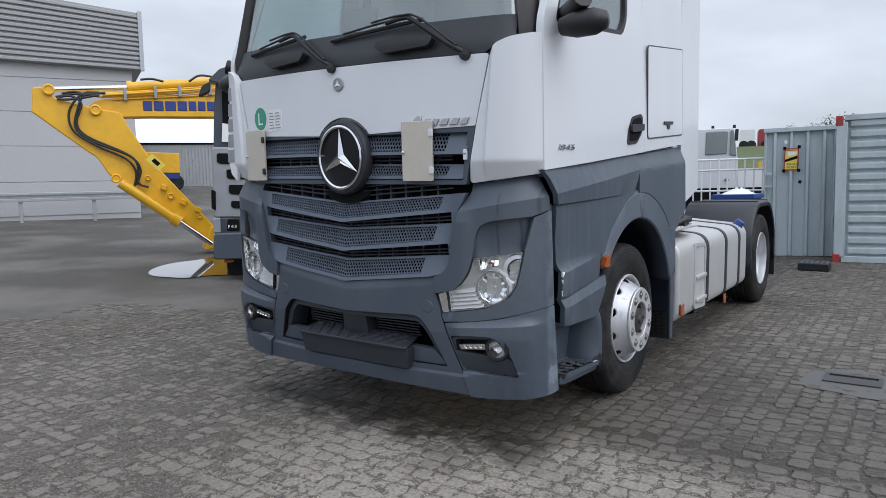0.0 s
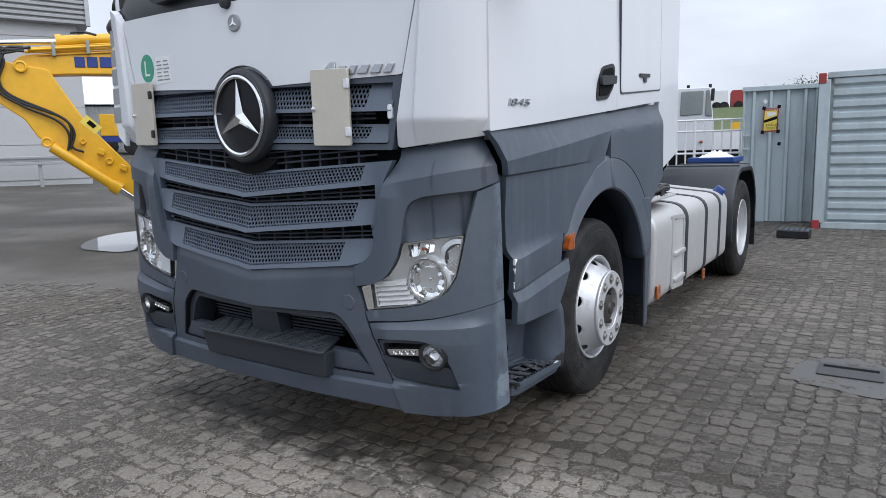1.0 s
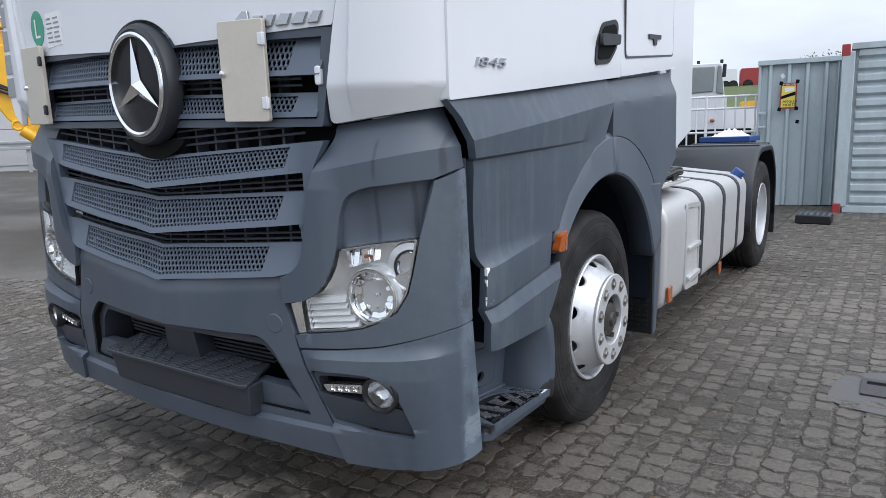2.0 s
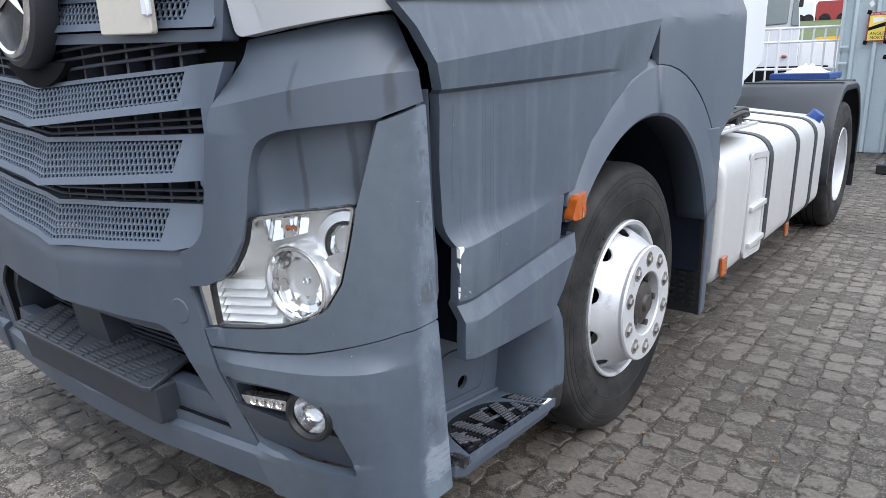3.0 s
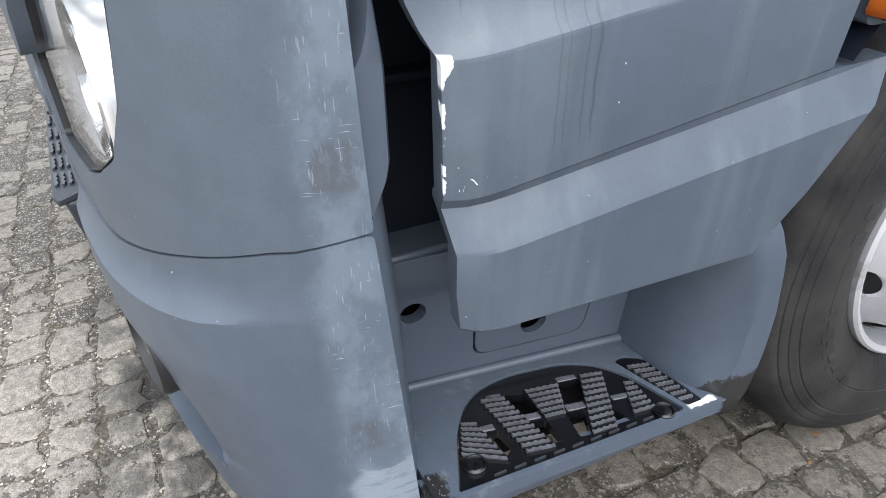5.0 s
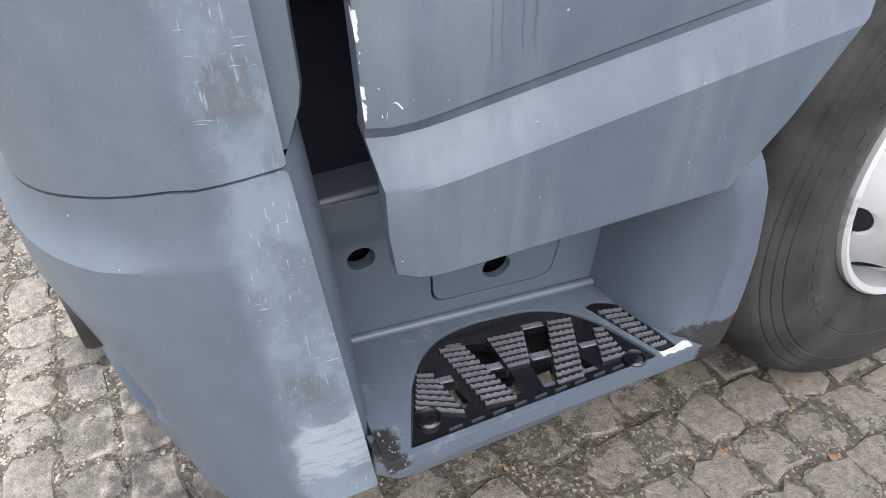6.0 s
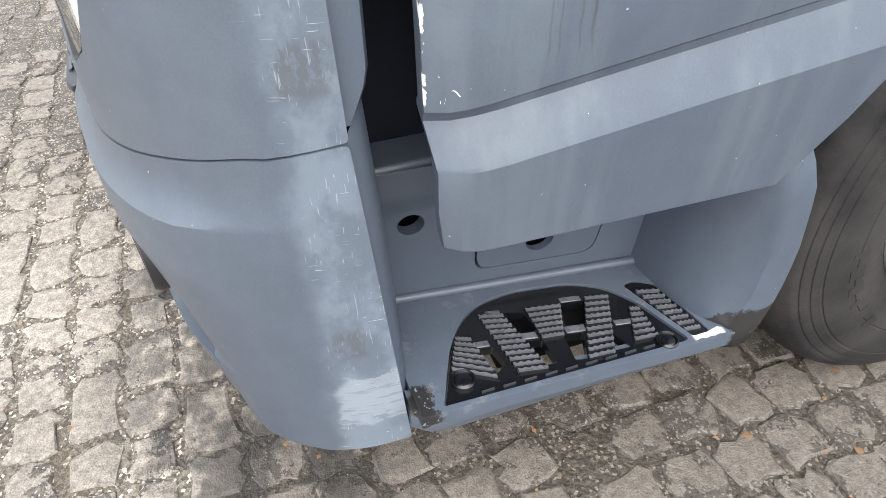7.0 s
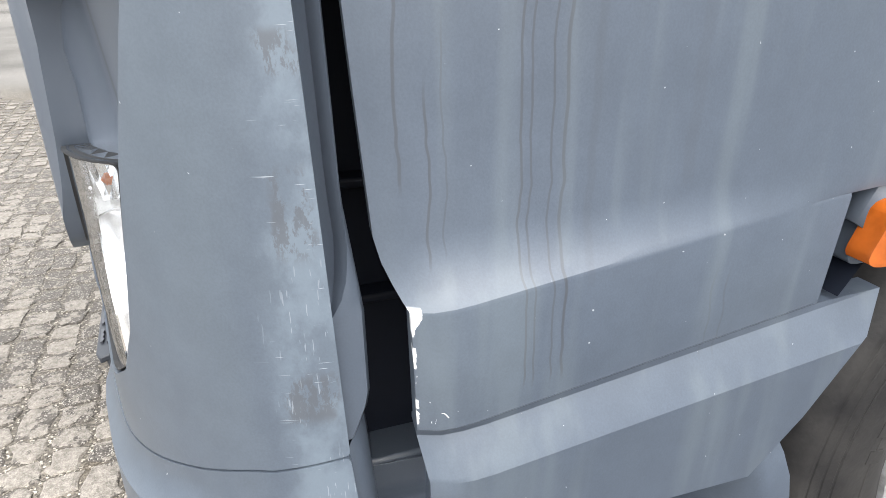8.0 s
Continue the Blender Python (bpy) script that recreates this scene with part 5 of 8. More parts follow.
# flap behind the front wheel
bm = bmesh.new()
prism(bm, [(2.02, 1.05), (2.28, 1.04), (2.31, 0.9), (2.24, 0.215), (2.18, 0.20), (2.20, 0.6), (2.14, 0.86)], 0.0, 0.03, lambda u, v, d: Vector((1.165 - d, u, v)))
part("rear_arch_lip", bm, "grey", TRUCK, "", 0.006)
bm = bmesh.new()
box(bm, 0.72, 1.16, 2.17, 2.21, 0.21, 1.02)
for r in range(26):
    for c in range(9):
        box(bm, 0.76 + c * 0.044, 0.785 + c * 0.044, 2.160, 2.172, 0.25 + r * 0.028, 0.264 + r * 0.028)
part("mud_flap", bm, "black", TRUCK, "black studded mud flap")


# step niche between bumper corner and wheel
def hole_ring(c, r, n=20):
    return [(c[0] + r * math.cos(2 * math.pi * k / n), c[1] + r * math.sin(2 * math.pi * k / n)) for k in range(n)]


def niche_x(y, z):
    return 0.948 + 0.072 * (y - 0.46) + 0.10 * (z - 0.36) + 0.012 * max(0.0, min(1.0, (z - 0.545) / 0.02))


PLATE = rounded([(0.558, 0.400), (0.738, 0.391), (0.756, 0.55), (0.552, 0.56)], 0.022)
part("niche_back", sheet([[(0.30, 0.352), (0.845, 0.340), (0.84, 0.617), (0.30, 0.617)], hole_ring((0.462, 0.514), 0.018), [(0.655 + (y - 0.655) * 1.03, 0.475 + (z - 0.475) * 1.05) for y, z in PLATE]],
                         lambda y, z, d: Vector((niche_x(y, z) - d, y, z)), 0.02, 0.05, 0.02), "grey", TRUCK, "", 0.003)
part("niche_plate", sheet([PLATE, hole_ring((0.650, 0.437), 0.021)], lambda y, z, d: Vector((niche_x(y, z) + 0.001 - d, y, z)), 0.012, 0.05, 0.05), "grey", TRUCK, "grey cover plate with a round hole", 0.002)
# a black box gives the niche's holes their deep shade
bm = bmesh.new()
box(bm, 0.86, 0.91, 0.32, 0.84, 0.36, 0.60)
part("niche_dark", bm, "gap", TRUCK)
bm = bmesh.new()
box(bm, 0.86, 0.982, 0.36, 0.62, 0.610, 0.624)
part("niche_ledge", bm, "grey", TRUCK, "", 0.005)
# right-hand wall of the niche, bending out to the wheel arch
LIP_IN = [(0.30, 0.868), (0.35, 0.862), (0.41, 0.882), (0.49, 0.885), (0.58, 0.868), (0.64, 0.850), (0.70, 0.84)]
LIP_OUT = [(0.30, 0.905), (0.36, 0.930), (0.42, 0.938), (0.478, 0.937), (0.582, 0.916), (0.66, 0.890), (0.82, 0.88)]
bm = bmesh.new()
rows = []
for i in range(15):
    z = 0.305 + 0.495 * i / 14
    tuck = 0.022 * max(0.0, min(1.0, (z - 0.61) / 0.05))
    yi, yo = interp(z, *LIP_IN), interp(z, *LIP_OUT)
    row = []
    for k in range(11):
        f = k / 10
        row.append((0.955 + 0.03 * (z - 0.3) + 0.19 * f - 0.012 * f ** 6 - tuck * f, 0.812 + (yi - 0.812) * (0.25 * f + 0.75 * f ** 3.2), z))
    row += [(1.146 - tuck, yi + 0.006, z), (1.150 - tuck, yi + 0.016, z), (1.150 - tuck - 0.2 * max(0, yo - 0.92), yo, z), (1.10 - tuck, yo + 0.006, z)]
    rows.append([bm.verts.new(Vector(p)) for p in row])
for p, r in zip(rows[:-1], rows[1:]):
    for k in range(len(p) - 1):
        bm.faces.new((p[k], p[k + 1], r[k + 1], r[k]))
ob = part("niche_side", bm, "grey_edge", TRUCK, "grey wall bending out to the wheel arch, its lip worn", angle=30)
ob.modifiers.new("thick", "SOLIDIFY").thickness = 0.01
# floor and rail of the step
STEP_Z = lambda y: 0.366 - 0.055 * (y - 0.48)
TREAD = rounded([(0.444, 1.1435), (0.482, 1.060), (0.512, 1.018), (0.548, 0.993), (0.600, 0.984), (0.690, 0.992), (0.738, 1.014), (0.770, 1.055), (0.804, 1.1435)], [.004, .01, .02, .02, .03, .03, .03, .02, .01])
PAD = rounded([(0.772, 1.021), (0.790, 1.017), (0.822, 1.033), (0.842, 1.138), (0.814, 1.139)], [.008, .01, .015, .004, .004])


def grown(poly, g):
    cy, cx = sum(p[0] for p in poly) / len(poly), sum(p[1] for p in poly) / len(poly)
    return [(y + g * (y - cy) / math.hypot(y - cy, x - cx), x + g * (x - cx) / math.hypot(y - cy, x - cx)) for y, x in poly]


bm = sheet([[(0.405, 0.945), (0.86, 0.972), (0.875, 1.1535), (0.410, 1.1535)], grown(TREAD, 0.003), grown(PAD, 0.002)],
           lambda y, x, d: Vector((x, y, STEP_Z(y) - d)), 0.025, 0.06)
part("step_floor", bm, "rail_worn", TRUCK, "", 0.004)
bm = bmesh.new()
tube(bm, [Vector((0.952 + 0.072 * (y - 0.46), y, STEP_Z(y) + 0.003)) for y in (0.41, 0.52, 0.64, 0.76, 0.83)], 0.0075, 10)
part("floor_fillet", bm, "grey", TRUCK, angle=80)
bm = sheet([[(0.402, 0.364), (0.60, 0.353), (0.86, 0.339), (0.895, 0.345), (0.905, 0.305), (0.86, 0.288), (0.60, 0.300), (0.425, 0.312), (0.402, 0.316)]],
           lambda y, z, d: Vector((1.150 - 0.02 * max(0, min(1, (0.43 - y) / 0.03)) - 0.25 * max(0, y - 0.87) - 0.4 * max(0, 0.33 - z) - d * (1 + 0.0), y, z)), 0.03, 0.05, 0.012)
rail = part("step_rail", bm, "rail_worn", TRUCK, "grey step edge, torn and scraped at both ends", 0.008, angle=50)
# black tread insert: a plate with openings, five bars of scalloped ribs, two bolts
HOLES = ([(0.509, 1.070), (0.536, 1.074), (0.541, 1.100), (0.527, 1.113)], [(0.578, 1.019), (0.603, 1.027), (0.607, 1.059), (0.584, 1.058)], [(0.585, 1.078), (0.607, 1.083), (0.610, 1.120), (0.590, 1.119)],
         [(0.666, 1.027), (0.698, 1.032), (0.682, 1.067), (0.654, 1.064)], [(0.642, 1.084), (0.667, 1.088), (0.653, 1.126), (0.638, 1.124)], [(0.708, 1.102), (0.720, 1.127), (0.699, 1.126)])
insert = part("step_tread", sheet([TREAD] + [rounded(grown(h, 0.0035), 0.003) for h in HOLES], lambda y, x, d: Vector((x, y, STEP_Z(y) - 0.003 - d)), 0.016, 0.08), "black_shiny", TRUCK, "wet black ribbed step tread", 0.0025)


def ribbed(bar, corners, pitch, parent, teeth):
    """Scalloped ribs across the four-cornered bar (two far corners, two near ones)."""
    (ya, xa), (yb, xb), (yc, xc), (yd, xd) = corners
    n = max(3, round(((xd - xa) + (xc - xb)) / 2 / pitch))
    for k in range(n):
        f = (k + 0.25) / n
        y0, x0, y1, x1 = ya + (yd - ya) * f, xa + (xd - xa) * f, yb + (yc - yb) * f, xb + (xc - xb) * f
        bm = bmesh.new()
        w = 0.0046
        line = [(y1, x1 + w), (y0, x0 + w)]
        for t in range(teeth * 2 + 1):
            g = t / (teeth * 2)
            line.append((y0 + (y1 - y0) * g, x0 + (x1 - x0) * g + (0.0020 if t % 2 else 0.0)))
        prism(bm, line, 0.0, 0.006, lambda u, v, d: Vector((v, u, STEP_Z(u) + 0.003 - d - 0.12 * (v - x0 - (x1 - x0) * (u - y0) / (y1 - y0)))))
        part("tread_rib", bm, "tread_light", parent)


for corners, teeth in (([(0.494, 1.040), (0.513, 1.047), (0.524, 1.128), (0.468, 1.096)], 4), ([(0.539, 1.011), (0.573, 1.019), (0.595, 1.133), (0.554, 1.127)], 4), ([(0.609, 1.019), (0.662, 1.026), (0.638, 1.086), (0.609, 1.083)], 5),
                       ([(0.704, 1.023), (0.739, 1.030), (0.690, 1.136), (0.651, 1.135)], 4), ([(0.757, 1.062), (0.770, 1.066), (0.767, 1.128), (0.728, 1.126)], 3)):
    bm = bmesh.new()
    prism(bm, corners, 0.0, 0.008, lambda u, v, d: Vector((v, u, STEP_Z(u) - 0.001 - d)))
    bar = part("tread_bar", bm, "black_shiny", insert)
    ribbed(bar, corners, 0.0105, bar, teeth)
bm = bmesh.new()
box(bm, 0.985, 1.068, 0.548, 0.715, 0.300, 0.318)
part("tread_bracket", bm, "gap", insert, bevel=0.004)
# flat bridges that tie the bars together over the openings
for yc, xc, w, h in ((0.520, 1.062, 0.030, 0.011), (0.562, 1.013, 0.022, 0.009), (0.592, 1.068, 0.026, 0.012), (0.682, 1.021, 0.032, 0.010), (0.662, 1.076, 0.030, 0.013), (0.735, 1.085, 0.028, 0.010)):
    bm = bmesh.new()
    prism(bm, [(yc - w / 2, xc - h / 2 - 0.002), (yc + w / 2, xc - h / 2 + 0.002), (yc + w / 2, xc + h / 2 + 0.002), (yc - w / 2, xc + h / 2 - 0.002)], 0.0, 0.006, lambda u, v, d: Vector((v, u, STEP_Z(u) - 0.0015 - d)))
    part("tread_bridge", bm, "tread_light", insert, bevel=0.0015)
pad = part("tread_pad", sheet([PAD], lambda y, x, d: Vector((x, y, STEP_Z(y) - 0.002 - d)), 0.012, 0.04), "black_shiny", TRUCK, "small black ribbed pad beside the tread", 0.002)
ribbed(pad, [(0.783, 1.034), (0.818, 1.042), (0.835, 1.134), (0.812, 1.133)], 0.0115, pad, 4)
for y, x in ((0.479, 1.114), (0.774, 1.136)):
    bm = bmesh.new()
    lathe(bm, [(0.0160, 0.006), (0.0160, -0.0012), (0.0140, -0.0022), (0.0122, 0.0010), (0.0100, -0.0006), (0.001, -0.0008)], lambda u, v, d: Vector((x + u, y + v, STEP_Z(y) + 0.001 - d)), 24)
    part("step_bolt", bm, "black_shiny", insert)
bm = bmesh.new()
for k in range(9):
    y0 = 0.495 + 0.030 * k
    box(bm, 1.1375, 1.1395, y0, y0 + 0.017, STEP_Z(y0) - 0.003, STEP_Z(y0) + 0.0005)
part("edge_rib", bm, "holder", insert)

# orange marker lamp on the arch
bm = sheet([rounded([(0.922, 0.884), (0.998, 0.890), (1.034, 0.970), (0.942, 0.953)], 0.018)], lambda y, z, d: Vector((1.181 - 5.0 * (y - 0.968) ** 2 - d, y, z)), 0.03, 0.02)
part("side_marker", bm, "orange", TRUCK, "orange side marker lamp", 0.006)
bm = sheet([rounded([(0.928, 0.876), (1.000, 0.882), (1.036, 0.972), (0.946, 0.956)], 0.012)], lambda y, z, d: Vector((1.152 - 5.0 * (y - 0.968) ** 2 - d, y, z)), 0.03, 0.02)
part("marker_base", bm, "grey", TRUCK, "", 0.004)

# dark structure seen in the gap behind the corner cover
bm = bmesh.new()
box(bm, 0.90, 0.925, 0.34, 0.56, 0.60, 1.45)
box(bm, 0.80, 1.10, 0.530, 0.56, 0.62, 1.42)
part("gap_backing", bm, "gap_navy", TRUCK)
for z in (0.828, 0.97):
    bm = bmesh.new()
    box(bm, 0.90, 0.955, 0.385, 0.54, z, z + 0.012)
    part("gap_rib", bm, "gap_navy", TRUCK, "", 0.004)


def rear_edge(z):
    """Where the corner cover and the bumper corner end, as y at the height z."""
    return interp(z, (0.28, 0.402), (0.754, 0.366), (1.262, 0.350), (1.40, 0.345))


# rolled flange behind the corner cover: a trough with a raised rim that dies out at its foot
def flange(rows):
    bm = bmesh.new()
    vs = [[bm.verts.new(p) for p in row] for row in rows]
    for p, q in zip(vs[:-1], vs[1:]):
        for k in range(len(p) - 1):
            bm.faces.new((p[k], p[k + 1], q[k + 1], q[k]))
    return bm


rows = []
for i in range(31):
    z = 0.762 + 0.515 * i / 30
    e = rear_edge(z)
    back = interp(z, (0.745, 0.371), (0.805, 0.396), (0.90, 0.396), (0.96, 0.389), (1.01, 0.383), (1.17, 0.380), (1.40, 0.378))
    rim = interp(z, (0.895, e), (0.91, e + 0.35 * (back - e)), (0.935, e + 0.65 * (back - e)), (0.965, e + 0.86 * (back - e)), (1.01, back - 0.002))
    k = max(0.0, min(1.0, (rim - e) / 0.020))
    rows.append([Vector(p) for p in ((1.100, e - 0.012, z), (1.104, e, z), (1.104 - 0.020 * k, e + (rim - e) * 0.35, z), (1.103 - 0.024 * k, e + (rim - e) * 0.70, z), (1.1025 - 0.003 * k, e + (rim - e) * 0.93, z),
                                     (1.1035, rim + 0.0002, z), (1.1015, max(rim + 0.0015, back - 0.003), z), (1.096, back + 0.0005, z), (1.085, back + 0.001, z))])
part("cover_flange", flange(rows), "grey", TRUCK, "", 0.0, angle=50)
rows = []
for i in range(25):
    z = 0.300 + 0.448 * i / 24
    e = rear_edge(z)
    w = interp(z, (0.30, 0.016), (0.46, 0.024), (0.62, 0.030), (0.748, 0.028))
    rows.append([Vector(p) for p in ((1.100, e - 0.012, z), (1.104, e, z), (1.098, e + w * 0.45, z + 0.02 * max(0.0, (z - 0.6) / 0.15)), (1.080, e + w * 0.85, z + 0.04 * max(0.0, (z - 0.6) / 0.15)), (1.050, e + w, z + 0.045 * max(0.0, (z - 0.6) / 0.15)), (1.000, e + w + 0.004, z + 0.045 * max(0.0, (z - 0.6) / 0.15)), (0.945, e + w + 0.016, z))])
part("bumper_flange", flange(rows), "grey", TRUCK, "", 0.0, angle=60)


# ---------------------------------------------------------------- cab sides, doors
def door_x(y, z):
    return 1.150 - 0.03 * max(0.0, (0.75 - y) / 0.5) ** 1.5 - 0.04 * max(0.0, z - 2.25)


DOOR = rounded([(0.268, 1.452), (1.665, 1.575), (1.625, 2.46), (1.64, 3.0), (0.62, 3.0), (0.272, 2.20)], [.01, .01, 0, .05, .1, .05])
WIN = rounded([(0.38, 2.19), (1.28, 2.27), (1.36, 2.38), (1.42, 2.92), (0.66, 2.92)], [.06, .10, .05, .08, .08])
for side in (1, -1):
    tr = (lambda y, z, d: Vector((door_x(y, z) - d, y, z))) if side > 0 else (lambda y, z, d: Vector((2 * XC - door_x(y, z) + d, y - 0.09, z + 0.06)))
    door = part("door", sheet([DOOR, WIN], tr, 0.04, 0.12, 0.2), "white", TRUCK, "white cab door with a dark recessed handle", 0.006, angle=30)
    w = part("window", sheet([WIN], lambda y, z, d, tr=tr: tr(y, z, d + 0.02), 0.005, 0.2), "glass", door)
    part("window_seal", sheet([WIN, [(0.95 + (y - 0.95) * 0.94, 2.62 + (z - 2.62) * 0.93) for y, z in WIN]], lambda y, z, d, tr=tr: tr(y, z, d + 0.004), 0.02, 0.2), "black", door)
    part("rear_panel", sheet([rounded([(1.673, 1.578), (2.56, 1.66), (2.56, 3.2), (1.66, 3.2)], 0.01)], lambda y, z, d, tr=tr: tr(y, z, d + 0.002), 0.04, 0.15), "white", TRUCK, "", 0.006)
    hatch = part("locker_flap", sheet([rounded([(1.73, 1.67), (2.50, 1.73), (2.51, 2.36), (1.735, 2.275)], 0.03)], lambda y, z, d, tr=tr: tr(y, z, d - 0.0022), 0.012, 0.15), "white", TRUCK, "white locker flap", 0.003)
    part("flap_lock", sheet([rounded([(2.05, 1.800), (2.05, 1.778), (2.125, 1.780), (2.135, 1.752), (2.175, 1.754), (2.182, 1.785), (2.25, 1.790), (2.25, 1.812)], 0.003)], lambda y, z, d, tr=tr: tr(y, z, d - 0.010), 0.006, 0), "grey_dark", hatch)
    # a black strip stands in for the shade in the gap behind the door
    part("door_seal", sheet([[(1.60, 1.560), (1.70, 1.570), (1.69, 3.05), (1.60, 3.05)]], lambda y, z, d, tr=tr: tr(y, z, d + 0.026), 0.02, 0.1), "gap", TRUCK)
    # a dark sheet behind the flap draws the shade of its seam
    part("flap_seam", sheet([rounded([(1.722, 1.661), (2.508, 1.722), (2.518, 2.369), (1.727, 2.283)], 0.03)], lambda y, z, d, tr=tr: tr(y, z, d - 0.0006), 0.006, 0.15), "grey_mid", hatch)
    HAN = rounded([(1.335, 1.61), (1.50, 1.625), (1.60, 1.70), (1.615, 1.80), (1.58, 1.82), (1.42, 1.79), (1.35, 1.70)], 0.03)
    hd = part("door_handle", sheet([HAN], lambda y, z, d, tr=tr: tr(y, z, d - 0.006), 0.02, 0.05), "black", door, "", 0.006)
    part("handle_bowl", sheet([[(1.48 + (y - 1.48) * 0.8, 1.715 + (z - 1.715) * 0.78) for y, z in HAN]], lambda y, z, d, tr=tr: tr(y, z, d - 0.009), 0.004, 0), "gap", hd)
    part("grip", sheet([rounded([(1.375, 1.69), (1.59, 1.71), (1.60, 1.755), (1.38, 1.74)], 0.015)], lambda y, z, d, tr=tr: tr(y, z, d - 0.025), 0.018, 0.05), "grey_dark", hd, "", 0.006)
    ext = sheet([[(2.568, 1.17), (3.10, 1.30), (3.14, 3.3), (2.568, 3.3)]], lambda y, z, d, side=side: Vector((1.125 - 0.03 * (y - 2.57) - d, y, z)) if side > 0 else Vector((2 * XC - 1.125 + d, y - 0.09, z)), 0.03, 0.15)
    part("rear_deflector", ext, "white", TRUCK, "white side deflector behind the cab", 0.006)
bm = bmesh.new()
box(bm, -1.16, 1.06, 0.75, 2.56, 3.16, 3.22)
part("roof", bm, "white", TRUCK, "", 0.05)
bm = bmesh.new()
box(bm, -1.16, 1.07, 2.50, 2.55, 1.3, 3.2)
part("cab_back", bm, "white", TRUCK)
bm = bmesh.new()
box(bm, -1.10, 1.02, 0.40, 2.5, 1.48, 1.52)
part("cab_floor", bm, "interior", TRUCK)
bm = bmesh.new()
box(bm, -1.1, 1.04, 0.33, 0.75, 1.9, 2.26)
part("dashboard", bm, "interior", TRUCK, "", 0.05)
bm = bmesh.new()
box(bm, -0.85, 0.80, 0.45, 2.5, 0.62, 1.30)
part("engine_block", bm, "gap", TRUCK)
# sensor box behind the screen, mirrors, grab handles, wipers
fpanel("sensor_box", [rounded([(-0.09, 2.16), (0.15, 2.16), (0.15, 2.40), (-0.07, 2.40)], 0.03)], "grey_dark", 0.11, 0.05, lambda s, z: 0.22 * (z - 2.235))
for side, oy in ((1, 0.0), (-1, 0.0)):
    bm = bmesh.new()
    lathe(bm, [(0.001, -0.13), (0.05, -0.12), (0.075, -0.05), (0.075, 0.04), (0.05, 0.09), (0.001, 0.10)], lambda u, v, d: Vector((XC + side * (1.36 + d * 1.1), 0.34 + u * 0.9, 2.155 + v * 0.85)), 24)
    mir = part("mirror", bm, "black", TRUCK, "black wing mirror housing", angle=60)
    bm = bmesh.new()
    tube(bm, smooth_path([(XC + side * 1.16, 0.50, 2.22), (XC + side * 1.25, 0.40, 2.16), (XC + side * 1.31, 0.36, 2.15)]), 0.035, 10)
    tube(bm, smooth_path([(XC + side * 1.16, 0.50, 2.24), (XC + side * 1.30, 0.36, 2.25), (XC + side * 1.36, 0.30, 2.27)]), 0.05, 10)
    part("mirror_arm", bm, "black", mir, angle=60)
for s0 in (0.45, -0.435):
    grab = fpanel("grab_handle", [rounded([(s0 - 0.175, 2.128), (s0 - 0.160, 2.162), (s0 + 0.150, 2.168), (s0 + 0.178, 2.150), (s0 + 0.155, 2.110), (s0 - 0.120, 2.092)], [.01, .015, .02, .015, .02, .02])],
                  "black", -0.030, 0.05, lambda s, z: 0.25 * max(0.0, z - 2.13), label="black grab handle under the windscreen", bevel=0.012, dv=0.02)
for s0, s1, s2 in ((0.80, 0.44, -0.09), (-0.05, -0.40, -0.84)):
    bm = bmesh.new()
    tube(bm, smooth_path([front_at(AR(s0), 2.06, -0.01), front_at(AR(s0 - 0.1), 2.12, -0.015), front_at(AR(s1 + 0.06), 2.255, 0.01), front_at(AR(s1), 2.275, 0.02), front_at(AR(s1 - 0.12), 2.262, 0.03)]), 0.013, 8)
    arm = part("wiper", bm, "black", TRUCK, "black windscreen wiper", angle=60)
    bm = bmesh.new()
    tube(bm, [front_at(AR(s1 + 0.10 + (s2 - s1 - 0.10) * f), 2.262 - 0.05 * f, 0.045) for f in (0, .25, .5, .75, 1)], 0.011, 6)
    tube(bm, smooth_path([front_at(AR(s0 - 0.04), 2.10, -0.022), front_at(AR(s1 + 0.10), 2.262, -0.004), front_at(AR(s1 - 0.02), 2.288, 0.012), front_at(AR(s1 - 0.22), 2.276, 0.03)]), 0.006, 6)
    tube(bm, [front_at(AR(s1 - 0.02 + (s2 - s1 + 0.12) * f), 2.284 - 0.045 * f, 0.036) for f in (0, .5, 1)], 0.006, 6)
    part("wiper_blade", bm, "black", arm)
    bm = bmesh.new()
    lathe(bm, [(0.03, 0.03), (0.028, -0.02), (0.001, -0.025)], lambda u, v, d: front_at(AR(s0 + u), 2.05 + v, d), 18)
    part("pivot_cap", bm, "black", arm)


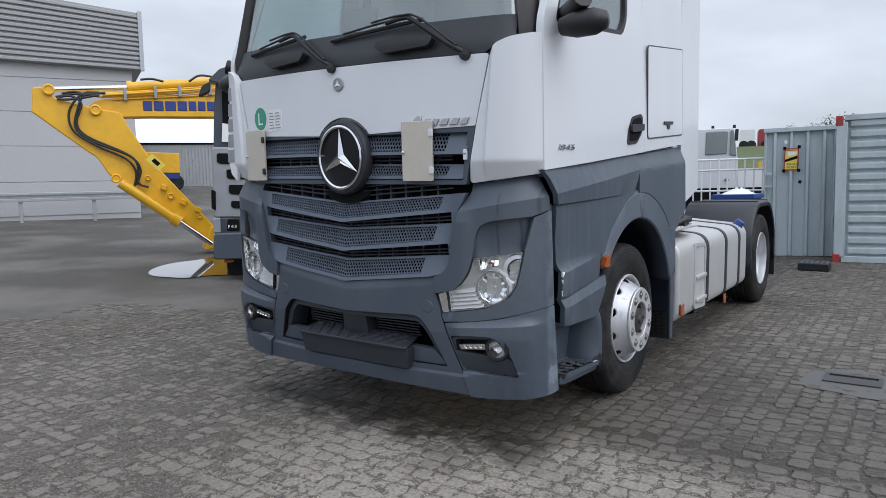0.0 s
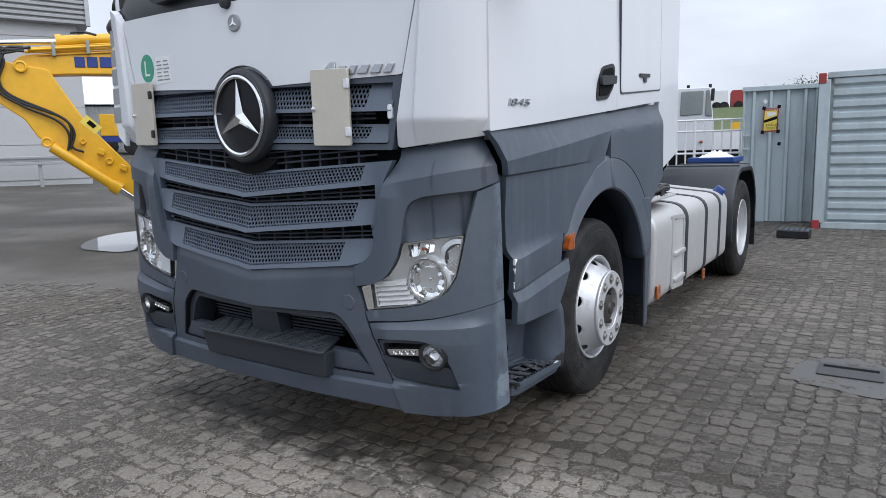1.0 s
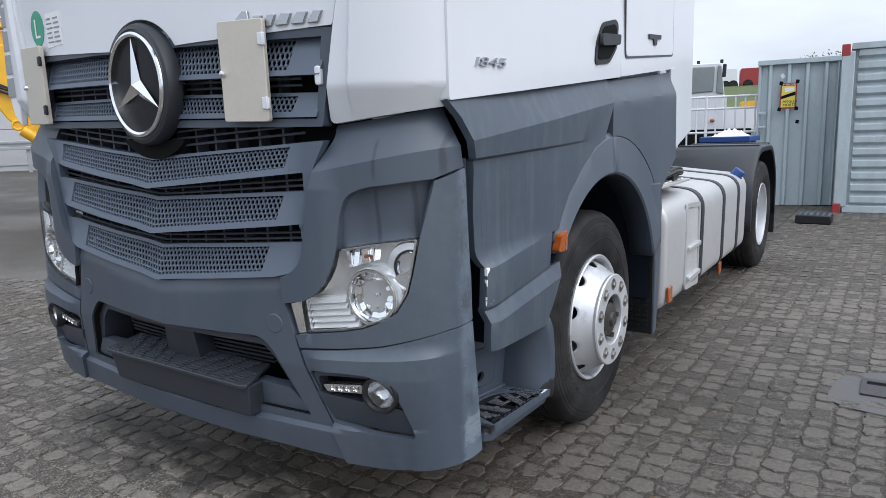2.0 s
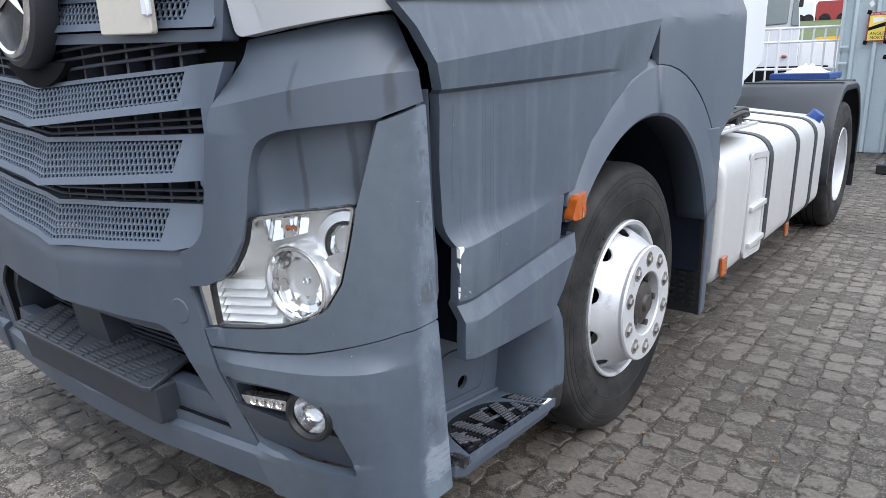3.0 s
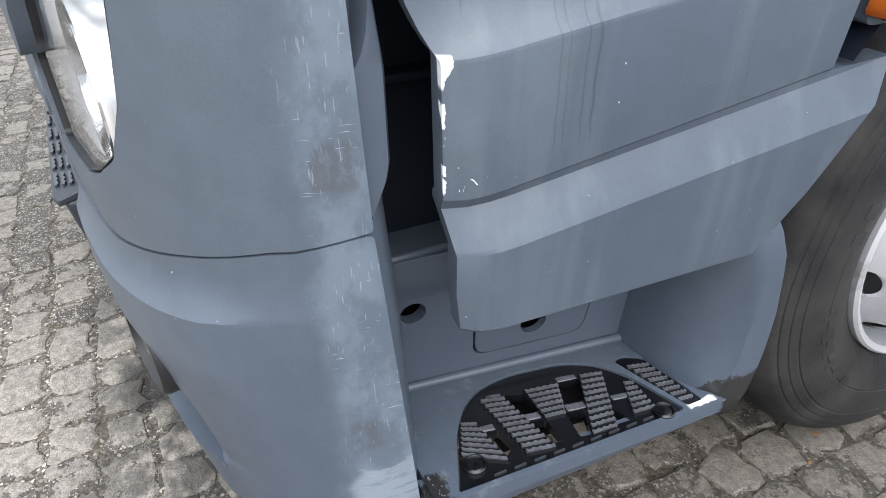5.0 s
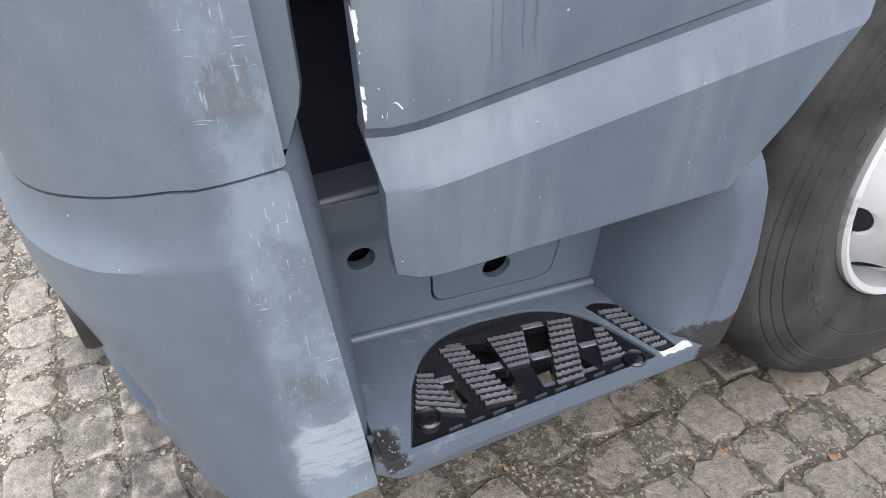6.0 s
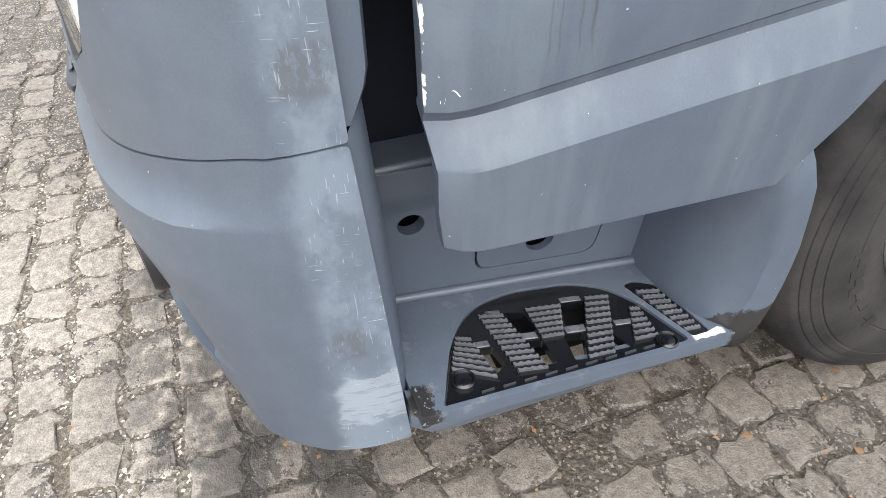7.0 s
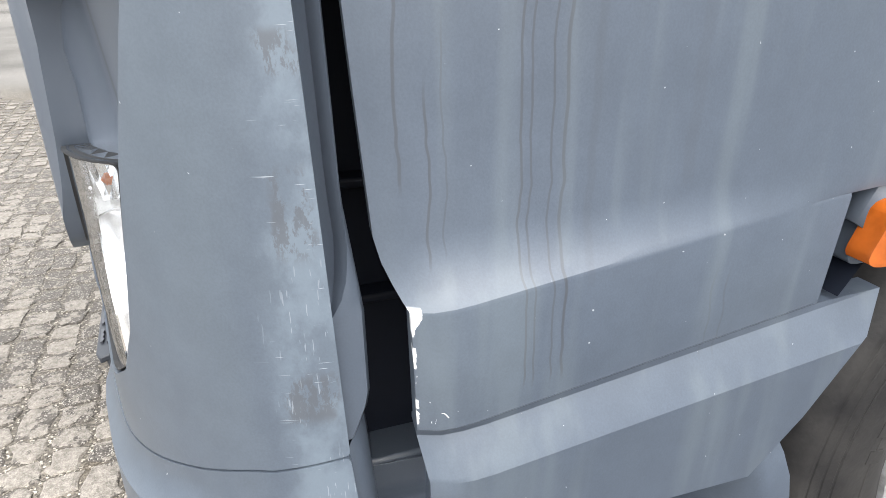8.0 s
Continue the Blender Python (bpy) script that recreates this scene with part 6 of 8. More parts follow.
# ---------------------------------------------------------------- wheels
def wheel(name, x_face, yc, steer, parent, label):
    """A truck wheel whose outer sidewall lies at x_face; a front wheel's hub stands proud, a rear one is dished."""
    sg = 1
    at = lambda u, v, d: Vector((x_face - d, yc + 0.978 * u, 0.4885 + 0.978 * v))
    R = WR
    bm = bmesh.new()
    prof = [(0.288, 0.036), (0.300, 0.020), (0.318, 0.010), (0.338, 0.003), (0.360, -0.003), (0.372, -0.0045), (0.374, -0.0030), (0.376, -0.0050), (0.402, -0.0055), (0.414, -0.0045), (0.428, -0.0028), (0.429, -0.0012), (0.432, -0.0010), (0.434, -0.0020), (0.447, 0.0008), (0.448, 0.0024), (0.451, 0.0030), (0.453, 0.0025), (0.464, 0.0058), (0.465, 0.0075), (0.468, 0.0082), (0.470, 0.0080), (0.479, 0.0122), (0.481, 0.0145), (0.488, 0.019), (0.499, 0.036), (R, 0.06)]
    for g in (0.10, 0.145, 0.19, 0.235):
        prof += [(R, g - 0.005), (R - 0.012, g - 0.003), (R - 0.012, g + 0.003), (R, g + 0.005)]
    prof += [(R, 0.27), (0.488, 0.305), (0.44, 0.325), (0.300, 0.30)]
    lathe(bm, prof, at, 72)
    w = part(name, bm, "tyre", parent, label, angle=32)
    bm = bmesh.new()
    lathe(bm, [(0.276, 0.20), (0.276, 0.03), (0.281, 0.012), (0.292, 0.007), (0.297, 0.012), (0.297, 0.035), (0.288, 0.04)], at, 60)
    part("rim_flange", bm, "rim", w, "silver rim flange")
    bm = bmesh.new()
    if steer:
        # dished disc with ten hand holes, bulging out to the bolting face
        prof = [(0.277, 0.078), (0.268, 0.052), (0.256, 0.0285), (0.243, 0.003), (0.228, -0.020), (0.214, -0.046), (0.208, -0.055)]
        run = [0.0]
        for (r0, d0), (r1, d1) in zip(prof[:-1], prof[1:]):
            run.append(run[-1] + math.hypot(r1 - r0, d1 - d0))
        arc_r = 0.25

        def disc_at(u, v, d):
            a, r, dd = u / arc_r, float(np.interp(v, run, [k[0] for k in prof])), float(np.interp(v, run, [k[1] for k in prof]))
            return at(r * math.cos(a), r * math.sin(a), dd + d)
        step = 2 * math.pi * arc_r / 10
        bm.free()
        loops = [[(0.0, 0.0), (10 * step, 0.0), (10 * step, run[-1]), (0.0, run[-1])]]
        loops += [[(step * (k + 0.5) + 0.030 * math.cos(t * math.pi / 10), run[-1] * 0.40 + 0.029 * math.sin(t * math.pi / 10)) for t in range(20)] for k in range(10)]
        bm = sheet(loops, disc_at, 0.010, step / 6, run[-1] / 7)
        bmesh.ops.remove_doubles(bm, verts=bm.verts[:], dist=1e-5)
        disc = part("rim", bm, "rim", w, "silver steel rim with ten hand holes", angle=40)
        bm = bmesh.new()
        lathe(bm, [(0.205, -0.045), (0.213, -0.068), (0.209, -0.074), (0.120, -0.074), (0.116, -0.070), (0.112, -0.02)], at, 60)
        part("bolting_ring", bm, "rim", w, "flat silver bolting ring")
        for k in range(10):
            a = 2 * math.pi * (k + 0.5) / 10
            c = (0.1675 * math.cos(a), 0.1675 * math.sin(a))
            bm = bmesh.new()
            seat = bmesh.new()
            lathe(seat, [(0.0285, -0.0735), (0.0275, -0.0752), (0.001, -0.0752)], lambda u, v, d: at(c[0] + u, c[1] + v, d), 20)
            part("nut_seat", seat, "steel", w)
            lathe(bm, [(0.0165, -0.074), (0.0160, -0.081), (0.012, -0.084), (0.001, -0.084)], lambda u, v, d: at(c[0] + u, c[1] + v, d), 6)
            part("wheel_nut", bm, "steel", w, angle=30)
        bm = bmesh.new()
        lathe(bm, [(0.106, -0.02), (0.10, -0.030), (0.082, -0.032), (0.078, -0.058), (0.060, -0.066), (0.034, -0.068), (0.03, -0.080), (0.001, -0.082)], at, 36)
        for k in range(5):
            a = 2 * math.pi * k / 5
            lathe(bm, [(0.013, -0.03), (0.013, -0.066), (0.001, -0.068)], lambda u, v, d: at(0.088 * math.cos(a) + u, 0.088 * math.sin(a) + v, d), 8)
        part("hub", bm, "hub_dirty", w, "greasy hub")
    else:
        lathe(bm, [(0.287, 0.06), (0.27, 0.09), (0.265, 0.14), (0.22, 0.19), (0.17, 0.205), (0.13, 0.20), (0.125, 0.12), (0.09, 0.10), (0.001, 0.10)], at, 48)
        part("rim", bm, "rim", w, "dished silver rim")
    bm = bmesh.new()
    lathe(bm, [(0.30, 0.30), (0.001, 0.30)], at, 24)
    part("brake_backing", bm, "gap", w)
    # raised marks on the sidewall, too worn to read
    if steer:
        for k in range(13):
            a0 = radians(128 + 7.0 * k + (16 if k > 6 else 0))
            bm = bmesh.new()
            wd = (0.022, 0.012, 0.026)[k % 3]
            prism(bm, [(-wd / 2, -0.013), (wd / 2, -0.013), (wd / 2, 0.013), (-wd / 2, 0.013)], -0.0066, -0.003, lambda u, v, d: at((0.372 + v) * math.cos(a0) - u * math.sin(a0), (0.372 + v) * math.sin(a0) + u * math.cos(a0), d + 0.0008))
            part("sidewall_mark", bm, "tyre", w)
    return w


wheel("front_wheel", 1.128, WY, True, TRUCK, "black truck tyre on a silver ten-hole rim")
wheel("rear_wheel", 1.212, 5.36, False, TRUCK, "black rear tyre on a dished silver rim")
for nm, xf, yc in (("front_wheel", -0.95, WY - 0.09), ("rear_wheel", -1.02, 5.27), ("rear_wheel", 0.86, 5.36)):
    bm = bmesh.new()
    lathe(bm, [(0.001, 0.02), (0.28, 0.02), (0.31, 0.0), (0.45, 0.0), (WR, 0.05), (WR, 0.26), (0.45, 0.3), (0.001, 0.3)], lambda u, v, d: Vector((xf - d, yc + u, WZ + 0.02 + v)), 40)
    part(nm, bm, "tyre", TRUCK)

# chassis, tank, wings
bm = bmesh.new()
box(bm, 0.28, 0.36, 1.6, 6.4, 0.62, 0.92)
box(bm, -0.44, -0.36, 1.6, 6.4, 0.62, 0.92)
for y in (2.7, 3.6, 4.5, 5.4, 6.3):
    box(bm, -0.44, 0.36, y, y + 0.1, 0.66, 0.86)
part("chassis", bm, "gap", TRUCK, "", 0.008)
T0, T1 = 2.30, 4.62
TP = rounded([(1.19, 0.30), (1.20, 0.92), (0.52, 0.99), (0.52, 0.30)], [0.10, 0.13, 0.06, 0.06], 6)
bm = bmesh.new()
prism(bm, TP, T0, T1, lambda u, v, d: Vector((u, d, v)))
tank = part("fuel_tank", bm, "tank", TRUCK, "pale aluminium fuel tank held by three dark straps", 0.03, segs=3)
for y in (3.10, 3.74, 4.27):
    bm = bmesh.new()
    prism(bm, [(0.855 + (u - 0.855) * 1.018, 0.62 + (v - 0.62) * 1.018) for u, v in TP], y - 0.038, y + 0.038, lambda u, v, d: Vector((u, d, v)))
    part("tank_strap", bm, "grey_dark", tank, "", 0.004)
    bm = bmesh.new()
    tube(bm, [(1.10, y, 0.31), (1.08, y - 0.02, 0.25), (1.02, y - 0.03, 0.23)], 0.012)
    part("strap_bolt", bm, "gap", tank)
bm = sheet([rounded([(2.68, 0.35), (3.01, 0.33), (3.03, 0.86), (2.70, 0.88)], 0.04), rounded([(2.715, 0.375), (2.985, 0.36), (3.0, 0.83), (2.73, 0.85)], 0.03)], lambda y, z, d: Vector((1.204 - d, y, z)), 0.012, 0.2)
part("step_frame", bm, "tank", tank, "", 0.004)
bm = bmesh.new()
box(bm, 1.188, 1.198, 2.72, 2.99, 0.37, 0.84)
part("step_recess", bm, "recess_grey", tank)
for z in (0.40, 0.585):
    bm = bmesh.new()
    box(bm, 1.15, 1.222, 2.72, 2.995, z, z + 0.03)
    part("tank_step", bm, "tank", tank, "", 0.006)
bm = bmesh.new()
box(bm, 0.75, 1.16, 2.32, 2.92, 1.0, 1.015)
for i in range(7):
    for j in range(5):
        lathe(bm, [(0.022, 0.0), (0.018, -0.012), (0.010, -0.012), (0.008, 0)], lambda u, v, d: Vector((0.80 + j * 0.078 + u, 2.37 + i * 0.083 + v, 1.012 - d)), 10)
walk_plate = part("catwalk", bm, "tank", TRUCK, "perforated aluminium catwalk plate", 0.003)
bm = bmesh.new()
for i in range(7):
    for j in range(5):
        lathe(bm, [(0.017, 0.006), (0.017, -0.0135), (0.001, -0.0135)], lambda u, v, d: Vector((0.80 + j * 0.078 + u, 2.37 + i * 0.083 + v, 1.012 - d)), 10)
part("punched_holes", bm, "gap", walk_plate)
bm = bmesh.new()
lathe(bm, [(0.001, -0.05), (0.040, -0.05), (0.046, -0.042), (0.046, -0.01), (0.052, 0.0), (0.052, 0.03)], lambda u, v, d: Vector((1.135 + 0.8 * u - 0.6 * d, 4.50 + v, 0.915 - 0.6 * u - 0.8 * d)), 24)
part("filler_cap", bm, "binblue", TRUCK, "blue filler cap", 0.004)
bm = bmesh.new()
lathe(bm, [(0.001, -0.05), (0.07, -0.05), (0.075, -0.04), (0.075, 0.0)], lambda u, v, d: Vector((0.92 + u, 3.1 + v, 0.98 - d)), 24)
part("fuel_cap", bm, "grey_dark", TRUCK, "dark fuel cap", 0.004)
for k, (y, x, w) in enumerate(((2.40, 1.02, 0.10), (2.66, 1.08, 0.08), (2.95, 1.0, 0.12))):
    bm = bmesh.new()
    box(bm, x - 0.05, x + 0.05, y, y + w, 1.0, 1.05 + 0.015 * k)
    tube(bm, smooth_path([(x, y - 0.10, 1.03), (x + 0.06, y + 0.02, 1.07), (x + 0.04, y + 0.18, 1.05), (x - 0.1, y + 0.26, 1.03)]), 0.014)
    part("valve_block", bm, "hose", TRUCK, "black valve with a hose", 0.006)
for y, x, z in ((2.335, 1.203, 0.40), (3.93, 1.14, 0.245)):
    bm = bmesh.new()
    box(bm, x - 0.006, x + 0.008, y - 0.02, y + 0.055, z - 0.045, z + 0.045)
    part("reflector", bm, "orange", TRUCK, "small orange reflector", 0.004)
for k in range(3):
    bm = bmesh.new()
    y0 = 2.45 + 0.12 * k
    tube(bm, smooth_path([(0.2 + 0.1 * k, y0 - 0.2, 1.3), (0.45, y0, 1.08 + 0.03 * k), (0.75, y0 + 0.25, 1.05), (0.95, y0 + 0.5, 1.06), (0.70, y0 + 0.75, 1.08), (0.3, y0 + 0.9, 1.05)]), 0.018)
    part("air_line", bm, "hose", TRUCK)
bm = bmesh.new()
rows = []
for i in range(21):
    a = radians(-12 + 204 * i / 20)
    c, s = math.cos(a), math.sin(a)
    y, z = 5.36 + 0.68 * max(-1, min(1, c * 1.05)), 0.55 + 0.58 * min(0.90, max(s, -1)) / 0.9
    rows.append([bm.verts.new((x, y, z)) for x in (0.50, 1.19)] + [bm.verts.new((1.225, 5.36 + (y - 5.36) * 0.985, 0.55 + (z - 0.55) * 0.97)), bm.verts.new((1.225, 5.36 + (y - 5.36) * 0.93, 0.55 + (z - 0.55) * 0.90))])
for p, q in zip(rows[:-1], rows[1:]):
    for k in range(3):
        bm.faces.new((p[k], p[k + 1], q[k + 1], q[k]))
ob = part("rear_wing", bm, "grey_dark", TRUCK, "dark plastic wing over the rear wheel", angle=40)
sol = ob.modifiers.new("thick", "SOLIDIFY")
sol.thickness = 0.012
for y in (5.1, 5.62):
    bm = bmesh.new()
    box(bm, 0.5, 1.20, y, y + 0.06, 1.118, 1.138)
    part("wing_rib", bm, "grey_dark", ob, "", 0.004)
bm = bmesh.new()
box(bm, 0.55, 1.22, 6.03, 6.05, 0.22, 0.62)
part("mud_flap", bm, "black", TRUCK)


# ---------------------------------------------------------------- yard, far side: building, hall, excavator, second truck
def frame_at(x, y, yaw, k=1.0):
    """Local places: u sideways, v up, d away; k: size about the eye's height."""
    m = pose(x, y, 0, 0, 0, yaw)
    return lambda u, v, d: m @ Vector((u * k, d * k, 1.387 + (v - 1.387) * k))


B = frame_at(-21.67, 8.85, 64.5)
hall = thing("warehouse", (-21.67, 8.85, 0.6), "grey panelled warehouse with a ribbed fascia and a steel guard rail", "building")
bm = bmesh.new()
prism(bm, [(-22, 0.3), (2.2, 0.3), (2.2, 5.95), (-22, 5.95)], 0.0, 20.0, B)
part("wall", bm, "wall_grey", hall)
for z0, z1 in ((0.72, 1.86), (1.88, 3.08), (3.10, 4.24), (4.26, 5.38), (5.40, 5.95)):
    bm = bmesh.new()
    prism(bm, [(-22, z0), (2.19, z0), (2.19, z1), (-22, z1)], -0.03, 0.01, B)
    part("cladding_panel", bm, "wall_grey", hall, "", 0.006)
fas = bmesh.new()
prism(fas, [(-22, 6.4), (2.52, 5.78), (2.55, 7.78), (-22, 9.9)], -0.25, 19.0, B)
fascia = part("fascia", fas, "rib_grey", hall, "grey horizontally ribbed fascia")
for k in range(12):
    bm = bmesh.new()
    f0, f1 = k / 12, (k + 0.62) / 12
    za, zb = 5.80 + 1.96 * f0, 5.80 + 1.96 * f1
    ya, yb = 6.42 + 3.44 * f0, 6.42 + 3.44 * f1
    prism(bm, [(-22, ya), (2.50, za), (2.50, zb), (-22, yb)], -0.33, -0.24, B)
    part("rib", bm, "rib_grey", fascia, "", 0.02)
bm = bmesh.new()
prism(bm, [(2.46, 5.76), (2.60, 5.76), (2.62, 7.84), (2.48, 7.84)], -0.36, -0.2, B)
part("corner_trim", bm, "galv", fascia, "", 0.01)
bm = bmesh.new()
prism(bm, [(-22, 1.24), (2.16, 1.22), (2.16, 1.32), (-22, 1.34)], -1.05, -1.0, B)
prism(bm, [(-22, 1.44), (2.16, 1.42), (2.16, 1.50), (-22, 1.54)], -1.05, -1.0, B)
prism(bm, [(-22, 1.34), (2.16, 1.32), (2.16, 1.42), (-22, 1.44)], -0.98, -0.96, B)
rail2 = thing("guard_rail", (-21.67, 8.85, 0.7), "galvanised steel guard rail on posts before the warehouse", "guard rail")
part("beam", bm, "galv", rail2, "", 0.01)
for u in [-1.48 + 2.15 * k for k in range(-8, 2)]:
    bm = bmesh.new()
    prism(bm, [(u - 0.06, 0.5), (u + 0.06, 0.5), (u + 0.06, 1.3), (u - 0.06, 1.3)], -0.95, -0.85, B)
    part("post", bm, "galv", rail2, "", 0.01)

H = frame_at(-30.79, 19.1, 56.8)
tent = thing("storage_hall", (-30.79, 19.1, 1.5), "white-roofed storage hall with ribbed grey walls", "hall")
bm = bmesh.new()
prism(bm, [(-12, 0.5), (6, 0.5), (6, 4.36), (-12, 4.36)], 6.0, 26.0, H)
part("wall", bm, "galv", tent)
for k in range(90):
    bm = bmesh.new()
    prism(bm, [(-12 + 0.2 * k, 0.7), (-11.9 + 0.2 * k, 0.7), (-11.9 + 0.2 * k, 4.4), (-12 + 0.2 * k, 4.4)], 5.93, 6.0, H)
    part("wall_rib", bm, "galv", tent)
bm = bmesh.new()
for u, v, d in ((-12.3, 4.5, 5.7), (6.3, 4.5, 5.7), (6.3, 7.4, 16), (-12.3, 7.4, 16), (-12.3, 4.5, 26), (6.3, 4.5, 26)):
    bm.verts.new(H(u, v, d))
bm.verts.ensure_lookup_table()
v = bm.verts
for q in ((0, 1, 2, 3), (3, 2, 5, 4), (0, 3, 4), (1, 5, 2)):
    bm.faces.new([v[i] for i in q])
part("roof", bm, "tent", tent, "white sheet roof")
yb = thing("box_trailer", H(-0.8, 0.9, 0.0), "yellow box trailer with a blue lower edge", "trailer")
bm = bmesh.new()
prism(bm, [(-1.74, 2.50), (0.02, 2.46), (0.02, 3.55), (-1.74, 3.62)], 0.0, 2.0, H)
part("box_body", bm, "yellow", yb, "", 0.03)
bm = bmesh.new()
prism(bm, [(-1.74, 2.2), (0.0, 2.16), (0.0, 2.45), (-1.74, 2.49)], 0.03, 1.95, H)
part("skirt", bm, "blue", yb)
for u in (-1.4, -0.25):
    bm = bmesh.new()
    lathe(bm, [(0.001, 0.05), (0.2, 0.05), (0.42, 0.05), (0.45, 0.1), (0.45, 0.3)], lambda a, b, d: H(u + a, 1.95 + b, d), 24)
    part("wheel", bm, "tyre", yb)

E_ = frame_at(-9.54, 4.02, 60.8)
exc = thing("excavator_arm", (-9.54, 4.02, 0.4), "yellow excavator boom and stick lowered to the ground, with black hoses", "excavator")


def beam(name, poly, d0, d1, mat, parent, label="", bevel=0.02):
    bm = bmesh.new()
    prism(bm, poly, d0, d1, E_)
    return part(name, bm, mat, parent, label, bevel)


stick = beam("stick", rounded([(-1.38, 3.0), (-1.36, 3.30), (-1.22, 3.33), (-1.10, 3.25), (-1.02, 3.13), (-0.45, 2.98), (0.02, 2.90), (0.16, 2.62), (0.52, 1.98), (1.56, 0.72), (1.56, 0.42), (1.40, 0.42), (0.30, 1.42), (-0.10, 1.68), (-0.24, 1.75), (-0.42, 2.08), (-0.55, 2.17), (-1.40, 2.88)], [.02, .04, .05, .03, .06, .1, .06, .02, .1, 0, 0, 0, .1, .06, .06, .1, .05, .02]), 0.0, 0.34, "yellow", exc, "yellow box-section stick")
boom = beam("boom", rounded([(-0.50, 3.02), (-0.36, 3.12), (0.20, 3.20), (3.2, 3.42), (3.2, 2.86), (0.5, 2.83), (-0.20, 2.80), (-0.42, 2.84)], [.08, .05, .1, 0, 0, .1, .05, .08]), 0.05, 0.42, "yellow", exc, "yellow box-section boom with blue lettering bars")
for c, r in (((-1.10, 3.27), 0.10), ((-0.38, 2.93), 0.10), ((-0.12, 1.68), 0.09), ((0.42, 1.68), 0.05), ((0.80, 1.33), 0.06), ((1.30, 0.92), 0.05)):
    bm = bmesh.new()
    lathe(bm, [(r, 0.0), (r, -0.06), (r * 0.7, -0.07), (r * 0.6, -0.05), (0.001, -0.05)], lambda u, v, d: E_(c[0] + u, c[1] + v, d), 20)
    part("pin", bm, "yellow", stick, "", 0.006)


def rod(name, a, b, r, mat, parent, d=0.1, label=""):
    bm = bmesh.new()
    tube(bm, [E_(*a, d), E_(*b, d)], r, 14)
    return part(name, bm, mat, parent, label, angle=60)


rod("piston_rod", (-1.08, 3.30), (0.30, 3.385), 0.05, "chrome", boom, 0.17, "bright piston rod")
cyl = rod("cylinder", (0.20, 3.38), (1.9, 3.55), 0.10, "yellow", boom, 0.17, "yellow hydraulic cylinder")
rod("cylinder_collar", (0.17, 3.378), (0.26, 3.386), 0.125, "yellow", cyl, 0.17)
rod("pipe", (-0.30, 3.17), (1.9, 3.36), 0.025, "yellow", boom, 0.02)
rod("pipe", (-0.25, 3.20), (1.9, 3.41), 0.022, "yellow", boom, -0.03)
rod("pipe", (-0.20, 3.24), (1.9, 3.46), 0.020, "yellow", boom, 0.06)
rod("pipe", (-0.10, 3.13), (1.9, 3.29), 0.016, "yellow", boom, 0.03)
for u in (0.10, 0.62, 1.05, 1.6):
    beam("pipe_clamp", [(u, 3.10 + 0.10 * u), (u + 0.06, 3.106 + 0.10 * u), (u + 0.05, 3.34 + 0.09 * u), (u, 3.335 + 0.09 * u)], -0.06, 0.05, "silver", boom, "", 0.008)
beam("warning_label", [(0.40, 2.02), (0.62, 1.80), (0.74, 1.92), (0.52, 2.14)], -0.004, 0.0, "sign_yellow", stick, "yellow warning label", 0)
beam("label_mark", [(0.50, 2.00), (0.60, 1.90), (0.66, 1.95), (0.56, 2.05)], -0.007, -0.003, "gap", stick, "", 0)
for u, v in ((-0.05, 1.55), (0.10, 1.48), (0.62, 1.47), (1.22, 1.02), (0.95, 1.18)):
    beam("hose_clamp", rounded([(u, v), (u + 0.11, v - 0.05), (u + 0.13, v + 0.05), (u + 0.03, v + 0.10)], 0.02), -0.07, 0.02, "yellow", stick, "", 0.012)
cyl2 = rod("cylinder", (-0.06, 1.60), (0.88, 0.86), 0.09, "yellow", stick, -0.08, "yellow bucket cylinder")
rod("cylinder_collar", (0.80, 0.92), (0.93, 0.82), 0.12, "yellow", cyl2, -0.08)
rod("piston_rod", (0.88, 0.86), (1.50, 0.36), 0.05, "chrome", stick, -0.08, "bright piston rod")
for pts in ([(-0.95, 3.14), (-0.75, 3.16), (-0.60, 3.02), (-0.70, 2.70), (-0.55, 2.45), (0.05, 2.15), (0.25, 1.95), (0.25, 1.6), (0.42, 1.5)],
            [(-0.35, 3.20), (-0.55, 3.18), (-0.66, 2.95), (-0.72, 2.6), (-0.45, 2.35), (0.12, 2.10), (0.30, 1.85), (0.22, 1.55)],
            [(-0.98, 3.10), (-0.80, 3.10), (-0.55, 3.14), (-0.3, 3.2)],
            [(-0.90, 3.20), (-0.70, 3.24), (-0.50, 3.20), (-0.20, 3.24)], [(-1.0, 3.14), (-0.7, 3.20), (-0.30, 3.17)], [(-0.30, 3.24), (-0.58, 3.20), (-0.80, 2.90), (-0.76, 2.55), (-0.40, 2.28), (0.05, 2.05), (0.22, 1.80), (0.16, 1.45)], [(0.4, 3.50), (0.6, 3.52), (0.8, 3.48)], [(1.25, 3.50), (1.45, 3.62), (1.75, 3.60)]):
    bm = bmesh.new()
    tube(bm, smooth_path([E_(u, v, -0.07) for u, v in pts]), 0.021, 8)
    part("hose", bm, "hose", stick)
x = 0.42
for k, w in enumerate((0.19, 0.20, 0.22, 0.20, 0.17, 0.17, 0.18)):
    bm = bmesh.new()
    za, zb = 2.945 + 0.02 * (x - 0.4), 3.125 + 0.02 * (x - 0.4)
    prism(bm, [(x, za), (x + w - 0.03, za), (x + w - 0.03, zb), (x, zb)], 0.035, 0.052, E_)
    part("lettering_bar", bm, "blue", boom, "blue lettering bar", 0.01)
    x += w
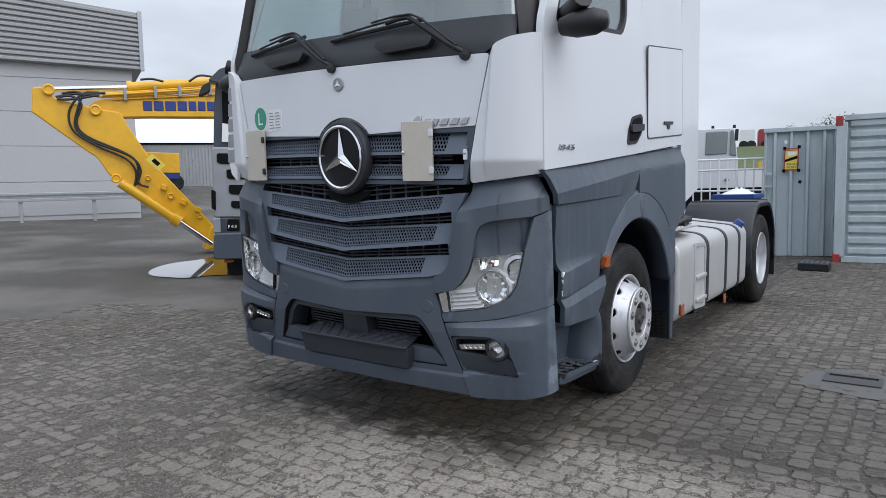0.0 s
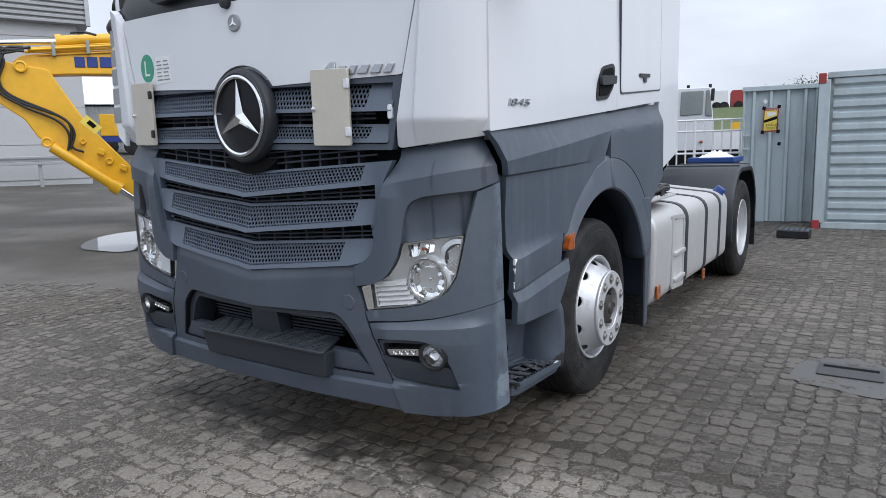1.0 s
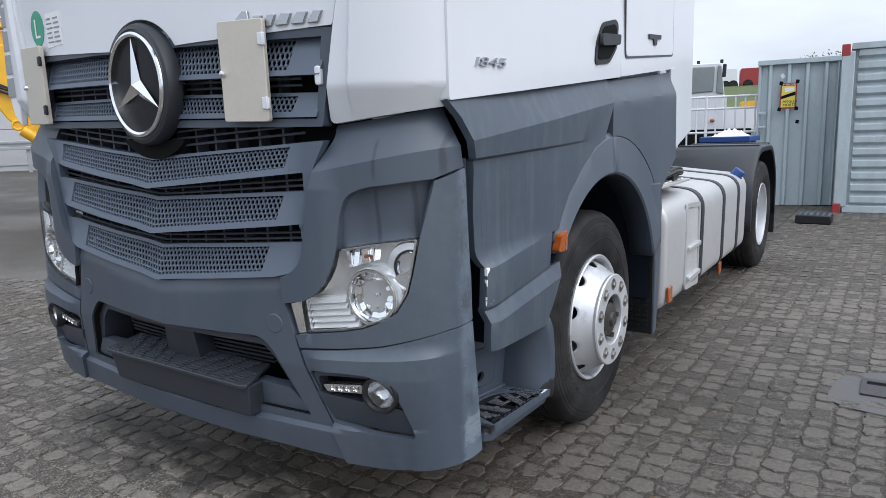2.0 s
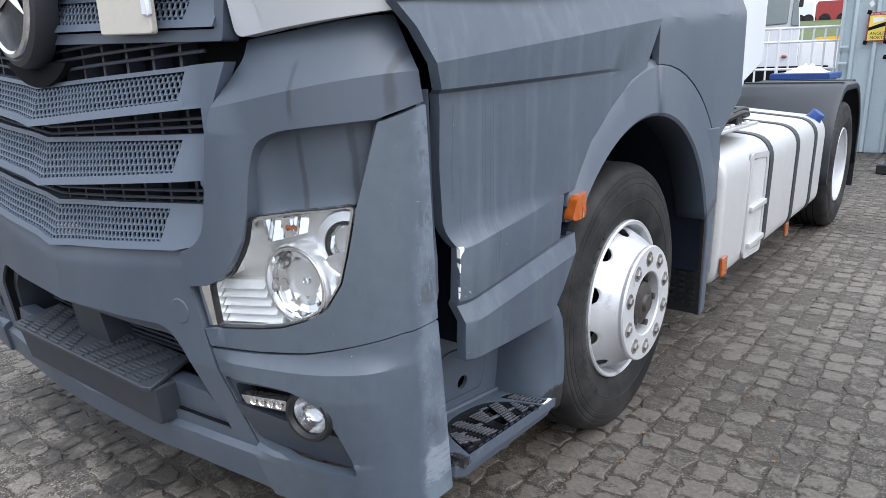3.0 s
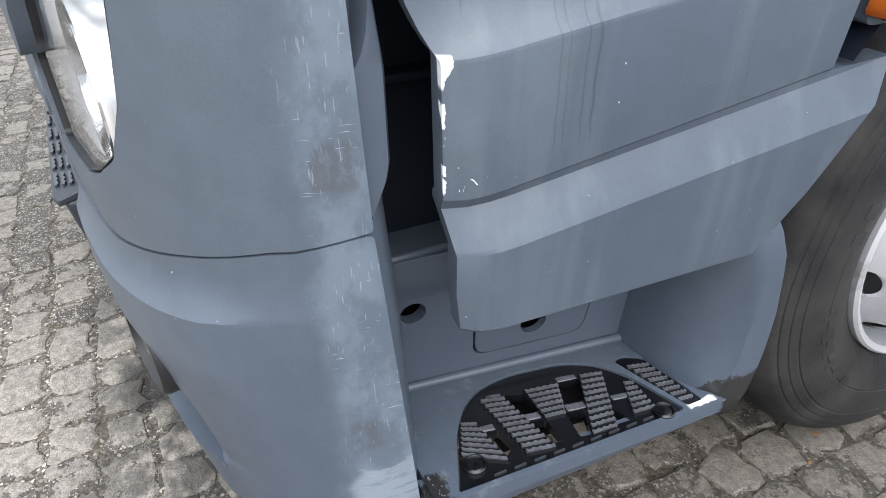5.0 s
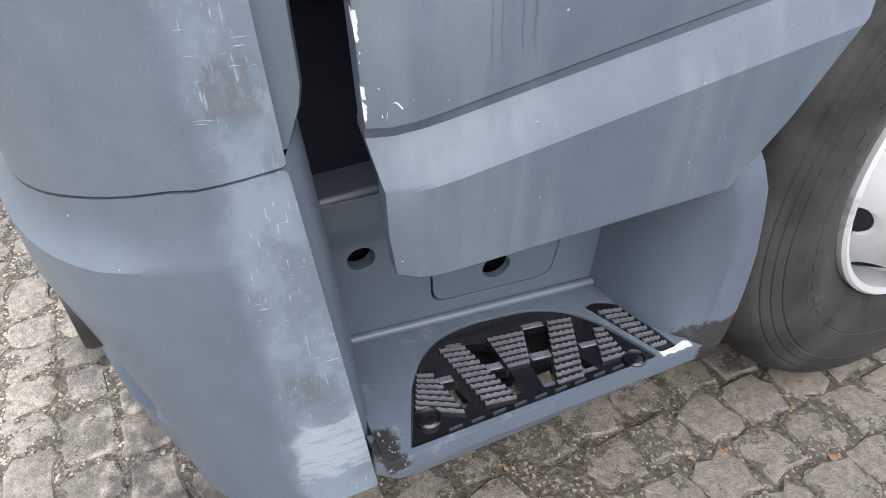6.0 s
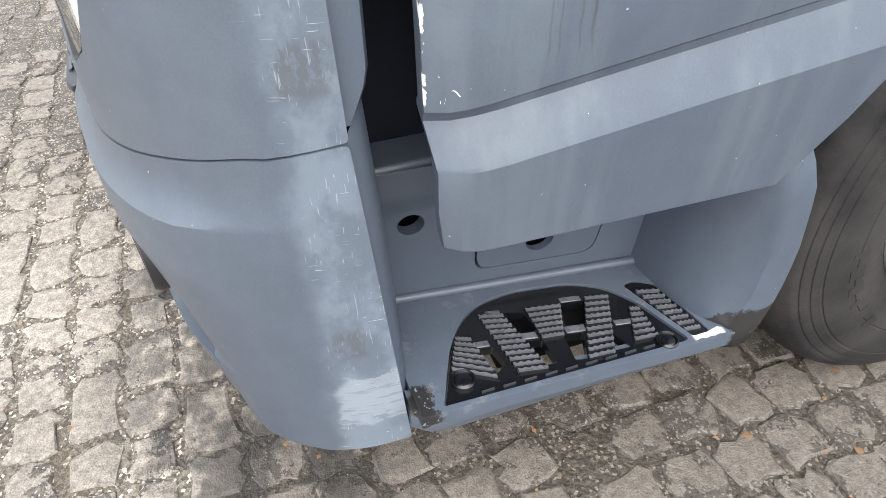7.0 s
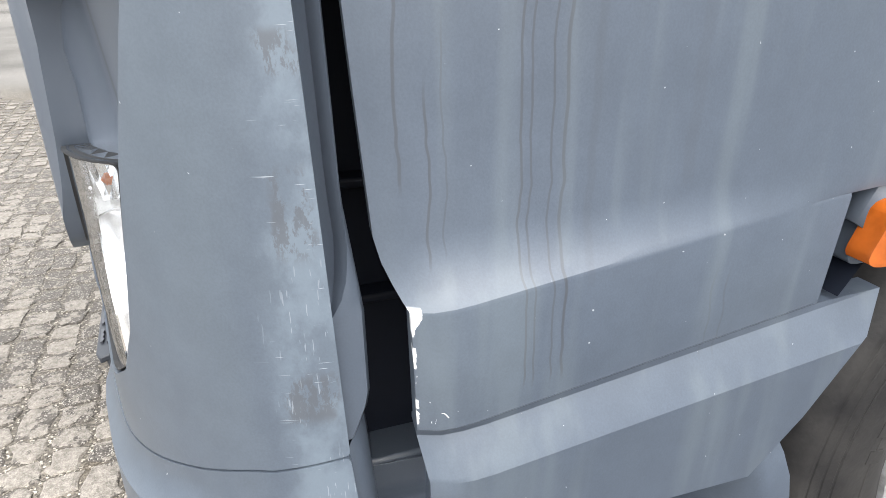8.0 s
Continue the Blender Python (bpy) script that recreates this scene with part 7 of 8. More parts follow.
# heavy end of the boom, and the machine's body behind the other truck
beam("boom_foot", [(3.2, 2.86), (3.2, 3.42), (6.0, 1.9), (5.6, 1.4)], 0.05, 0.42, "yellow", exc)
beam("bucket", rounded([(1.35, 0.25), (1.75, 0.30), (1.85, 0.75), (1.5, 0.7)], 0.05), -0.1, 0.5, "yellow", exc)
beam("upper_body", rounded([(4.6, 1.1), (8.2, 1.1), (8.2, 2.6), (6.2, 2.6), (5.6, 3.4), (4.6, 3.4)], 0.1), -0.6, 2.0, "yellow", exc)
beam("undercarriage", rounded([(4.4, 0.2), (8.6, 0.2), (8.6, 1.0), (4.4, 1.0)], 0.3), -0.8, 2.2, "gap", exc)

S_ = frame_at(-5.5, 3.28, 53.4)
sc = thing("parked_truck", S_(1.0, 0.3, 0.0), "dark blue-grey truck cab with a silver slatted grille, parked alongside", "truck")


def sbox(name, poly, d0, d1, mat, label="", bevel=0.02, parent=None):
    bm = bmesh.new()
    prism(bm, poly, d0, d1, S_)
    return part(name, bm, mat, parent or sc, label, bevel)


sbox("cab_body", rounded([(-0.14, 2.0), (-0.10, 2.6), (-0.05, 3.02), (0.10, 3.16), (2.1, 3.2), (2.2, 1.0), (-0.12, 1.0)], [.02, .05, .06, .06, .1, .02, .02]), 0.12, 2.2, "scania")
sbox("sun_visor", rounded([(-0.16, 2.94), (0.0, 3.10), (0.2, 3.17), (2.1, 3.18), (2.1, 3.0), (0.0, 2.90)], .03), -0.08, 0.2, "scania", "dark sun visor")
sbox("windscreen", rounded([(0.0, 2.12), (2.05, 2.08), (2.0, 2.9), (0.02, 2.92)], 0.06), 0.08, 0.13, "gap")
sbox("notice", [(-0.02, 2.1), (0.13, 2.09), (0.14, 2.34), (0.0, 2.36)], 0.05, 0.07, "paper", "white paper notice", 0)
face = sbox("front_panel", rounded([(-0.19, 1.02), (2.2, 0.95), (2.2, 1.95), (-0.16, 2.02)], 0.05), -0.04, 0.14, "silver", "silver-grey front panel with dark slots")
for k, (z0, z1, u0) in enumerate(((1.78, 1.93, -0.10), (1.56, 1.70, 0.02), (1.34, 1.48, 0.04), (1.14, 1.25, 0.06))):
    sbox("slot", rounded([(u0, z0 + 0.02), (u0 + 0.05, z0), (1.9, z0 - 0.06), (1.9, z1 - 0.06), (u0, z1)], 0.03), -0.055, -0.03, "gap", "", 0.004, face)
sbox("side_duct", rounded([(-0.21, 1.15), (-0.15, 1.12), (-0.14, 1.40), (-0.20, 1.42)], 0.02), -0.06, 0.05, "gap")
sbox("lamp_band", rounded([(-0.17, 0.78), (2.2, 0.72), (2.2, 1.0), (-0.17, 1.02)], 0.04), -0.03, 0.14, "scania")
sbox("number_field", rounded([(-0.02, 0.82), (0.16, 0.815), (0.16, 0.98), (0.0, 0.99)], 0.03), -0.045, -0.02, "gap")
sbox("bumper", rounded([(-0.22, 0.42), (2.3, 0.34), (2.3, 0.74), (-0.20, 0.80)], 0.06), -0.10, 0.5, "grey")
sbox("corner_lamp", rounded([(-0.20, 0.80), (-0.10, 0.80), (-0.10, 1.02), (-0.20, 1.0)], 0.02), -0.07, 0.2, "silver", "clear headlamp corner")
sbox("side_mirror", rounded([(-0.30, 2.70), (-0.14, 2.78), (-0.12, 2.92), (-0.24, 2.86)], 0.04), -0.15, 0.0, "black", "black mirror")
sbox("wheel", rounded([(-0.05, 0.08), (0.4, 0.10), (0.4, 1.0), (-0.05, 1.0)], 0.15), 0.6, 1.6, "tyre")
sbox("orange_lamp", [(-0.08, 0.36), (0.06, 0.36), (0.06, 0.41), (-0.08, 0.41)], -0.04, 0.05, "orange", "small orange lamp")

# ---------------------------------------------------------------- yard, beyond the rear axle: containers, fence, lorry
C = frame_at(1.814, 9.66, 4.0, 1.095)
cont = thing("shipping_container", (4.5, 10.8, 0.0), "grey-blue ribbed steel shipping container with red corner castings", "container")
bm = bmesh.new()
prism(bm, [(-0.20, 0.14), (5.8, 0.14), (5.8, 2.20), (-0.20, 2.20)], 0.05, 2.4, C)
part("box_body", bm, "container", cont)
for k in range(13):
    z = 0.22 + 0.153 * k
    bm = bmesh.new()
    for u0, u1, q in ((-0.12, 5.7, 0),):
        a = [(z, 0.052), (z + 0.035, 0.0), (z + 0.105, 0.0), (z + 0.135, 0.052)]
        lo, hi = [bm.verts.new(C(u0, zz, d)) for zz, d in a], [bm.verts.new(C(u1, zz, d)) for zz, d in a]
        for i in range(3):
            bm.faces.new((lo[i], lo[i + 1], hi[i + 1], hi[i]))
        bm.faces.new(lo)
        bm.faces.new(hi)
    part("rib", bm, "container", cont, angle=20)
for u in (-0.30, 5.75):
    bm = bmesh.new()
    prism(bm, [(u, 0.2), (u + 0.14, 0.2), (u + 0.14, 2.15), (u, 2.15)], -0.03, 0.15, C)
    part("corner_post", bm, "container", cont, "", 0.01)
    for z in (0.10, 2.10):
        bm = bmesh.new()
        prism(bm, [(u - 0.01, z), (u + 0.085, z), (u + 0.085, z + 0.14), (u - 0.01, z + 0.14)], -0.04, 0.12, C)
        part("corner_casting", bm, "red", cont, "red corner casting", 0.01)
bm = bmesh.new()
prism(bm, [(-0.2, 2.17), (5.8, 2.17), (5.8, 2.25), (-0.2, 2.25)], -0.02, 0.08, C)
part("top_rail", bm, "container", cont, "", 0.008)
bm = bmesh.new()
prism(bm, [(-0.2, 0.12), (5.8, 0.12), (5.8, 0.21), (-0.2, 0.21)], -0.02, 0.08, C)
part("bottom_rail", bm, "container", cont, "", 0.008)

G = frame_at(0.889, 10.32, 7.8, 1.085)
gate = thing("container_end", (1.0, 11.0, 0.0), "grey-blue container end wall with upright ribs and a warning sign", "container")
bm = bmesh.new()
prism(bm, [(-0.52, 0.10), (0.58, 0.12), (0.58, 2.14), (-0.52, 2.14)], 0.06, 2.2, G)
part("box_body", bm, "container", gate)
for u in (-0.52, -0.40, -0.165, 0.065, 0.295, 0.45):
    bm = bmesh.new()
    w = 0.075 if abs(u) < 0.44 else 0.05
    a = [(u, 0.062), (u + 0.02, 0.0), (u + w - 0.02, 0.0), (u + w, 0.062)]
    lo, hi = [bm.verts.new(G(uu, 0.12, d)) for uu, d in a], [bm.verts.new(G(uu, 2.12, d)) for uu, d in a]
    for i in range(3):
        bm.faces.new((lo[i], lo[i + 1], hi[i + 1], hi[i]))
    bm.faces.new(lo)
    bm.faces.new(hi)
    part("rib", bm, "container", gate, angle=20)
bm = bmesh.new()
prism(bm, [(-0.53, 2.10), (0.52, 2.10), (0.52, 2.17), (-0.53, 2.17)], -0.02, 0.08, G)
part("top_rail", bm, "container", gate, "", 0.006)


# ---------------------------------------------------------------- emblems, lettering and stickers of the tractor unit
def lettering(body, size):
    """The outline of a text in the built-in font, as a flat bmesh of its size, lying in x and y."""
    cu = bpy.data.curves.new("lettering", "FONT")
    cu.body, cu.size, cu.extrude, cu.resolution_u = body, size, 0.0, 3
    ob = bpy.data.objects.new("lettering", cu)
    scene.collection.objects.link(ob)
    me = bpy.data.meshes.new_from_object(ob.evaluated_get(bpy.context.evaluated_depsgraph_get()))
    bm = bmesh.new()
    bm.from_mesh(me)
    bpy.data.objects.remove(ob)
    bpy.data.curves.remove(cu)
    bpy.data.meshes.remove(me)
    return bm


def text_part(name, body, size, place, thick, mat, parent, label="", stretch=1.0, shear=0.0):
    bm = lettering(body, size)
    r = bmesh.ops.extrude_face_region(bm, geom=bm.faces[:])
    top = {v for v in r["geom"] if isinstance(v, bmesh.types.BMVert)}
    for v in bm.verts:
        v.co = place(v.co.x * stretch + v.co.y * shear, v.co.y, -thick if v in top else 0.0)
    return part(name, bm, mat, parent, label)


bm = bmesh.new()
lathe(bm, [(0.001, -0.008), (0.030, -0.008), (0.032, -0.010), (0.037, -0.008), (0.040, 0.004)], lambda u, v, d: front_at(AR(-0.008 + u), 1.957 + v, d), 32)
badge = part("badge", bm, "silver", TRUCK, "small round silver badge")
bm = bmesh.new()
for k in range(3):
    a = radians(90 + 120 * k)
    prism(bm, [(0.029 * math.cos(a), 0.029 * math.sin(a)), (0.006 * math.cos(a + 1.05), 0.006 * math.sin(a + 1.05)), (0.0, 0.0), (0.006 * math.cos(a - 1.05), 0.006 * math.sin(a - 1.05))], -0.012, -0.007, lambda u, v, d: front_at(AR(-0.008 + u), 1.957 + v, d))
part("badge_star", bm, "chrome", badge)
x = 0.452
for k, (w, h) in enumerate(((0.085, 0.052), (0.048, 0.034), (0.048, 0.034), (0.055, 0.034), (0.055, 0.034), (0.048, 0.034))):
    bm = bmesh.new()
    z0 = 1.704 - 0.03 * 0 + 0.0 * k
    prism(bm, [(x, z0), (x + w - 0.010, z0), (x + w - 0.004 + h * 0.28, z0 + h), (x + 0.014 + h * 0.28, z0 + h)] if k else [(x, z0), (x + 0.018, z0), (x + 0.05, z0 + h * 0.5), (x + 0.075, z0), (x + 0.094, z0), (x + 0.088, z0 + h), (x + 0.068, z0 + h)], -0.010, 0.002, lambda u, v, d: front_at(AR(u), v, d))
    part("lettering_bar", bm, "chrome_letter", TRUCK, "bright slanted lettering bar", 0.002)
    x += w + 0.004
text_part("model_number", "1845", 0.050, lambda u, v, d: Vector((door_x(0.36 + u, 1.56) + 0.001 - d, 0.362 + (u if u > 0.060 else u + 0.016) * 0.92, 1.556 + v * 0.8 + 0.02 * u)), 0.006, "chrome_letter", TRUCK, "bright raised slanted figures", 2.25, 0.35)
bm = bmesh.new()
lathe(bm, [(0.001, -0.002), (0.070, -0.002), (0.071, 0.001)], lambda u, v, d: front_at(AR(-0.715 + u * 0.86), 1.800 + v, d), 36)
st = part("round_sticker", bm, "green", TRUCK, "round green sticker with a white letter L")
text_part("letter", "L", 0.11, lambda u, v, d: front_at(AR(-0.742 + u), 1.762 + v, d - 0.003), 0.001, "paper", st)
bm = bmesh.new()
prism(bm, [(-0.635, 1.715), (-0.500, 1.725), (-0.495, 1.850), (-0.630, 1.850)], -0.002, 0.001, lambda u, v, d: front_at(AR(u), v, d))
note = part("paper_note", bm, "paper", TRUCK, "white paper note with faint grey writing")
for k in range(6):
    for c in range(2):
        bm = bmesh.new()
        u0 = -0.622 + 0.062 * c
        prism(bm, [(u0, 1.735 + 0.018 * k), (u0 + 0.05 - 0.006 * (k % 3), 1.736 + 0.018 * k), (u0 + 0.05 - 0.006 * (k % 3), 1.741 + 0.018 * k), (u0, 1.740 + 0.018 * k)], -0.0035, -0.001, lambda u, v, d: front_at(AR(u), v, d))
        part("writing_bar", bm, "ink", note)
# grey slotted panel standing open beyond the front's far edge
bm = bmesh.new()
prism(bm, [(0.0, 1.62), (0.02, 2.02), (0.03, 2.10), (0.10, 2.12), (0.10, 1.45), (0.04, 1.50)], 0.0, 0.03, lambda u, v, d: Vector((-1.145 + u + 0.085 * (v - 1.5), 0.068 + d, v)))
slot = part("side_deflector_inner", bm, "tent", TRUCK, "grey inner face of the open side deflector", 0.006)
for k in range(5):
    bm = bmesh.new()
    z = 1.58 + 0.10 * k
    prism(bm, [(0.012, z), (0.085, z), (0.085, z + 0.082), (0.012, z + 0.082)], -0.004, 0.002, lambda u, v, d: Vector((-1.145 + u + 0.085 * (v - 1.5), 0.068 + d, v)))
    part("slot", bm, "silver", slot)

# ---------------------------------------------------------------- sign, fittings and litter by the containers
sg = thing("warning_sign", G(-0.125, 1.5, 0.0), "red-framed yellow blind-spot warning sign taped to the container", "sign")
for nm, poly, d, mat in (("board", [(-0.235, 1.485), (-0.025, 1.485), (-0.02, 1.84), (-0.225, 1.84)], -0.004, "red"), ("field", [(-0.218, 1.505), (-0.042, 1.505), (-0.038, 1.80), (-0.210, 1.80)], -0.007, "sign_yellow"),
                         ("dark_wedge", [(-0.215, 1.62), (-0.04, 1.67), (-0.04, 1.72), (-0.215, 1.66)], -0.009, "gap"), ("lorry_shape", [(-0.17, 1.71), (-0.06, 1.73), (-0.055, 1.775), (-0.18, 1.775)], -0.009, "paper")):
    bm = bmesh.new()
    prism(bm, poly, d, d + 0.003, G)
    part(nm, bm, mat, sg)
text_part("sign_words", "ANGLES", 0.05, lambda u, v, d: G(-0.195 + u, 1.57 + v, -0.008 + d), 0.001, "gap", sg)
text_part("sign_words", "MORTS", 0.05, lambda u, v, d: G(-0.19 + u, 1.52 + v, -0.008 + d), 0.001, "gap", sg)
text_part("sign_words", "ATTENTION", 0.030, lambda u, v, d: G(-0.205 + u, 1.808 + v, -0.008 + d), 0.001, "paper", sg)
for u, v in ((-0.235, 1.48), (-0.02, 1.485), (-0.225, 1.84), (-0.02, 1.855), (0.0, 1.30)):
    bm = bmesh.new()
    prism(bm, [(u - 0.025, v - 0.02), (u + 0.02, v - 0.03), (u + 0.03, v + 0.02), (u - 0.015, v + 0.03)], -0.014, -0.009, G)
    part("tape", bm, "gap", sg)
for v in (1.42, 1.22):
    bm = bmesh.new()
    prism(bm, [(-0.50, v), (-0.40, v), (-0.40, v + 0.03), (-0.50, v + 0.03)], -0.05, -0.01, G)
    part("door_catch", bm, "container", gate, "", 0.006)
bm = bmesh.new()
prism(bm, [(-0.24, 1.95), (-0.21, 1.90), (-0.175, 1.93), (-0.205, 1.98)], -0.006, 0.0, G)
part("label", bm, "paper", gate)

tray = thing("plastic_tray", (1.36, 8.40, 0.0), "black plastic tray with pale spots on the paving", "tray")
bm = bmesh.new()
box(bm, 1.16, 1.57, 8.30, 8.62, 0.0, 0.115)
part("body", bm, "black", tray, "", 0.015)
for i in range(6):
    for j in range(4):
        bm = bmesh.new()
        lathe(bm, [(0.026, 0.0), (0.022, -0.008), (0.001, -0.009)], lambda u, v, d: Vector((1.195 + 0.068 * i + u, 8.345 + 0.075 * j + v, 0.114 - d)), 12)
        part("knob", bm, "grey", tray)

# ---------------------------------------------------------------- bin, fence, white lorry, far bank
bin_ = thing("wheelie_bin", (0.46, 7.6, 0.0), "blue wheeled bin heaped with white rags", "bin")
bm = bmesh.new()
prism(bm, [(0.24, 0.10), (0.68, 0.10), (0.72, 1.10), (0.20, 1.10)], 7.35, 7.95, lambda u, v, d: Vector((u, d, v)))
part("body", bm, "binblue", bin_, "", 0.03)
bm = bmesh.new()
prism(bm, rounded([(0.17, 1.09), (0.75, 1.09), (0.75, 1.16), (0.17, 1.16)], 0.02), 7.30, 8.0, lambda u, v, d: Vector((u, d, v)))
part("rim", bm, "binblue", bin_, "", 0.01)
for x in (0.30, 0.62):
    bm = bmesh.new()
    lathe(bm, [(0.001, -0.03), (0.10, -0.03), (0.10, 0.03), (0.001, 0.03)], lambda u, v, d: Vector((x + d, 7.9 + u, 0.10 + v)), 20)
    part("wheel", bm, "tyre", bin_)
bm = bmesh.new()
n = 16
vs = [[bm.verts.new((0.26 + 0.42 * i / n, 7.38 + 0.55 * j / n, 1.155 + 0.075 * math.sin(math.pi * i / n) * math.sin(math.pi * j / n) * (1 + 0.9 * noise.noise(Vector((i * 0.7, j * 0.7, 3)))))) for j in range(n + 1)] for i in range(n + 1)]
for i in range(n):
    for j in range(n):
        bm.faces.new((vs[i][j], vs[i + 1][j], vs[i + 1][j + 1], vs[i][j + 1]))
rags = part("white_rags", bm, "paper", None)
tagged(rags, "crumpled white rags lying on the blue bin", "rags")

W = frame_at(-1.16, 13.76, 13.1)
F_ = frame_at(-0.38, 10.45, 13.1, 0.80)
fence = thing("fence", F_(0.2, 0.2, 0), "white-painted steel railing along the yard", "fence")
for v in (1.82, 1.58, 1.1):
    bm = bmesh.new()
    tube(bm, [F_(-3.5, v, 0), F_(1.4, v, 0)], 0.018)
    part("rail", bm, "tent", fence)
for k in range(27):
    bm = bmesh.new()
    u = -3.45 + 0.185 * k
    tube(bm, [F_(u, -0.2, 0), F_(u, 1.84, 0)], 0.014 if k % 6 else 0.024)
    part("bar", bm, "tent", fence)
lorry = thing("white_lorry", W(0.2, 0.0, 1.5), "white lorry cab with large windows behind the railing", "lorry")


def wbox(name, poly, d0, d1, mat, label="", bevel=0.02):
    bm = bmesh.new()
    prism(bm, poly, d0, d1, W)
    return part(name, bm, mat, lorry, label, bevel)


wbox("cab", rounded([(-1.3, 0.9), (0.32, 0.9), (0.32, 1.85), (0.24, 2.64), (-1.3, 2.65)], 0.05), 1.5, 3.2, "white")
wbox("windscreen", rounded([(-0.44, 1.98), (0.07, 2.00), (0.09, 2.57), (-0.42, 2.57)], 0.04), 1.47, 1.51, "glass_dark")
wbox("side_window", rounded([(0.13, 1.97), (0.30, 1.94), (0.23, 2.58), (0.15, 2.58)], 0.03), 1.46, 1.51, "glass_dark")
wbox("bumper", [(-1.3, 0.45), (0.9, 0.45), (0.9, 1.15), (-1.3, 1.15)], 1.4, 3.0, "gap")
wbox("chassis_box", [(0.32, 1.1), (1.2, 1.1), (1.2, 1.62), (0.32, 1.62)], 1.6, 3.0, "tent")
wbox("mirror", rounded([(0.24, 2.30), (0.32, 2.30), (0.33, 2.58), (0.25, 2.58)], 0.02), 1.1, 1.25, "black")
wbox("lamp", [(0.02, 1.32), (0.12, 1.32), (0.12, 1.38), (0.02, 1.38)], 1.44, 1.5, "orange")
wbox("wheel", rounded([(-0.3, 0.0), (0.5, 0.0), (0.5, 0.8), (-0.3, 0.8)], 0.25), 1.7, 2.9, "tyre")
for u in (-0.3, 0.2):
    wbox("roof_lamp", rounded([(u, 2.64), (u + 0.07, 2.64), (u + 0.07, 2.72), (u, 2.72)], 0.01), 1.6, 1.7, "black")

bm = bmesh.new()
xs2 = [-60, -20, -6, 0, 8, 30, 80]
for i in range(len(xs2) - 1):
    a, b = xs2[i], xs2[i + 1]
    q = [bm.verts.new(W(u, v, d)) for u, v, d in ((a, -0.3, 40), (b, -0.3, 40), (b, 4.7, 62), (a, 4.7, 62))]
    bm.faces.new(q)
    q2 = [bm.verts.new(W(u, v, d)) for u, v, d in ((a, 4.7, 62), (b, 4.7, 62), (b, 4.6, 90), (a, 4.6, 90))]
    bm.faces.new(q2)
bmesh.ops.remove_doubles(bm, verts=bm.verts, dist=0.01)
bank = part("bank", bm, "grass", None)
tagged(bank, "grassy bank beyond the yard", "bank", kind="structure")
for nm, u0, u1, v0, v1, d, mat, lab in (("trailer", 1.6, 3.1, 4.75, 6.5, 63, "tent", "far white trailer on the bank"), ("trailer", 3.4, 6.4, 4.75, 6.5, 63, "red", "far red trailer on the bank"), ("digger", 2.4, 5.8, 1.0, 2.6, 38, "yellow", "far yellow digger by the bank")):
    t = thing(nm, W((u0 + u1) / 2, v0, d), lab, nm)
    bm = bmesh.new()
    prism(bm, rounded([(u0, v0), (u1, v0), (u1, v1), (u0, v1)], 0.2), d, d + 2.4, W)
    part("body", bm, mat, t)
    for k in (0.25, 0.75):
        bm = bmesh.new()
        lathe(bm, [(0.001, 0), (0.5, 0), (0.5, 0.4), (0.001, 0.4)], lambda a, b, c: W(u0 + (u1 - u0) * k + a, v0 + 0.1 + b, d - 0.1 + c), 16)
        part("wheel", bm, "tyre", t)
for u, d, h, seed in ((9.4, 55, 3.2, 1), (11.4, 58, 3.0, 2), (7.6, 66, 3.2, 3)):
    rg = random.Random(seed)
    base = W(u, 3.9, d)
    tree = thing("bush_tree", base, "bare-branched small tree with thin autumn leaves", "tree")
    bm = bmesh.new()
    tube(bm, [base, base + Vector((0.1, 0, h * 0.3)), base + Vector((0, 0.1, h * 0.55))], 0.12, 8)
    tips = []
    for k in range(16):
        a = rg.uniform(0, 6.28)
        p0 = base + Vector((0, 0, h * rg.uniform(0.15, 0.5)))
        p1 = p0 + Vector((math.cos(a) * rg.uniform(0.6, 1.8), math.sin(a) * rg.uniform(0.6, 1.8), rg.uniform(0.4, h * 0.45)))
        tube(bm, [p0, p0.lerp(p1, 0.5) + Vector((0, 0, 0.1)), p1], 0.035, 5)
        tips.append((p0, p1))
    part("trunk", bm, "bark", tree)
    bm = bmesh.new()
    for p0, p1 in tips:
        for k in range(70):
            c = p0.lerp(p1, rg.uniform(0.35, 1.15)) + Vector((rg.gauss(0, .28), rg.gauss(0, .28), rg.gauss(0, .25)))
            r = rg.uniform(0.04, 0.10)
            n1 = Vector((rg.gauss(0, 1), rg.gauss(0, 1), rg.gauss(0, 1))).normalized()
            t1 = n1.orthogonal().normalized() * r
            t2 = n1.cross(t1)
            bm.faces.new([bm.verts.new(c + t1), bm.verts.new(c + t2), bm.verts.new(c - t1), bm.verts.new(c - t2 * 0.7)])
    part("crown", bm, "leaf", tree)

# ---------------------------------------------------------------- drain, puddle
drain = thing("yard_drain", (2.32, 2.42, 0.0), "sunken drain grate lying in a wet patch of paving", "drain")
bm = sheet([rounded([(2.15, 2.31), (2.49, 2.31), (2.49, 2.55), (2.15, 2.55)], 0.012), rounded([(2.175, 2.462), (2.465, 2.462), (2.465, 2.512), (2.175, 2.512)], 0.006)], lambda u, v, d: Vector((u, v, 0.010 - d)), 0.03, 0)
part("lid", bm, "drain_iron", drain, "dark wet iron lid with a slot", 0.003)
bm = bmesh.new()
box(bm, 2.165, 2.475, 2.452, 2.522, -0.015, 0.004)
part("pit", bm, "gap", drain)


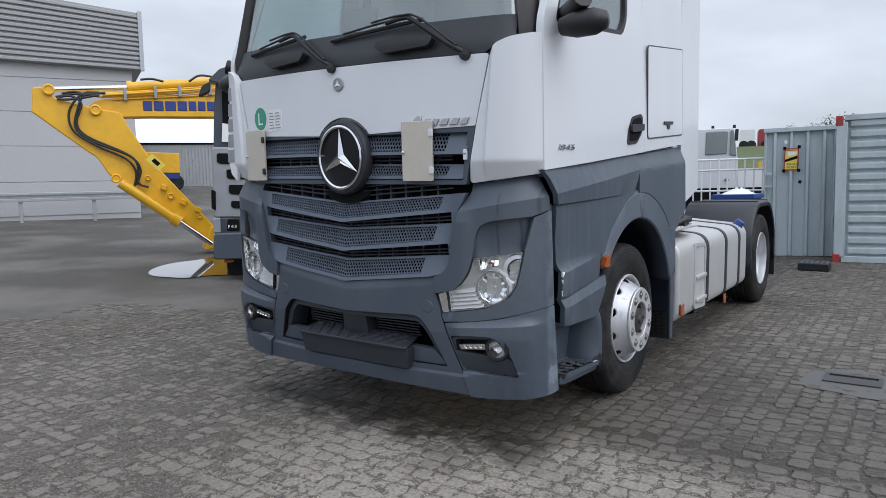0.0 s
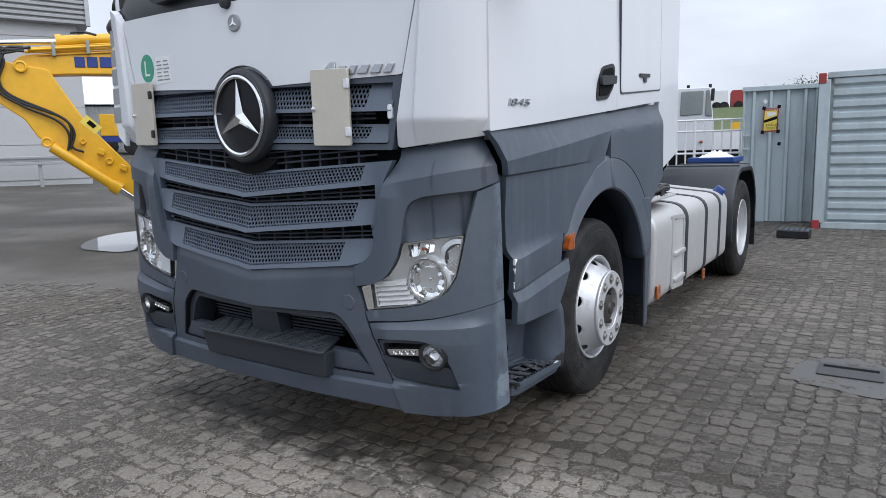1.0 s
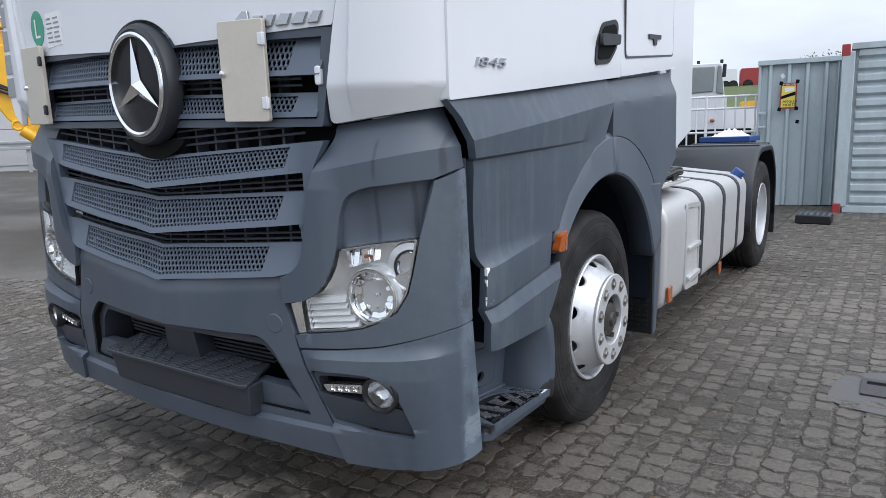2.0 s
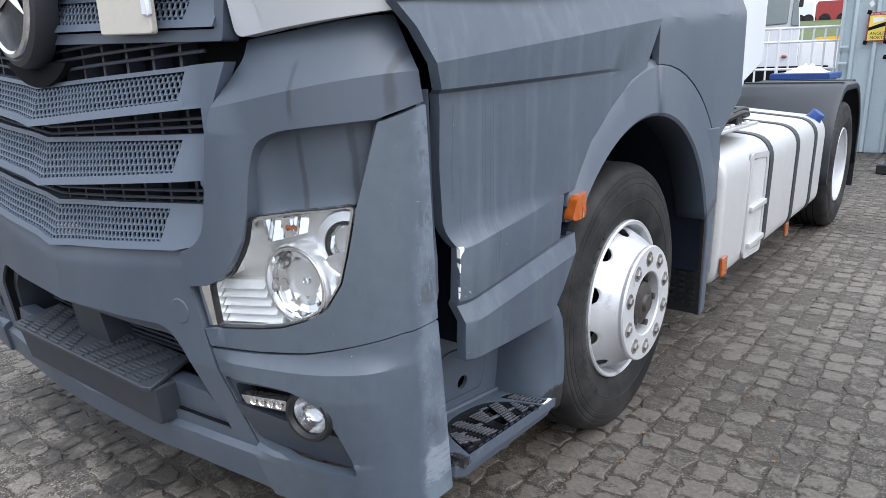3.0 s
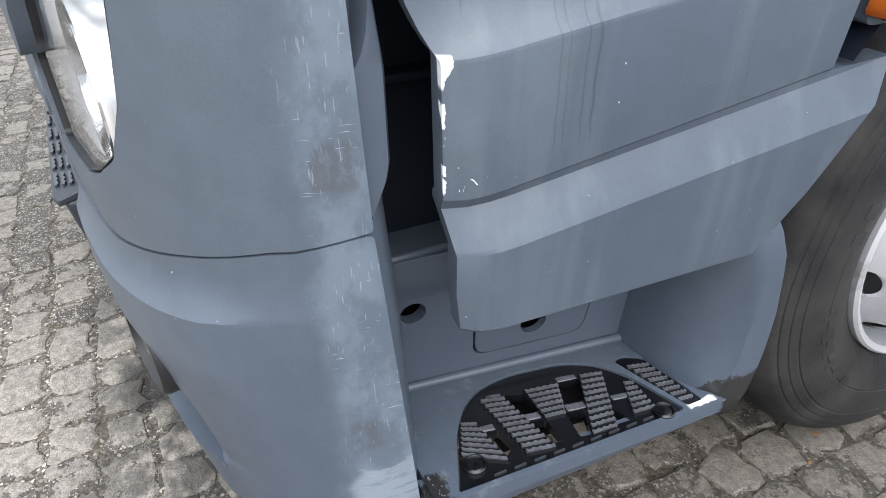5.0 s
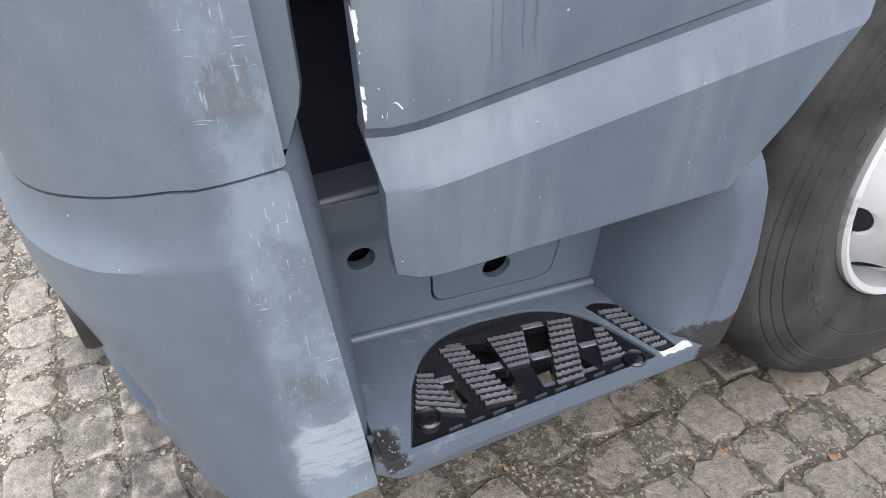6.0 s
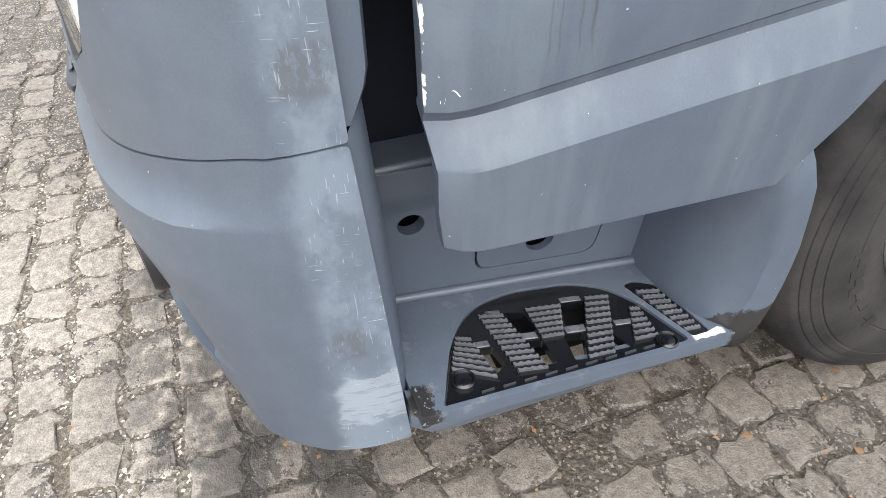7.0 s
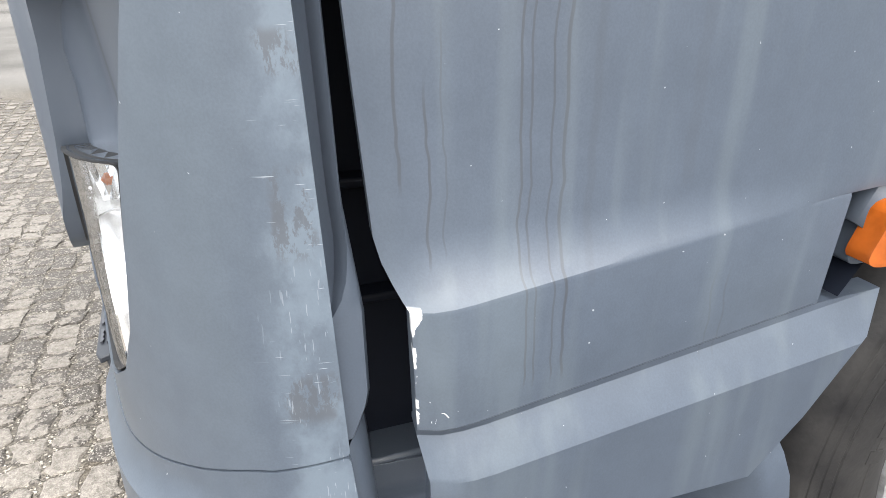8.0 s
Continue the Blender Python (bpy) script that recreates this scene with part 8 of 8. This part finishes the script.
def pool(name, cx, cy, rx, ry, yaw, seed, label, z=0.004, mat="water"):
    rg = random.Random(seed)
    ph = [rg.uniform(0, 6.28) for _ in range(5)]
    bm = bmesh.new()
    c, s = math.cos(radians(yaw)), math.sin(radians(yaw))
    vs = []
    for i in range(72):
        a = 2 * math.pi * i / 72
        r = 1 + sum(0.16 / (k + 1) * math.sin((k + 2) * a + ph[k]) for k in range(5))
        u, v = rx * r * math.cos(a), ry * r * math.sin(a)
        x, y = cx + u * c - v * s, cy + u * s + v * c
        vs.append(bm.verts.new((x, y, rise(x, y) + z)))
    bm.faces.new(vs)
    ob = part(name, bm, mat, None)
    return tagged(ob, label, "puddle", kind="structure")


pool("water_puddle", -7.15, 4.0, 0.65, 1.5, 43, 3, "flat rain puddle lying on the yard", 0.009)
pool("drain_puddle", 2.46, 2.36, 0.44, 0.34, 20, 9, "thin film of rain water round the drain", 0.0015, "film")
text_part("model_number", "P 410", 0.065, lambda u, v, d: S_(0.0 + u * 0.8, 0.86 + v, -0.048 + d), 0.004, "paper", sc, "pale raised figures")


# ---------------------------------------------------------------- paving blocks
rng = random.Random(4)


def block_outline(w, h):
    """A wavy, worn block outline of twelve points about its middle."""
    j = lambda a: rng.uniform(-a, a)
    out = []
    for u, v in ((-.40, -.5), (-.14, -.5), (.14, -.5), (.40, -.5), (.5, -.34), (.5, .02), (.5, .34), (.38, .5), (.0, .5), (-.40, .5), (-.5, .34), (-.5, -.05)):
        out.append((u * w + j(.0105), v * h + j(.0105)))
    return out


def block_data(w, h):
    o = block_outline(w, h)
    n = len(o)
    vs = [(x * 1.05, y * 1.05, -0.014) for x, y in o] + [(x * 0.99, y * 0.99, -0.0034 + rng.uniform(-.0012, .0010)) for x, y in o]
    vs += [(x * 0.88 + rng.uniform(-.003, .003), y * 0.88 + rng.uniform(-.003, .003), rng.uniform(-.0012, .0006)) for x, y in o] + [(rng.uniform(-.01, .01), rng.uniform(-.01, .01), 0.001)]
    fs = [(r * n + a, r * n + (a + 1) % n, (r + 1) * n + (a + 1) % n, (r + 1) * n + a) for r in (0, 1) for a in range(n)] + [(2 * n + a, 2 * n + (a + 1) % n, 3 * n) for a in range(n)]
    return vs, fs, [0.0] * n + [0.30] * n + [0.80] * n + [1.0]


def crust_of(me, values):
    """How much of the pale crust is left at each corner of the blocks."""
    att = me.attributes.new("crust", "FLOAT", "POINT")
    att.data.foreach_set("value", np.array(values, dtype=np.float32))


NEAR = (-0.42, 1.42, -0.66, 0.98)
shapes = {}
for kind, w, h in (("short", 0.092, 0.090), ("long", 0.148, 0.090), ("broad", 0.101, 0.093)):
    shapes[kind] = []
    for k in range(14):
        vs, fs, cs = block_data(w, h)
        me = bpy.data.meshes.new("paving_block")
        me.from_pydata(vs, [], fs)
        crust_of(me, cs)
        me.materials.append(M["paver"])
        me.shade_smooth()
        me.set_sharp_from_angle(angle=radians(18))
        shapes[kind].append(me)
fv, ff, fc, made = [], [], [], 0
DRAIN = (2.13, 2.51, 2.30, 2.56)


def lay(cx, cy, w, h, turn, kind):
    """One block at its place: near ones as objects, the rest in the joined field."""
    global made
    if DRAIN[0] < cx < DRAIN[1] and DRAIN[2] < cy < DRAIN[3]:
        return
    if cx - 0.55 * cy < -5.2 + 0.5 * math.sin(1.7 * cx + 0.9 * cy) + 0.35 * math.sin(3.9 * cy - 1.1 * cx) + rng.uniform(-.25, .25):
        return
    z = rise(cx, cy) + rng.uniform(-.0025, .0025)
    if NEAR[0] < cx < NEAR[1] and NEAR[2] < cy < NEAR[3] and made < 300:
        ob = new("paving_block", rng.choice(shapes[kind]))
        ob.parent = ground
        ob.location = (cx, cy, z)
        ob.rotation_euler = (rng.uniform(-.015, .015), rng.uniform(-.015, .015), turn + rng.choice((0, math.pi)) + rng.uniform(-.04, .04))
        made += 1
        return
    if math.hypot(cx - 1.5, cy) < 5.0:
        vs, fs, cs = block_data(w - 0.010, h - 0.010)
    else:
        k, g = w - 0.013, h - 0.013
        r = lambda: rng.uniform(0, .009)
        q = [(-k / 2 + r(), -g / 2 + r()), (k / 2 - r(), -g / 2 + r()), (k / 2 - r(), g / 2 - r()), (-k / 2 + r(), g / 2 - r())]
        vs = [(a, b, -0.02) for a, b in q] + [(a * .92, b * .92, 0) for a, b in q]
        fs, cs = [(0, 1, 5, 4), (1, 2, 6, 5), (2, 3, 7, 6), (3, 0, 4, 7), (4, 5, 6, 7)], [0.2] * 4 + [0.7] * 4
    base = len(fv)
    fc.extend(cs)
    if turn:
        vs = [(-b, a, c) for a, b, c in vs]
    fv.extend((cx + a, cy + b, z + c) for a, b, c in vs)
    ff.extend(tuple(base + i for i in f) for f in fs)


# in front of the truck: courses across the yard
for r in range(-36, 100):
    y = r * 0.103
    x = -9.0 + rng.uniform(0, 0.15)
    while x < 5.6:
        kind = "long" if rng.random() < 0.18 else "short"
        w = 0.159 if kind == "long" else 0.103
        if not (x + w / 2 > 0.92 and y > 0.62):
            lay(x + w / 2, y, w, 0.101, 0.0, kind)
        x += w
# beside the truck: larger blocks in courses along it
for c in range(0, 46):
    x = 0.975 + c * 0.104
    y = 0.70 + (0.075 if c % 2 else 0.0) + rng.uniform(-.02, .02)
    while y < 10.4:
        n = rng.choice((0.106, 0.110, 0.112, 0.118))
        lay(x, y + n / 2, n, 0.104, math.pi / 2, "broad")
        y += n
me = bpy.data.meshes.new("paving_field")
me.from_pydata(fv, [], ff)
crust_of(me, fc)
me.materials.append(M["paver_field"])
me.shade_smooth()
me.set_sharp_from_angle(angle=radians(18))
field = new("paving_field", me)
field.parent = ground
tagged(field, "rows of worn grey paving blocks", kind="stuff")

# loose grit and leaf scraps, thickest along the joints beside the truck
def scatter(name, count, area, size, mat, flat_, label):
    vs, fs = [], []
    for _ in range(count):
        x, y = rng.uniform(area[0], area[1]), rng.uniform(area[2], area[3])
        if x < 0.9 and rng.random() < 0.5:
            continue
        r = size[0] + (size[1] - size[0]) * rng.random() ** 3
        a = rng.uniform(0, 6.28)
        c, s, z = math.cos(a) * r, math.sin(a) * r, rise(x, y) - 0.0036 + (0.003 if flat_ < 0.3 else 0)
        base = len(vs)
        k = rng.uniform(0.6, 1.0)
        vs += [(x + c, y + s, z), (x - s * k, y + c * k, z + r * flat_ * 0.3), (x - c, y - s, z), (x + s * k, y - c * k, z), (x + rng.uniform(-.3, .3) * r, y, z + r * flat_), (x, y, z - r * flat_)]
        fs += [(base + i, base + (i + 1) % 4, base + 4) for i in range(4)] + [(base + (i + 1) % 4, base + i, base + 5) for i in range(4)]
    me = bpy.data.meshes.new(name)
    me.from_pydata(vs, [], fs)
    me.materials.append(M[mat])
    ob = new(name, me)
    ob.parent = ground
    return tagged(ob, label, kind="stuff")


scatter("grit", 7000, (0.5, 2.3, -0.9, 2.2), (0.0008, 0.0028), "pebble", 0.8, "loose sand-coloured grit on the paving")
scatter("leaf_scraps", 160, (0.7, 2.2, -0.6, 2.4), (0.004, 0.014), "dead_leaf", 0.12, "brown leaf scraps on the paving")
